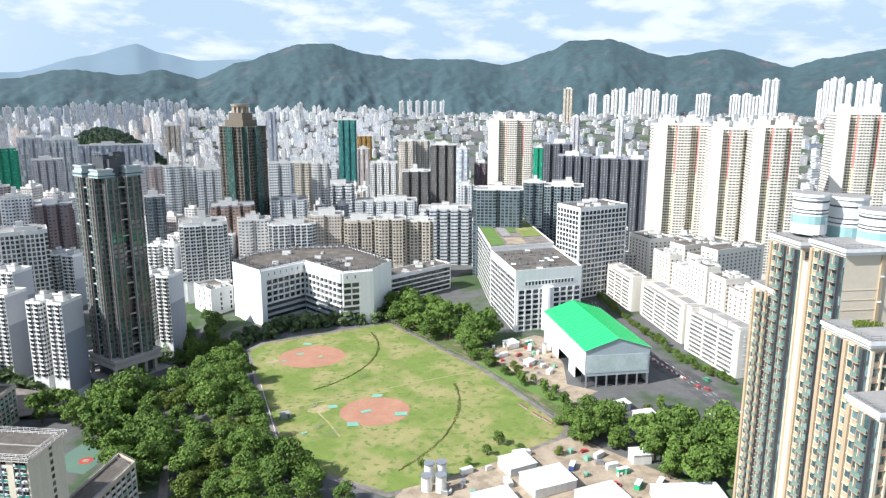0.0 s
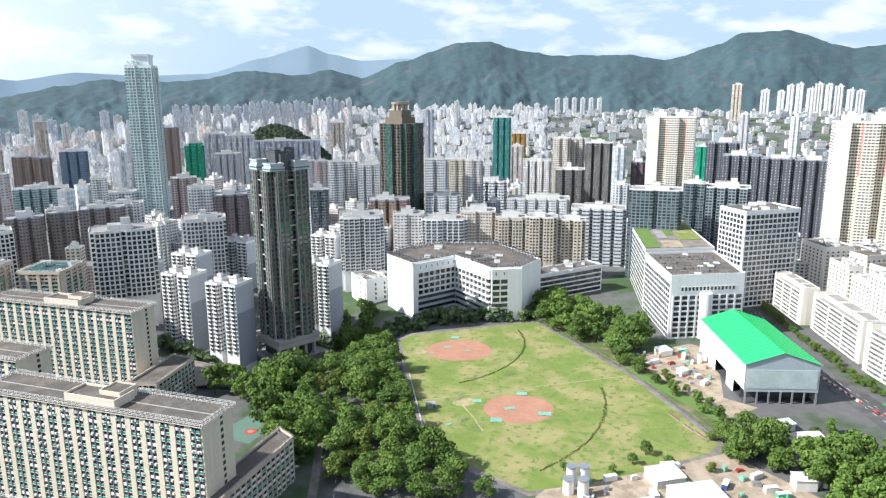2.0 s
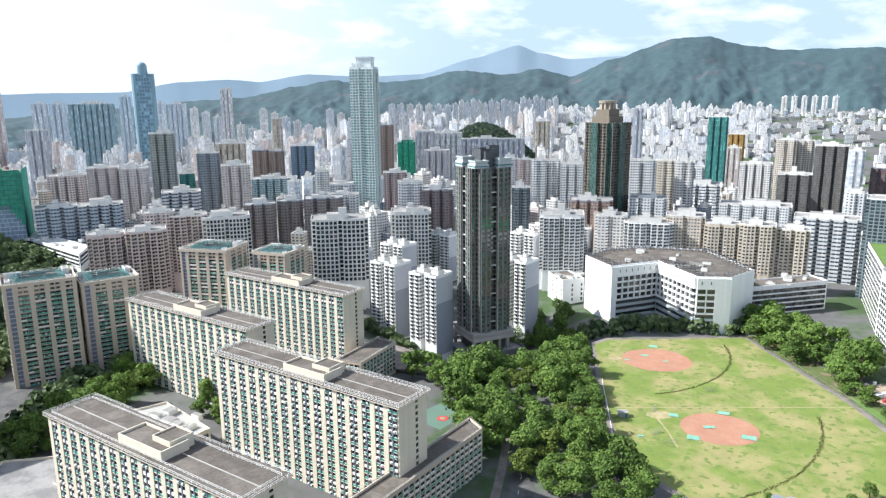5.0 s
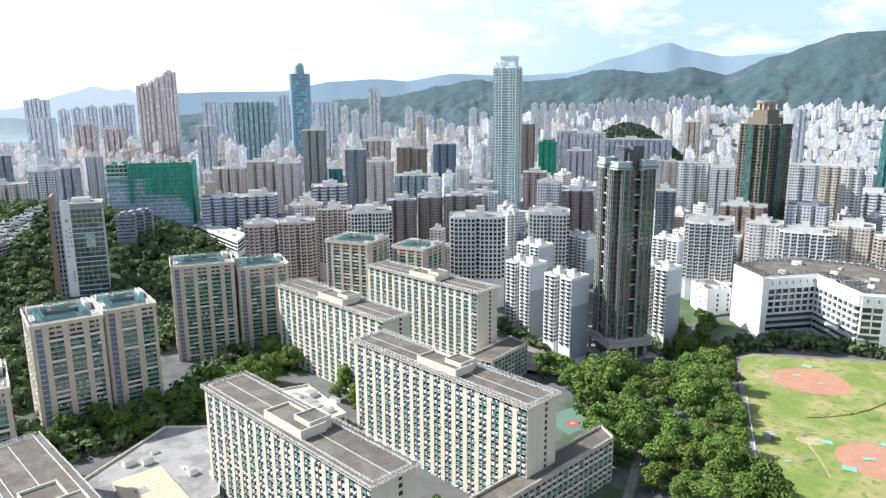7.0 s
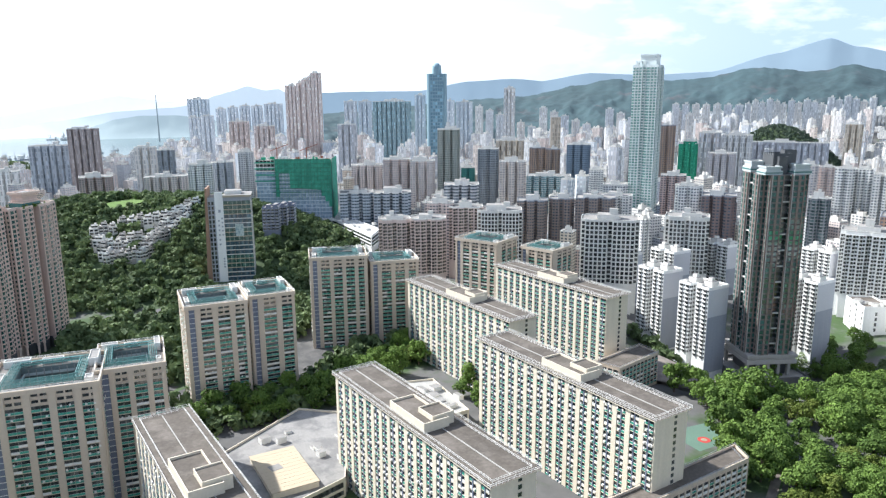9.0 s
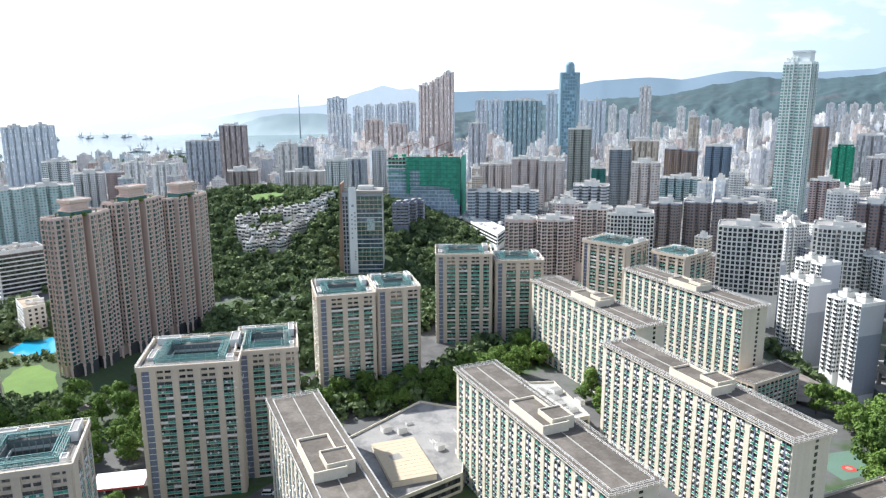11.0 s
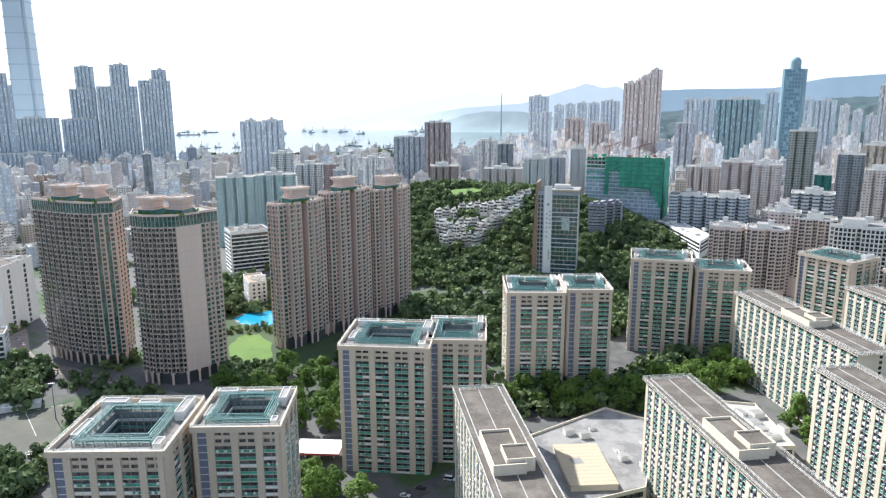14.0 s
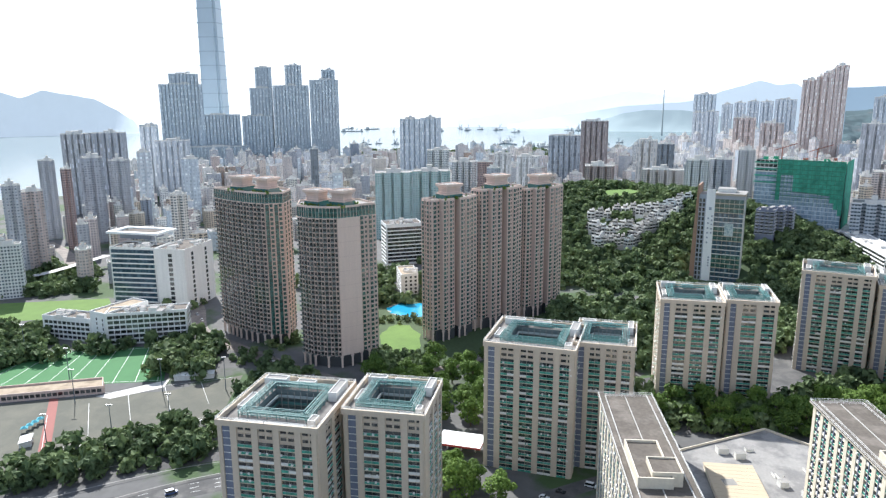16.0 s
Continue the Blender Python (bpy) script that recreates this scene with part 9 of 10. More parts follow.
city_tower(-205.1, 675.2, 16.9, 41.8, 30.0, 68.5, 'brown', 'ribbed')
city_tower(-176.6, 666.8, 14.8, 9.3, 16.0, 54.3, 'white', 'cross')
city_tower(-113.1, 665.6, 9.6, 33.8, 25.6, 61.7, 'beige', 'cross')
city_tower(-80.6, 659.4, 7, 28.7, 21.7, 57.8, 'beige', 'cross')
city_tower(-51.2, 657.5, 4.5, 28.7, 21.7, 59.1, 'beige', 'cross')
city_tower(-23.7, 664.3, 2.1, 25.3, 19.1, 56, 'beige', 'cross')
city_tower(-68.7, 821.2, 4.8, 71, 30.0, 52.8, 'white', 'ribbed')
city_tower(0.1, 737.7, -0, 54.7, 30.0, 56.6, 'office', 'ribbed')
city_tower(-140, 900.4, 8.9, 47.6, 30.0, 62.6, 'office', 'ribbed')
city_tower(-345.7, 618.3, 29.2, 30.2, 23.2, 77.4, 'maroon', 'ribbed')
city_tower(-378.9, 620.5, 31.4, 25.5, 19.5, 83.6, 'white', 'cross')
city_tower(-658.6, 1133.2, 30.1, 35.7, 26.9, 105.6, 'greyp', 'ribbed')
city_tower(-646.5, 1203.3, 28.3, 50.1, 30.0, 99.4, 'office', 'ribbed')
city_tower(54.1, 1077.1, -2.8, 20.3, 16.0, 72.5, 'maroon', 'cross')
city_tower(-627.7, 1022.9, 31.6, 20.8, 16.0, 97.5, 'greennet', 'cross')
city_tower(-160.6, 1380.6, 6.6, 29.1, 21.5, 72.3, 'pinkish', 'ribbed')
city_tower(-88.3, 1020, 4.9, 39.7, 29.4, 78.4, 'white', 'ribbed')
city_tower(-160.4, 724.2, 12.5, 36.3, 27.4, 67, 'white', 'ribbed')
city_tower(-155.6, 907.4, 9.8, 38.6, 28.7, 81.6, 'white', 'ribbed')
city_tower(23.9, 798.6, -1.7, 17.6, 16.0, 72.7, 'white', 'cross')
city_tower(184.3, 964.3, -10.9, 26.1, 19.0, 75.6, 'beige', 'cross')
city_tower(168.8, 1288.3, -7.5, 19.1, 16.0, 81.6, 'greennet', 'cross')
city_tower(451.7, 2670.9, -9.6, 34.6, 25.2, 199.5, 'beige', 'ribbed')
city_tower(307.9, 1707.3, -10.3, 22.2, 16.2, 124.1, 'greyp', 'cross')
city_tower(435.3, 1797.2, -13.6, 20.4, 16.0, 116.3, 'white', 'cross')
city_tower(-274.2, 663.8, 22.5, 18.2, 16.0, 78.2, 'darkglass', 'cross')
city_tower(-323.1, 1339.7, 13.5, 18.3, 16.0, 142.9, 'greyp', 'cross')
city_tower(-500.2, 2492.4, 11.3, 19.1, 16.0, 147.4, 'white', 'cross')
city_tower(-560.9, 1476.6, 20.8, 30.3, 22.8, 112.4, 'beige', 'ribbed')
city_tower(595.1, 2923.9, -11.5, 33.3, 24.2, 180.4, 'white', 'ribbed')
city_tower(648.5, 2913.1, -12.6, 26.5, 19.2, 176, 'white', 'cross')
city_tower(678, 2908.1, -13.1, 26.4, 19.1, 198.1, 'white', 'cross')
city_tower(708.1, 2902.8, -13.7, 26.3, 19.0, 202.4, 'white', 'cross')
city_tower(743.2, 2896.1, -14.4, 26.1, 18.9, 184.9, 'white', 'cross')
city_tower(770.5, 2892.2, -14.9, 30.3, 21.9, 202.4, 'white', 'ribbed')
city_tower(801.9, 2883.7, -15.5, 25.9, 18.7, 198, 'white', 'cross')
city_tower(834.1, 2878.2, -16.2, 30, 21.7, 193.7, 'white', 'ribbed')
city_tower(869.8, 2868, -16.9, 25.6, 18.5, 180.6, 'white', 'cross')
city_tower(901.4, 2861.6, -17.5, 29.7, 21.4, 176.3, 'white', 'ribbed')
city_tower(1007.8, 2836.9, -19.6, 54, 30.0, 180.8, 'white', 'ribbed')
city_tower(1215.4, 2759.9, -23.8, 27.4, 19.7, 235, 'white', 'ribbed')
city_tower(1244.4, 2748.5, -24.4, 27.2, 19.5, 234.7, 'white', 'ribbed')
city_tower(1119.1, 2800.6, -21.8, 40.4, 29.1, 176.6, 'white', 'ribbed')
city_tower(1157.8, 2785, -22.5, 36, 25.9, 180.8, 'white', 'ribbed')
city_tower(1192, 2772.4, -23.2, 35.7, 25.6, 172.5, 'white', 'ribbed')
city_tower(1383.8, 2686.2, -27.3, 18.7, 16.0, 197.1, 'white', 'cross')
city_tower(1401.2, 2678, -27.6, 22.1, 16.0, 227.3, 'white', 'cross')
city_tower(1420.2, 2669, -28, 22, 16.0, 237.2, 'white', 'cross')
city_tower(1443, 2657.9, -28.5, 21.8, 16.0, 236.9, 'white', 'cross')
city_tower(1467.2, 2645.8, -29, 21.6, 16.0, 216.8, 'white', 'cross')
city_tower(1499.6, 2631, -29.7, 26.6, 19.1, 226.5, 'white', 'cross')
city_tower(1521.9, 2617.3, -30.2, 21.2, 16.0, 236, 'white', 'cross')
city_tower(1546.6, 2605.7, -30.7, 26.2, 18.7, 216.2, 'white', 'cross')
city_tower(-1139.9, 2169.4, 27.7, 18.1, 16.0, 140.7, 'pale', 'cross')
city_tower(-1121.7, 2179.9, 27.3, 18.2, 16.0, 150.3, 'pale', 'cross')
city_tower(-1105, 2189.3, 26.8, 18.5, 16.0, 143.4, 'pale', 'cross')
city_tower(-1086.4, 2199.6, 26.3, 18.6, 16.0, 153.2, 'pale', 'cross')
city_tower(-1069.2, 2208.9, 25.8, 18.8, 16.0, 146.2, 'pale', 'cross')
city_tower(-1051.7, 2218.1, 25.3, 18.9, 16.0, 139, 'pale', 'cross')
city_tower(-1032.5, 2228.1, 24.8, 19, 16.0, 149, 'pale', 'cross')
city_tower(-1014.6, 2237.3, 24.4, 19.2, 16.0, 141.8, 'pale', 'cross')
city_tower(-994.9, 2247.1, 23.9, 19.3, 16.0, 151.9, 'pale', 'cross')
city_tower(-976.6, 2256, 23.4, 19.5, 16.0, 144.7, 'pale', 'cross')
city_tower(-958, 2264.9, 22.9, 19.7, 16.0, 137.5, 'pale', 'cross')
city_tower(-937, 2275.1, 22.4, 19.8, 16.0, 158.1, 'pale', 'cross')
city_tower(-918.3, 2284.1, 21.9, 19.9, 16.0, 151, 'pale', 'cross')
city_tower(-897.7, 2293.7, 21.4, 20, 16.0, 161.3, 'pale', 'cross')
city_tower(-878.5, 2302.4, 20.9, 20.1, 16.0, 154.1, 'pale', 'cross')
city_tower(-859, 2311, 20.3, 20.4, 16.0, 146.8, 'pale', 'cross')
city_tower(-837.6, 2319, 19.8, 20.5, 16.0, 157.1, 'pale', 'cross')
city_tower(-1236.5, 1923.4, 32.8, 20.5, 16.0, 141.6, 'pale', 'cross')
city_tower(-1213.1, 1939.6, 32.1, 20.8, 16.0, 141, 'pale', 'cross')
city_tower(-1189.1, 1955.8, 31.3, 21.1, 16.0, 140.5, 'pale', 'cross')
city_tower(-1164.6, 1971.9, 30.5, 21.5, 16.2, 139.9, 'pale', 'cross')
city_tower(-1139.5, 1988.1, 29.8, 21.8, 16.5, 139.4, 'pale', 'cross')
city_tower(-1113.8, 2004.2, 29.1, 22.1, 16.7, 138.8, 'pale', 'cross')
city_tower(-1087.6, 2020.2, 28.3, 22.5, 16.9, 138.3, 'pale', 'cross')
city_tower(-179.8, 2978, 3.5, 20.8, 16.0, 152.6, 'white', 'cross')
city_tower(-146.5, 2981.8, 2.8, 20.8, 16.0, 152.5, 'white', 'cross')
city_tower(-113, 2985.2, 2.1, 20.8, 16.0, 152.5, 'white', 'cross')
city_tower(-79.5, 2988.2, 1.5, 20.8, 16.0, 152.5, 'white', 'cross')
city_tower(-45.9, 2990.8, 0.9, 21, 16.0, 152.3, 'white', 'cross')
city_tower(-12.3, 2993.2, 0.2, 21, 16.0, 152.3, 'white', 'cross')
city_tower(-306.8, 2748.9, 6.3, 21.3, 16.0, 133.7, 'white', 'cross')
city_tower(-275.4, 2753.3, 5.7, 21.3, 16.0, 122.9, 'white', 'cross')
city_tower(-243.4, 2757.4, 5, 21.4, 16.0, 133.2, 'white', 'cross')
city_tower(-211.8, 2761.1, 4.4, 21.4, 16.0, 122.5, 'white', 'cross')
city_tower(-920.7, 2462.8, 20.5, 39.8, 29.9, 86.9, 'pale', 'ribbed')
city_tower(-866.5, 2482.4, 19.2, 40.4, 30.0, 102.7, 'pale', 'ribbed')
city_tower(-813.1, 2499.4, 18, 40.9, 30.0, 91.6, 'pale', 'ribbed')
city_tower(-759.6, 2521.8, 16.8, 41.7, 30.0, 81.2, 'pale', 'ribbed')
city_tower(-703, 2545.6, 15.5, 42.2, 30.0, 98.5, 'pale', 'ribbed')
city_tower(-647.2, 2566.7, 14.2, 42.8, 30.0, 88.3, 'pale', 'ribbed')
city_tower(-590.1, 2586.6, 12.8, 43.4, 30.0, 78, 'pale', 'ribbed')
city_tower(-529.2, 2601.8, 11.5, 43.8, 30.0, 94.9, 'pale', 'ribbed')
city_tower(-468.2, 2612.8, 10.2, 44.2, 30.0, 83.7, 'pale', 'ribbed')
city_tower(-407.6, 2626.8, 8.9, 44.6, 30.0, 73, 'pale', 'ribbed')
city_tower(-345.5, 2641.7, 7.5, 45, 30.0, 90.9, 'pale', 'ribbed')
city_tower(-711.8, 594.2, 50.2, 28.7, 22.0, 127.9, 'olive', 'ribbed')
city_tower(-648.2, 605, 46.9, 26, 20.0, 105.7, 'darkgrey', 'cross')
city_tower(-606.8, 606.9, 45, 31.9, 24.6, 92.8, 'pinkish', 'ribbed')
city_tower(-752.7, 540, 54.4, 34, 26.3, 90.4, 'pinkish', 'ribbed')
city_tower(-725.1, 561.2, 52.2, 32.2, 24.9, 88.7, 'pinkish', 'ribbed')
city_tower(-669.8, 740.7, 42.1, 61, 30.0, 60.9, 'glass', 'ribbed')
city_tower(-775.5, 829.7, 43.1, 24.9, 19.0, 88.9, 'brown', 'cross')
city_tower(-751.4, 839, 41.8, 22.9, 17.5, 87.5, 'brown', 'cross')
city_tower(-699.9, 838.8, 39.8, 34.9, 26.6, 97.8, 'darkblue', 'ribbed')
city_tower(-658.4, 1003.8, 33.3, 25.9, 19.6, 121.5, 'brown', 'cross')
city_tower(-631.5, 1024.3, 31.7, 29.5, 22.3, 93.8, 'greennet', 'ribbed')
city_tower(-508.7, 795.2, 32.6, 30.6, 23.2, 70.3, 'salmon', 'ribbed')
city_tower(-507.9, 360.5, 54.6, 27.8, 21.7, 64.2, 'pinkw', 'cross')
city_tower(-483.3, 379.6, 51.9, 30.7, 24.0, 65.8, 'pinkw', 'cross')
city_tower(-524.1, 426.2, 50.9, 27.3, 21.3, 70.5, 'pinkw', 'cross')
city_tower(-502.4, 440.2, 48.7, 31.9, 24.8, 67.5, 'pinkw', 'cross')
city_tower(-475.7, 459.1, 46, 41.2, 30.0, 65.9, 'office', 'cross')
city_tower(-625.2, 541.4, 49.1, 40.5, 30.0, 69.1, 'office', 'ribbed')
city_tower(-685.1, 434.7, 57.6, 37.8, 29.4, 63.3, 'officeblue', 'ribbed')
city_tower(-655.5, 463.6, 54.8, 41.4, 30.0, 63.8, 'officeblue', 'ribbed')
city_tower(-488.5, 516.8, 43.4, 30.2, 23.4, 67.4, 'brownd', 'ribbed')
city_tower(-473.5, 543.8, 41.1, 25.1, 19.4, 68.2, 'brownd', 'cross')
city_tower(-445.9, 562.6, 38.4, 38.4, 29.5, 70.5, 'brownd', 'ribbed')
city_tower(-352.1, 463.6, 37.2, 45.2, 30.0, 72.4, 'office', 'cross')
city_tower(-336.5, 551.7, 31.4, 36.4, 28.0, 66.7, 'office', 'cross')
city_tower(-448.4, 599.4, 36.8, 31.8, 24.4, 68.8, 'white', 'ribbed')
city_tower(-399.8, 661.3, 31.1, 32.7, 25.0, 72, 'white', 'ribbed')
city_tower(-353.6, 637.4, 29, 27.8, 21.3, 69.2, 'maroon', 'ribbed')
city_tower(-1770.4, 930.2, 62.3, 38.6, 30.0, 199, 'peach', 'ribbed')
city_tower(-1764.0, 951.0, 61.7, 22.0, 30.0, 206, 'peach', 'ribbed')
city_tower(-1752.0, 963.0, 61.2, 26.0, 30.0, 215, 'peach', 'ribbed')
city_tower(-1745.0, 975.0, 60.8, 20.0, 30.0, 223, 'peach', 'ribbed')
city_tower(-1739.0, 986.5, 60.4, 28.0, 30.0, 232, 'peach', 'ribbed')
city_tower(-1417.7, 1007.3, 54.6, 90.7, 30.0, 157.6, 'tealglass', 'ribbed')
city_tower(-1352.1, 1336.6, 45.3, 29.1, 22.3, 188.6, 'pale', 'ribbed')
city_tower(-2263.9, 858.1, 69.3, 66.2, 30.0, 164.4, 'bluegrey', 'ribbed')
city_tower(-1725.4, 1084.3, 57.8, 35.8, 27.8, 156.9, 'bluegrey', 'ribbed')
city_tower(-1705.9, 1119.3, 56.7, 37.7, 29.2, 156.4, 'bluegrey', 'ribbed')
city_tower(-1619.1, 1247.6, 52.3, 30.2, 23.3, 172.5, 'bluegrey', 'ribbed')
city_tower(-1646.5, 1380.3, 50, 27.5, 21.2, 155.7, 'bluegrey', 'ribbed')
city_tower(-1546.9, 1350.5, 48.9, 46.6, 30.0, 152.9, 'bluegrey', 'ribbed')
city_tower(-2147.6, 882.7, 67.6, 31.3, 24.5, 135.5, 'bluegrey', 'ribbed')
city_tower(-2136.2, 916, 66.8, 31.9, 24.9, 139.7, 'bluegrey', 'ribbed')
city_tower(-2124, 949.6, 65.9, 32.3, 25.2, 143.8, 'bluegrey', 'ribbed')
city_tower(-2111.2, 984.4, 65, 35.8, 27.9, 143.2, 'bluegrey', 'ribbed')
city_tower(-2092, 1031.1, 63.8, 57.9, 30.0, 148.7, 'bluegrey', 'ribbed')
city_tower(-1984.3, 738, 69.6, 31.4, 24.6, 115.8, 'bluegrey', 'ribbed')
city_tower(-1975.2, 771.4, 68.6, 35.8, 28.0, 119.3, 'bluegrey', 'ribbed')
city_tower(-1580.2, 690.3, 66.4, 45.4, 30.0, 115.5, 'pinkish', 'ribbed')
city_tower(-1468.2, 699.3, 64.6, 44.3, 30.0, 108.1, 'pinkish', 'ribbed')
city_tower(-902, 338.9, 69.5, 28.9, 22.7, 86.7, 'white', 'ribbed')
city_tower(-938, 381.1, 67.9, 22, 17.2, 84.1, 'greyp', 'cross')
city_tower(-973, 432.4, 66, 21.8, 17.0, 93, 'white', 'cross')
city_tower(-1302.3, 807.2, 58.2, 37.7, 29.2, 112.6, 'greyp', 'ribbed')
city_tower(-1028, 1154.8, 41.6, 20.5, 16.0, 124.5, 'beige', 'cross')
city_tower(-732.4, 646.1, 48.6, 18.8, 16.0, 73.8, 'teal', 'cross')
city_tower(-816.7, 536.4, 56.7, 42.1, 30.0, 78.7, 'pinkw', 'ribbed')
city_tower(-917.7, 909.5, 45.3, 49.9, 30.0, 91.6, 'beige', 'ribbed')
city_tower(-581.1, 732.7, 38.4, 18.4, 16.0, 75.8, 'white', 'cross')
city_tower(-499.7, 665.7, 36.9, 27.4, 21.0, 70.2, 'white', 'ribbed')
city_tower(-663.7, 1123.4, 30.5, 14.9, 16.0, 89, 'white', 'cross')
city_tower(-590.7, 1055.2, 29.2, 41.1, 30.0, 79, 'greyp', 'ribbed')
city_tower(-672, 1248.4, 28.3, 53.1, 30.0, 95.5, 'office', 'ribbed')
city_tower(-1591.7, 1447.8, 47.7, 23, 17.7, 138.6, 'pale', 'cross')
city_tower(-1723.6, 1613.3, 46.9, 25.3, 19.5, 122.6, 'pale', 'cross')
city_tower(-1481.5, 1427.2, 46, 22.2, 17.0, 117.3, 'pale', 'cross')
city_tower(-1609.2, 1595.8, 45.2, 24.5, 18.8, 99.3, 'pale', 'cross')
city_tower(-1373.6, 1402.6, 44.4, 21.4, 16.4, 97.9, 'pale', 'cross')
city_tower(-1497.6, 1575, 43.6, 23.7, 18.2, 78.2, 'pale', 'cross')
city_tower(-1615.6, 1753.2, 42.6, 25.9, 19.8, 129.2, 'pale', 'cross')
city_tower(-1387.3, 1550.5, 41.8, 22.7, 17.3, 123.1, 'pale', 'cross')
city_tower(-1503.1, 1730.1, 41, 25, 19.1, 105.8, 'pale', 'cross')
city_tower(-1281.5, 1519.6, 40.1, 21.7, 16.6, 103.5, 'pale', 'cross')
city_tower(-1393.3, 1702.5, 39.3, 24, 18.3, 84.6, 'pale', 'cross')
city_tower(-1500.6, 1889.8, 38.5, 26.4, 20.1, 63.3, 'pale', 'cross')
city_tower(-1286.3, 1671.2, 37.6, 22.9, 17.4, 130.2, 'pale', 'cross')
city_tower(-1388.9, 1860.6, 36.8, 25.3, 19.2, 113.7, 'pale', 'cross')
city_tower(-1181.4, 1632.5, 35.9, 21.9, 16.6, 110.1, 'pale', 'cross')
city_tower(-1278.8, 1823.3, 35, 24.1, 18.3, 91.7, 'pale', 'cross')
city_tower(-1371, 2017.5, 34.2, 26.5, 20.0, 71, 'pale', 'cross')
city_tower(-1172.1, 1780.9, 33.4, 23, 17.5, 71.8, 'pale', 'cross')
city_tower(-1260.5, 1976.7, 32.6, 25.1, 19.0, 121, 'pale', 'cross')
city_tower(-1069.7, 1733.1, 31.7, 21.8, 16.5, 116.5, 'pale', 'cross')
city_tower(-1153.2, 1931.1, 30.8, 24, 18.1, 98.7, 'pale', 'cross')
city_tower(-1231.4, 2132, 30, 26.1, 19.8, 78.8, 'pale', 'cross')
city_tower(-1050, 1880.6, 29.2, 22.8, 17.2, 78.8, 'pale', 'cross')
city_tower(-1125.3, 2082.2, 28.4, 24.8, 18.7, 128.6, 'pale', 'cross')
city_tower(-894.5, -48.7, 93.2, 46.5, 30.0, 74.1, 'tealp', 'ribbed')
city_tower(-902.9, -1.2, 90.1, 47.2, 30.0, 74.8, 'tealp', 'ribbed')
city_tower(-1680.5, -51.4, 91.7, 47.5, 30.0, 112.7, 'bluegrey', 'ribbed')
city_tower(-1683.6, -3, 90.1, 48.1, 30.0, 114.7, 'bluegrey', 'ribbed')
city_tower(-1473.4, 334.5, 77.2, 55, 30.0, 113.9, 'umber', 'ribbed')
city_tower(-1578.6, 293.9, 79.5, 71.4, 30.0, 79.3, 'officeblue', 'ribbed')
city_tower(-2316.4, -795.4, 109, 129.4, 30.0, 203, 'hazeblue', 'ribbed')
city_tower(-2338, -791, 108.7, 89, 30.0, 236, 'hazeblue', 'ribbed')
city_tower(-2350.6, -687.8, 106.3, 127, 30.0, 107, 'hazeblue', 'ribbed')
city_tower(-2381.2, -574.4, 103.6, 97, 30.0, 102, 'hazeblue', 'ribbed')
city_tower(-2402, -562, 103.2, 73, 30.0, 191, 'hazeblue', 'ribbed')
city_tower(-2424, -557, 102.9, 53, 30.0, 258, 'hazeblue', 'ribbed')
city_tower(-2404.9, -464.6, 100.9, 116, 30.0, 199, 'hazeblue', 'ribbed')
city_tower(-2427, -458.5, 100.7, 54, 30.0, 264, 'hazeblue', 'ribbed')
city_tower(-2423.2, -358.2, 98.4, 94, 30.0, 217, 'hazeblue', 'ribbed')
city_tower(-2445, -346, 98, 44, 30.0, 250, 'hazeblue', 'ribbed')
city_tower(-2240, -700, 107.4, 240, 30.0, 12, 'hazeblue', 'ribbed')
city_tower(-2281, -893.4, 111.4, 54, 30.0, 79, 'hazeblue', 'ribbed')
city_tower(-1143.4, 85.1, 85.7, 24.9, 19.8, 63.4, 'salmon', 'cross')
city_tower(-1192.7, 9.8, 89.5, 36.2, 28.9, 78.4, 'white', 'ribbed')
city_tower(-1246.3, 409.8, 71.8, 28.3, 22.1, 82.7, 'darkgrey', 'ribbed')
city_tower(-1355.4, 409.3, 73.2, 38.2, 30.0, 81.6, 'white', 'ribbed')
city_tower(-902.7, 337.4, 69.5, 29.3, 23.0, 80.5, 'white', 'ribbed')
city_tower(-921.2, 375.4, 67.8, 27.8, 21.7, 85.5, 'greyp', 'ribbed')
city_tower(-1013, 330.1, 71.9, 57.5, 30.0, 62.6, 'pinkw', 'ribbed')
city_tower(-1393, 138.6, 84.3, 32.7, 25.9, 56.1, 'white', 'ribbed')
city_tower(-1257.9, -207.6, 99.4, 13.3, 16.0, 76.7, 'darkgrey', 'cross')
city_tower(-1034.3, 244.4, 76.7, 41.5, 30.0, 66.8, 'salmon', 'ribbed')
city_tower(-1196, 53.8, 87.4, 41.4, 30.0, 59.2, 'white', 'ribbed')
city_tower(-1294.3, 174.4, 82.3, 40.8, 30.0, 58.6, 'white', 'ribbed')
city_tower(-1311.1, -646.1, 116.2, 50, 30.0, 102.3, 'greyp', 'ribbed')
city_tower(-1335.7, -597.3, 114.1, 58.4, 30.0, 102.7, 'greyp', 'ribbed')
city_tower(-1542.6, -606.1, 111.4, 33.3, 27.0, 104.7, 'bluegrey', 'ribbed')
city_tower(-1470.5, -530.5, 109.8, 67.5, 30.0, 79.4, 'bluegrey', 'ribbed')
city_tower(-865.2, -443.4, 117.1, 12, 16.0, 83.8, 'salmon', 'cross')
city_tower(-924.5, -439.4, 115.4, 26, 21.1, 92.3, 'greyp', 'cross')
city_tower(-964.1, -422.9, 113.7, 24, 19.6, 84.9, 'greyp', 'cross')
city_tower(-1083.8, -436, 111.9, 19.6, 16.0, 86.5, 'bluegrey', 'cross')
city_tower(-983.1, -529.2, 118.3, 20.3, 16.5, 83.6, 'greyp', 'cross')
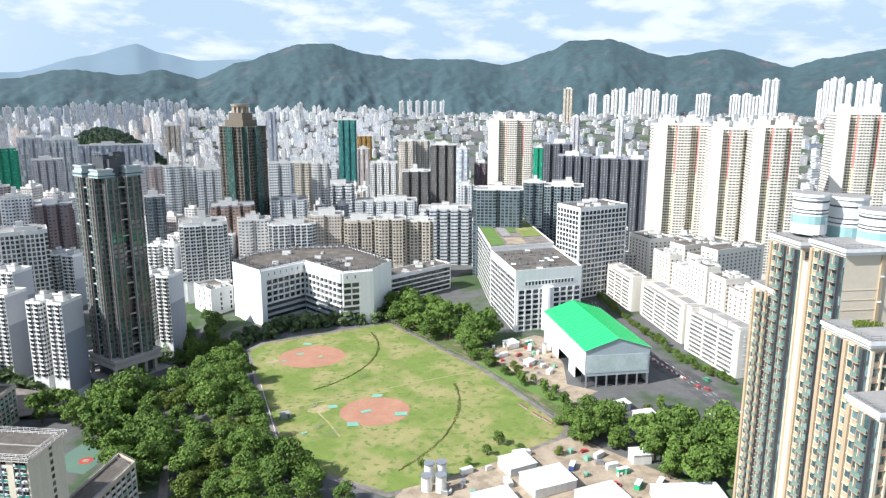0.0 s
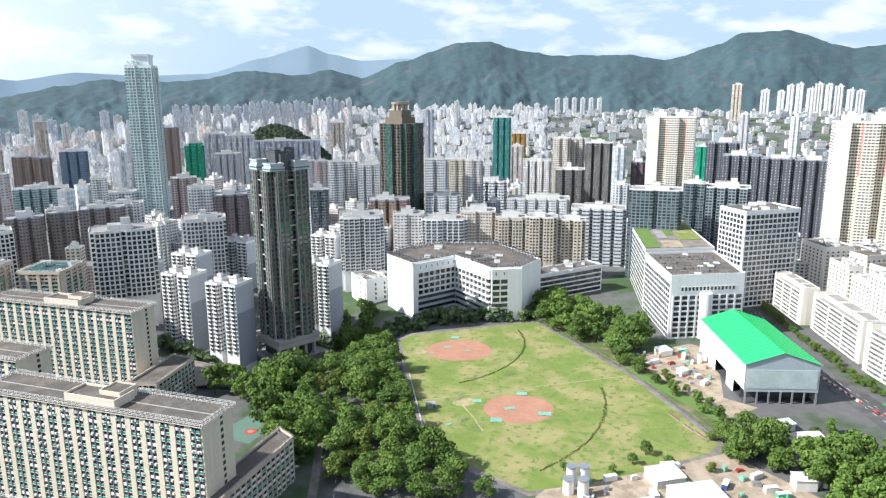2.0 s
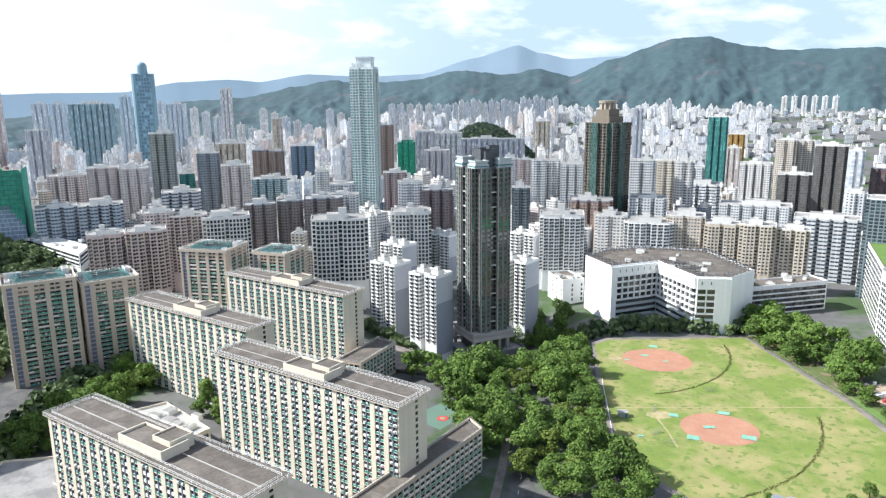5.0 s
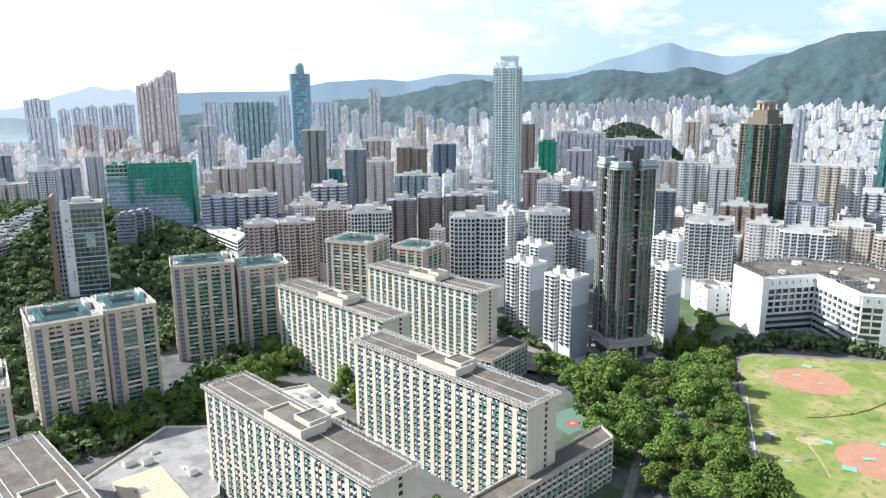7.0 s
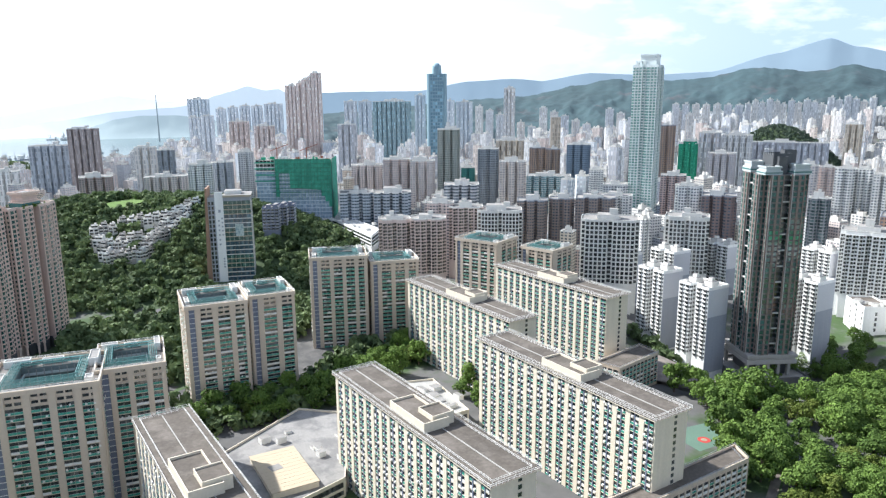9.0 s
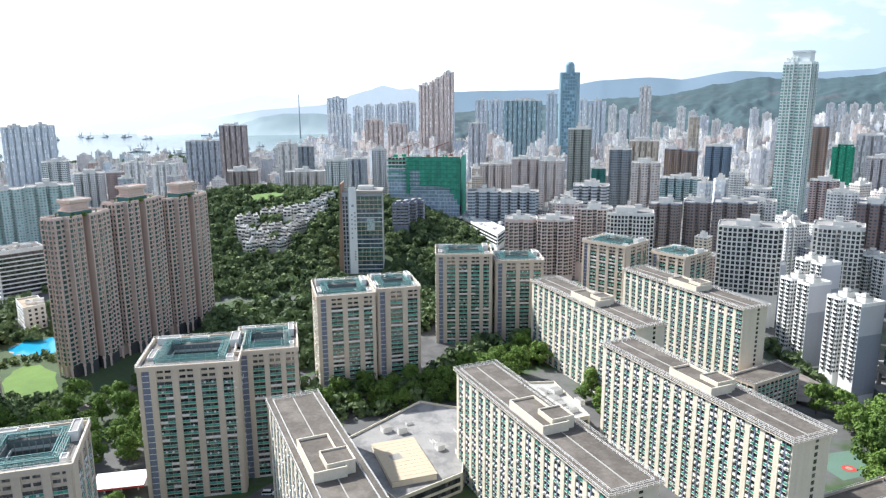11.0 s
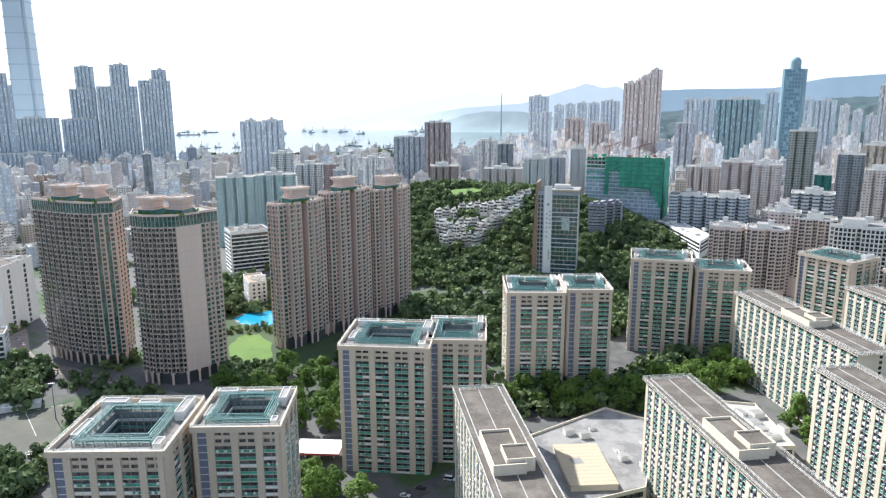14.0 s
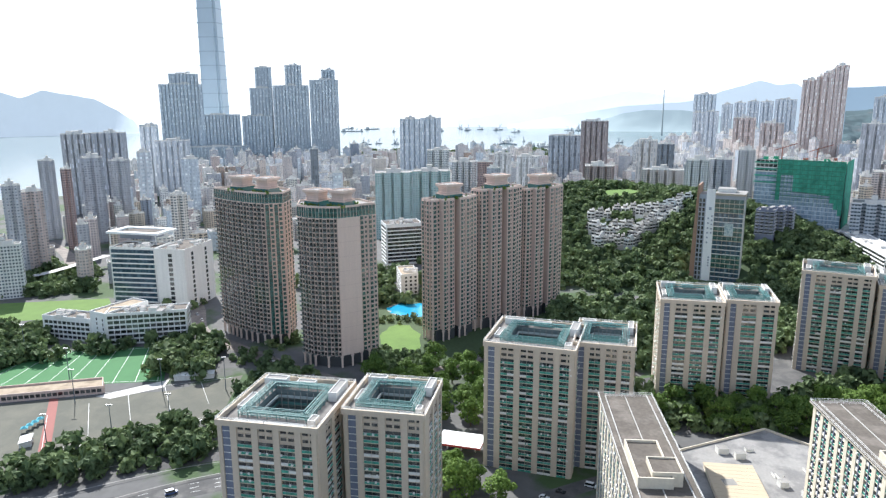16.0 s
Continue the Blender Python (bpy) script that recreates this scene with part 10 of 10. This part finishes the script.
city_tower(-670.9, -397.1, 120.7, 15.8, 16.0, 87.9, 'greyp', 'cross')
city_tower(-696, -393.5, 119.4, 21.4, 17.4, 79.3, 'pinkish', 'cross')
city_tower(-1156.5, -391.5, 108.7, 25.7, 20.8, 69.9, 'bluegrey', 'cross')
city_tower(-737.2, -264.3, 109.7, 16.4, 16.0, 69.8, 'white', 'cross')

city_tower(-624.1, 1330.9, 24.6, 150, 24.0, 82.0, 'greyp', 'ribbed')
city_tower(-717.5, 1294.5, 28.5, 62, 24.0, 88.6, 'office', 'chamfer')

# ---- dense blocks in between ----
def blocked(x, y, r):
    for kx, ky, h, reach in KNOLLS:
        if h > 0 and math.hypot(x - kx, y - ky) < reach * 0.9:
            return True
    return any((x - a) ** 2 + (y - c) ** 2 < (r + q) ** 2 for a, c, q in TAKEN)


def fill(bearing, span, near, far, count, heights, seed, rz, label, styles=("mixed", "mixed", "white", "pale", "office", "pinkw"), squeeze=0.72):
    """Scatters buildings of the given heights over a sector of the plain, aligned to its streets, as one mesh."""
    rng = random.Random(seed)
    names = list(dict.fromkeys(styles))
    made = tries = 0
    out = Buf()
    while made < count and tries < count * 14:
        tries += 1
        r = near + (far - near) * rng.random() ** 0.8
        a = radians(bearing + span * (rng.random() - 0.5))
        x, y = -math.sin(a) * r, math.cos(a) * r
        if x < COAST + 0.62 * max(0.0, -y - 100) + 0.05 * y + 90:
            continue
        w, d = (rng.uniform(10, 24), rng.uniform(9, 18)) if r < 1500 else (rng.uniform(14, 34), rng.uniform(12, 22))
        h = heights[0] + (heights[1] - heights[0]) * rng.random() ** 1.6
        if ground_z(x, y) < -49 or blocked(x, y, 0.5 * max(w, d) * squeeze):
            continue
        TAKEN.append((x, y, 0.5 * max(w, d) * squeeze))
        b = Buf()
        b.tone = rng.random()
        k = 3 + names.index(rng.choice(styles))
        pts = city_plan(w, d, rng.choice(("cross", "box", "cross", "chamfer", "box") if r < 1500 else ("box", "box", "chamfer")))
        b.prism(pts, -10, h, k, rng.choice((0, 0, 1)))
        if r < 1300:
            b.ring(pts, h, h + 1.1, 0.3, 2)
        roof_house(b, w, d, h, rng)
        out.place(b, pose(x, y, ground_z(x, y), 0, 0, rz + rng.choice((0, 90, 180, 270)) + rng.uniform(-3, 3)))
        made += 1
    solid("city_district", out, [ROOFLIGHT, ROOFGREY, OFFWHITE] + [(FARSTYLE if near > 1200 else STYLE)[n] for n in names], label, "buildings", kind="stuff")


WARM = ("mixed", "pinkish", "pinkw", "greyp", "white", "beige", "mixed", "bluegrey")
fill(-17.2, 44.9, 676, 1195, 110, (16, 40), 1, -8, "white and grey mid-rise blocks below the hills", ("white", "mixed", "white", "office"))
fill(-15.1, 49, 1084, 3199, 1300, (7, 26), 2, 4, "low white and grey houses and blocks of the plain", ("white", "white", "mixed", "pale", "office"))
fill(21.5, 34.7, 656, 1358, 400, (22, 58), 3, -14, "crowded white and pink apartment blocks", ("white", "white", "mixed", "pinkw", "beige"))
fill(21.6, 34.7, 1358, 3029, 1000, (12, 46), 4, 8, "crowded pale apartment blocks before the hills", ("white", "pale", "hazy", "pale"))
fill(52.1, 30.6, 664, 1321, 360, (22, 58), 5, 20, "crowded pink and grey apartment blocks", WARM)
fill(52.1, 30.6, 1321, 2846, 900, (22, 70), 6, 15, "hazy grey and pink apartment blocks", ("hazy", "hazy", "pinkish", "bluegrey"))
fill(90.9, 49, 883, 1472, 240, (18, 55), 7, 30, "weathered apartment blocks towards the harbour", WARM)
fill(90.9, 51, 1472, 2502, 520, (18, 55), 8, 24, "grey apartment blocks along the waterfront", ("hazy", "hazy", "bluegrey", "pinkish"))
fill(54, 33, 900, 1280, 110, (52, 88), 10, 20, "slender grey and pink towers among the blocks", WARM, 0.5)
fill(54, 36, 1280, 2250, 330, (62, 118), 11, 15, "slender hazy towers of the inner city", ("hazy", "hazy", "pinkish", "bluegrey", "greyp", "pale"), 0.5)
fill(31, 22, 900, 1280, 60, (45, 80), 12, -10, "slender white and pink towers", ("white", "mixed", "pinkw", "greyp"), 0.5)
fill(31, 22, 1280, 2350, 180, (55, 105), 13, 8, "slender pale towers before the hills", ("hazy", "pale", "pinkish", "white"), 0.5)
fill(92, 46, 1000, 2150, 170, (42, 84), 14, 26, "slender weathered towers towards the harbour", ("hazy", "pinkish", "greyp", "bluegrey", "mixed"), 0.5)
fill(113.3, 26.5, 678, 1256, 70, (18, 48), 9, 24, "weathered apartment blocks beyond the school", WARM)

# ---- groves ----
BELT = [(-214.7, 519.4), (-147.8, 487.8), (-137.5, 471.2), (-143.7, 452.7), (-117.1, 393.5), (-88.8, 325.4), (-56.3, 294.8), (-37, 270.2), (-109.3, 263.5), (-119.3, 302.5), (-137.6, 339.5), (-166.1, 376.7), (-156, 416.6), (-164.2, 448), (-180.7, 488)]
grove(BELT, 9.4, 21, (1.0, 1.65), (0, 0, 1, 2, 2, 3, 4, 4))
grove([(-225.3, 355.5), (-194.7, 366.1), (-174.3, 372.5), (-147.7, 347.7), (-129.5, 302.4), (-135.6, 279.8), (-158, 302.3), (-176.3, 333.1), (-203.8, 348.4)], 10.6, 22, (1.24, 2.02), (0, 2, 2, 1))
grove([(64, 353.8), (88, 357.4), (91.0, 322), (66, 322)], 10.5, 23, (1.0, 1.5), (0, 2, 1, 3))
grove([(97, 322), (122.3, 342), (150, 336), (129.2, 281), (103, 282)], 11.5, 231, (1.3, 2.0), (0, 2, 2, 1))
grove([(93, 354.0), (121, 374), (136, 361), (115.4, 345.0)], 10.5, 232, (0.6, 1.0), (3, 1, 4))
thicket("low trees behind the infield", [(-158.1, 499.1), (-91.9, 525.3), (-46.4, 532.8), (-52.7, 522), (-92, 509.4), (-142.7, 483.8)], 7.4, 24, 1.14)
grove([(-42.2, 541.4), (-17.4, 556.9), (33.7, 491.3), (20.5, 446.2), (12.3, 458.8), (-29.9, 513.6)], 12.3, 25, (1.24, 2.15), (0, 2, 1, 2))
grove([(26.6, 434.7), (30.7, 429.4), (71.4, 372), (67.2, 366.6)], 9.0, 26, (0.62, 1.08), (3, 1))
grove([(31, 450.7), (69.7, 393), (65.4, 385.6), (26.7, 440)], 10.6, 261, (0.43, 0.81), (3, 4))
for x, y, k, s in ((27, 326.4, 3, 0.9), (37.3, 319.3, 3, 0.7), (11.3, 305.5, 3, 0.6), (68.6, 331, 3, 0.8), (55.8, 316.3, 4, 0.6), (83, 322.8, 1, 0.9), (-10.9, 303.3, 3, 0.6), (110.1, 323.1, 3, 0.8), (99.7, 327.2, 4, 0.7), (20.7, 316, 3, 0.7)):
    tree(x, y, k, s)
# street trees by the white terraces
KERB = curve([(133, 590), (139.5, 541), (149, 482), (160, 433), (175, 404)], 9)
for k, (x, y) in enumerate(KERB):
    tree(x + random.uniform(-1, 1), y, (3, 4, 3)[k % 3], random.uniform(0.5, 0.85))
# between the slabs and the square towers
grove([(-348.3, 116.3), (-362.6, 134.3), (-348.1, 197.5), (-371.2, 260.5), (-391.8, 283.9), (-367.7, 291.4), (-344.1, 260.8), (-326.1, 202.8), (-330.1, 147)], 10.6, 27, (0.99, 1.68), (0, 2, 1, 0))
tree(-352.1, 260.8, 4, 1.5)
tree(-344, 145.8, 4, 1.2)
grove([(-298.9, 261.5), (-260.6, 257.7), (-248.4, 243.6), (-288.6, 245.2)], 11.5, 28, (0.99, 1.48), (0, 1))
grove([(-247.7, 176.4), (-212.8, 174.8), (-202.9, 189.1), (-237.9, 194.8)], 14.0, 29, (1.11, 1.61), (0, 1))
grove([(-162.8, 205), (-147.9, 203.2), (-145.8, 187.9), (-165.7, 189.6)], 13.1, 291, (0.99, 1.48), (0, 1))
thicket("trees beside the white blocks", [(-311.7, 434.1), (-272.9, 447), (-235.8, 418), (-262.4, 413.6)], 9.2, 30, 1.23)
grove([(-211.3, 452.8), (-195, 479.3), (-168.4, 523.3), (-189.1, 542.8), (-217.8, 516.1)], 13.1, 31, (0.99, 1.61), (0, 2))
# round the pink towers and their garden
thicket("green trees round the tower drive", [(-502.2, -166.4), (-435.3, -133.6), (-403.5, -146.9), (-416, -176.7), (-452.7, -185.2)], 8.6, 32, 1.30)
thicket("garden trees and palms", [(-441, -40.4), (-440.5, -4.3), (-415.1, 0.1), (-398.7, -15.6), (-403.9, -35.7)], 7.0, 33, 0.92)
thicket("trees round the swimming pool", [(-585.6, -53.9), (-516.7, -59.7), (-515.3, -45.7), (-564.6, -42.6), (-571.6, -18.7), (-558.7, -0.4), (-529.2, 0.1), (-520, 12.4), (-588.8, 11.1)], 8.0, 34, 0.9)
thicket("clipped garden trees beside the lawn", [(-458.3, -48.7), (-435, -42.3), (-436.6, -2.3), (-452.6, 3.5), (-462.1, -4.7), (-451.7, -18.6), (-464.6, -38.8)], 6.0, 331, 0.62)
thicket("palms and shrubs between lawn and pool", [(-532.9, -48), (-511.1, -53.6), (-513.7, 6.4), (-535.3, 6), (-528.6, -11.9), (-527.7, -33.9)], 6.0, 332, 0.62)
thicket("trees behind the drive", [(-455.2, -124.1), (-427.3, -87.9), (-420.4, -65.9), (-406.4, -71.6), (-416.9, -103.6), (-440.2, -133.7)], 7.0, 333, 0.8)
thicket("trees between the pink towers", [(-485.3, -106.8), (-472.2, -92.7), (-456.3, -98.4), (-465.3, -116.4)], 6.5, 334, 0.8)
thicket("street trees by the school", [(-539.4, -206.4), (-569.5, -187.3), (-626.2, -222.7), (-615.3, -247), (-567.9, -221.7)], 8.0, 335, 1.0)
grove([(-399.8, -40.6), (-344.1, -4.6), (-339.2, 36.1), (-379.9, 73.3), (-424.4, 64.7), (-436.4, 13.9)], 12.3, 35, (0.99, 1.61), (0, 2, 1))
grove([(-293.5, 8.3), (-279.9, 31.9), (-266.9, 27.2), (-281.3, -1.5)], 10.6, 36, (1.11, 1.61), (0, 2))
thicket("dense green hedge of young trees", [(-319, -184), (-355, -116), (-312, -104), (-280, -198), (-300, -206)], 7.2, 37, 1.1)
thicket("trees behind the garden", [(-621.2, -129.1), (-555.5, -68.3), (-570, 21.7), (-631.7, 51.7), (-675.2, -30.6)], 11.0, 38, 1.30)
thicket("trees beside the pitches", [(-448.9, -278.1), (-419.5, -292), (-462, -195.2), (-481.7, -190.7)], 9.8, 39, 1.23)
thicket("trees beyond the school lawn", [(-691.7, -431.3), (-712.2, -339.2), (-613.9, -292.8), (-594.6, -370.8)], 10.0, 40, 1.1)
thicket("trees beside the turf pitch", [(-519, -337.6), (-499.8, -288.7), (-480.4, -266), (-439.5, -271.1), (-418.7, -287.1)], 8.5, 401, 1.1)
thicket("trees beyond the flyover", [(-832.1, -513.6), (-902.6, -504.8), (-713.7, -380.6), (-646.4, -372.8), (-644.4, -314.3), (-605.4, -293.9), (-590.3, -371.2)], 11.0, 406, 1.3)
thicket("trees before the school", [(-498.2, -257.5), (-485.2, -221.1), (-477.6, -218.1), (-482.1, -248.5)], 7.5, 402, 0.8)
thicket("trees between the drive and the pitches", [(-424.3, -165), (-482.2, -177.9), (-500.7, -201.8), (-485.7, -210.4), (-452.7, -185.2), (-416.9, -155)], 8.0, 403, 1.0)
thicket("trees at the foot of the pink towers", [(-419, -100.7), (-393.5, -75.4), (-374.3, -65.1), (-368.3, -94.8), (-391.9, -120)], 8.0, 404, 1.0)
thicket("trees by the wide road", [(-295.3, 56.5), (-311.2, 96.7), (-326.6, 126.8), (-341.3, 116.3), (-320.3, 66.2)], 8.0, 405, 1.0)


def on_knolls(x, y):
    for kx, ky, h, reach in (KNOLLS[0], KNOLLS[1]):
        if math.hypot(x - kx, y - ky) < 0.97 * reach:
            if any((x - a) ** 2 + (y - c) ** 2 < 50 for a, c in VILLA) or inside(x, y, GLADE) or math.hypot(x + 603, y - 250) < 30:
                return False
            return not any((x - a) ** 2 + (y - c) ** 2 < (q + 3) ** 2 for a, c, q in TAKEN)
    return False


GLADE = disc(-798, 212, 27, 16, 0.9)
strip("glade", curve([(-797, 191), (-801, 212), (-806, 234)], 5), 34, 1.3, LAWN, "sunlit grass clearing on the wooded hill", "grass")
wood("hill_wood", "dense dark green woodland over the hill", (-801.7, 252.7), 330, 8.9, 51, on_knolls)
wood("hill_wood", "wooded knoll among the far blocks", (-733, 1534), 230, 8.6, 52, lambda x, y: math.hypot(x + 733, y - 1534) < 215, 0.8, FARLEAF)
thicket("dark slope trees below the hill", [(-554.7, 102.9), (-424, 54.7), (-390.5, 90.3), (-426.6, 145.4), (-438.5, 211.6), (-470.7, 298.3), (-521.1, 297.7), (-558.6, 215)], 8.6, 54, 1.3)
thicket("trees filling the yard below the square towers", [(-341.3, 114.3), (-388.3, 117.8), (-370.1, 197.2), (-390.6, 222.4), (-395.7, 330.2), (-370.5, 330.7), (-351.3, 269), (-350.1, 202.5), (-325.3, 157.2)], 8.8, 55, 1.15)


# ---- harbour ----
HULL = material("hull_grey", (0.32, 0.35, 0.37), vary=0.15)
rng = random.Random(17)
SHIP = []
for k in range(3):
    length, w = (34, 60, 100)[k], (9, 13, 20)[k]
    b = Buf()
    deck = [(-length / 2, -w / 2), (length * 0.35, -w / 2), (length / 2, 0), (length * 0.35, w / 2), (-length / 2, w / 2)]
    b.prism(deck, 0, 3.5 + k, 0, 0)
    hull = b.mesh("hull", [HULL])
    b = Buf()
    b.box(-length * 0.42, -w * 0.3, 3.5 + k, -length * 0.25, w * 0.3, 12 + 3 * k, 0)
    cabin = b.mesh("cabin", [OFFWHITE])
    b = Buf()
    b.beam((length * 0.1, 0, 3), (length * 0.1, 0, 24 + 6 * k), 0.7)
    b.beam((length * 0.1, 0, 6), (length * 0.34, 0, 26 + 4 * k), 0.5)
    b.beam((-length * 0.1, 0, 3), (length * 0.1, 0, 24), 0.4)
    derrick = b.mesh("derrick", [HULL])
    SHIP.append((hull, cabin, derrick))
for k in range(66):
    # lighters moored in the shelter, then ships at anchor farther out
    a, r = (radians(rng.uniform(66, 98)), rng.uniform(2920, 3500)) if k < 46 else (radians(rng.uniform(76, 101)), rng.uniform(4100, 4800))
    x, y = -math.sin(a) * r, math.cos(a) * r
    if ground_z(x, y) > -56:
        continue
    i = 0 if k < 38 else rng.choice((1, 2))
    t = thing("ship", ("grey derrick lighter moored in the shelter", "grey working barge on the water", "long grey cargo ship at anchor")[i], "ship", pose(x, y, -51.3, 0, 0, rng.uniform(0, 360)), "ships in the harbour")
    for name, me in zip(("hull", "cabin", "derrick"), SHIP[i]):
        part(name, me, [], t)
strip("breakwater", [(-2798.7, -463.3), (-2880.9, 54.2), (-2929.7, 523.1), (-2910.2, 873.8)], 22, -49.0, CONCRETE, "low stone breakwater of the boat shelter", "breakwater", drape=False)
t = thing("bridge_mast", "slender far bridge mast above the headland", "bridge", pose(-3573.1, 1148.9, -40))
b = Buf()
b.tube(0, 0, 0, 225, 4.5, 1.8, 10)
part("mast", b, [PALEBAND], t)
# shoreline parkland
wood("shore_wood", "trees along the waterfront", (-2462.2, 267.8), 560, 26.0, 61, lambda x, y: COAST + 60 < x - 0.05 * y < COAST + 330 and noise.noise(Vector((x * 0.006, y * 0.006, 0))) > -0.05, 2.6)
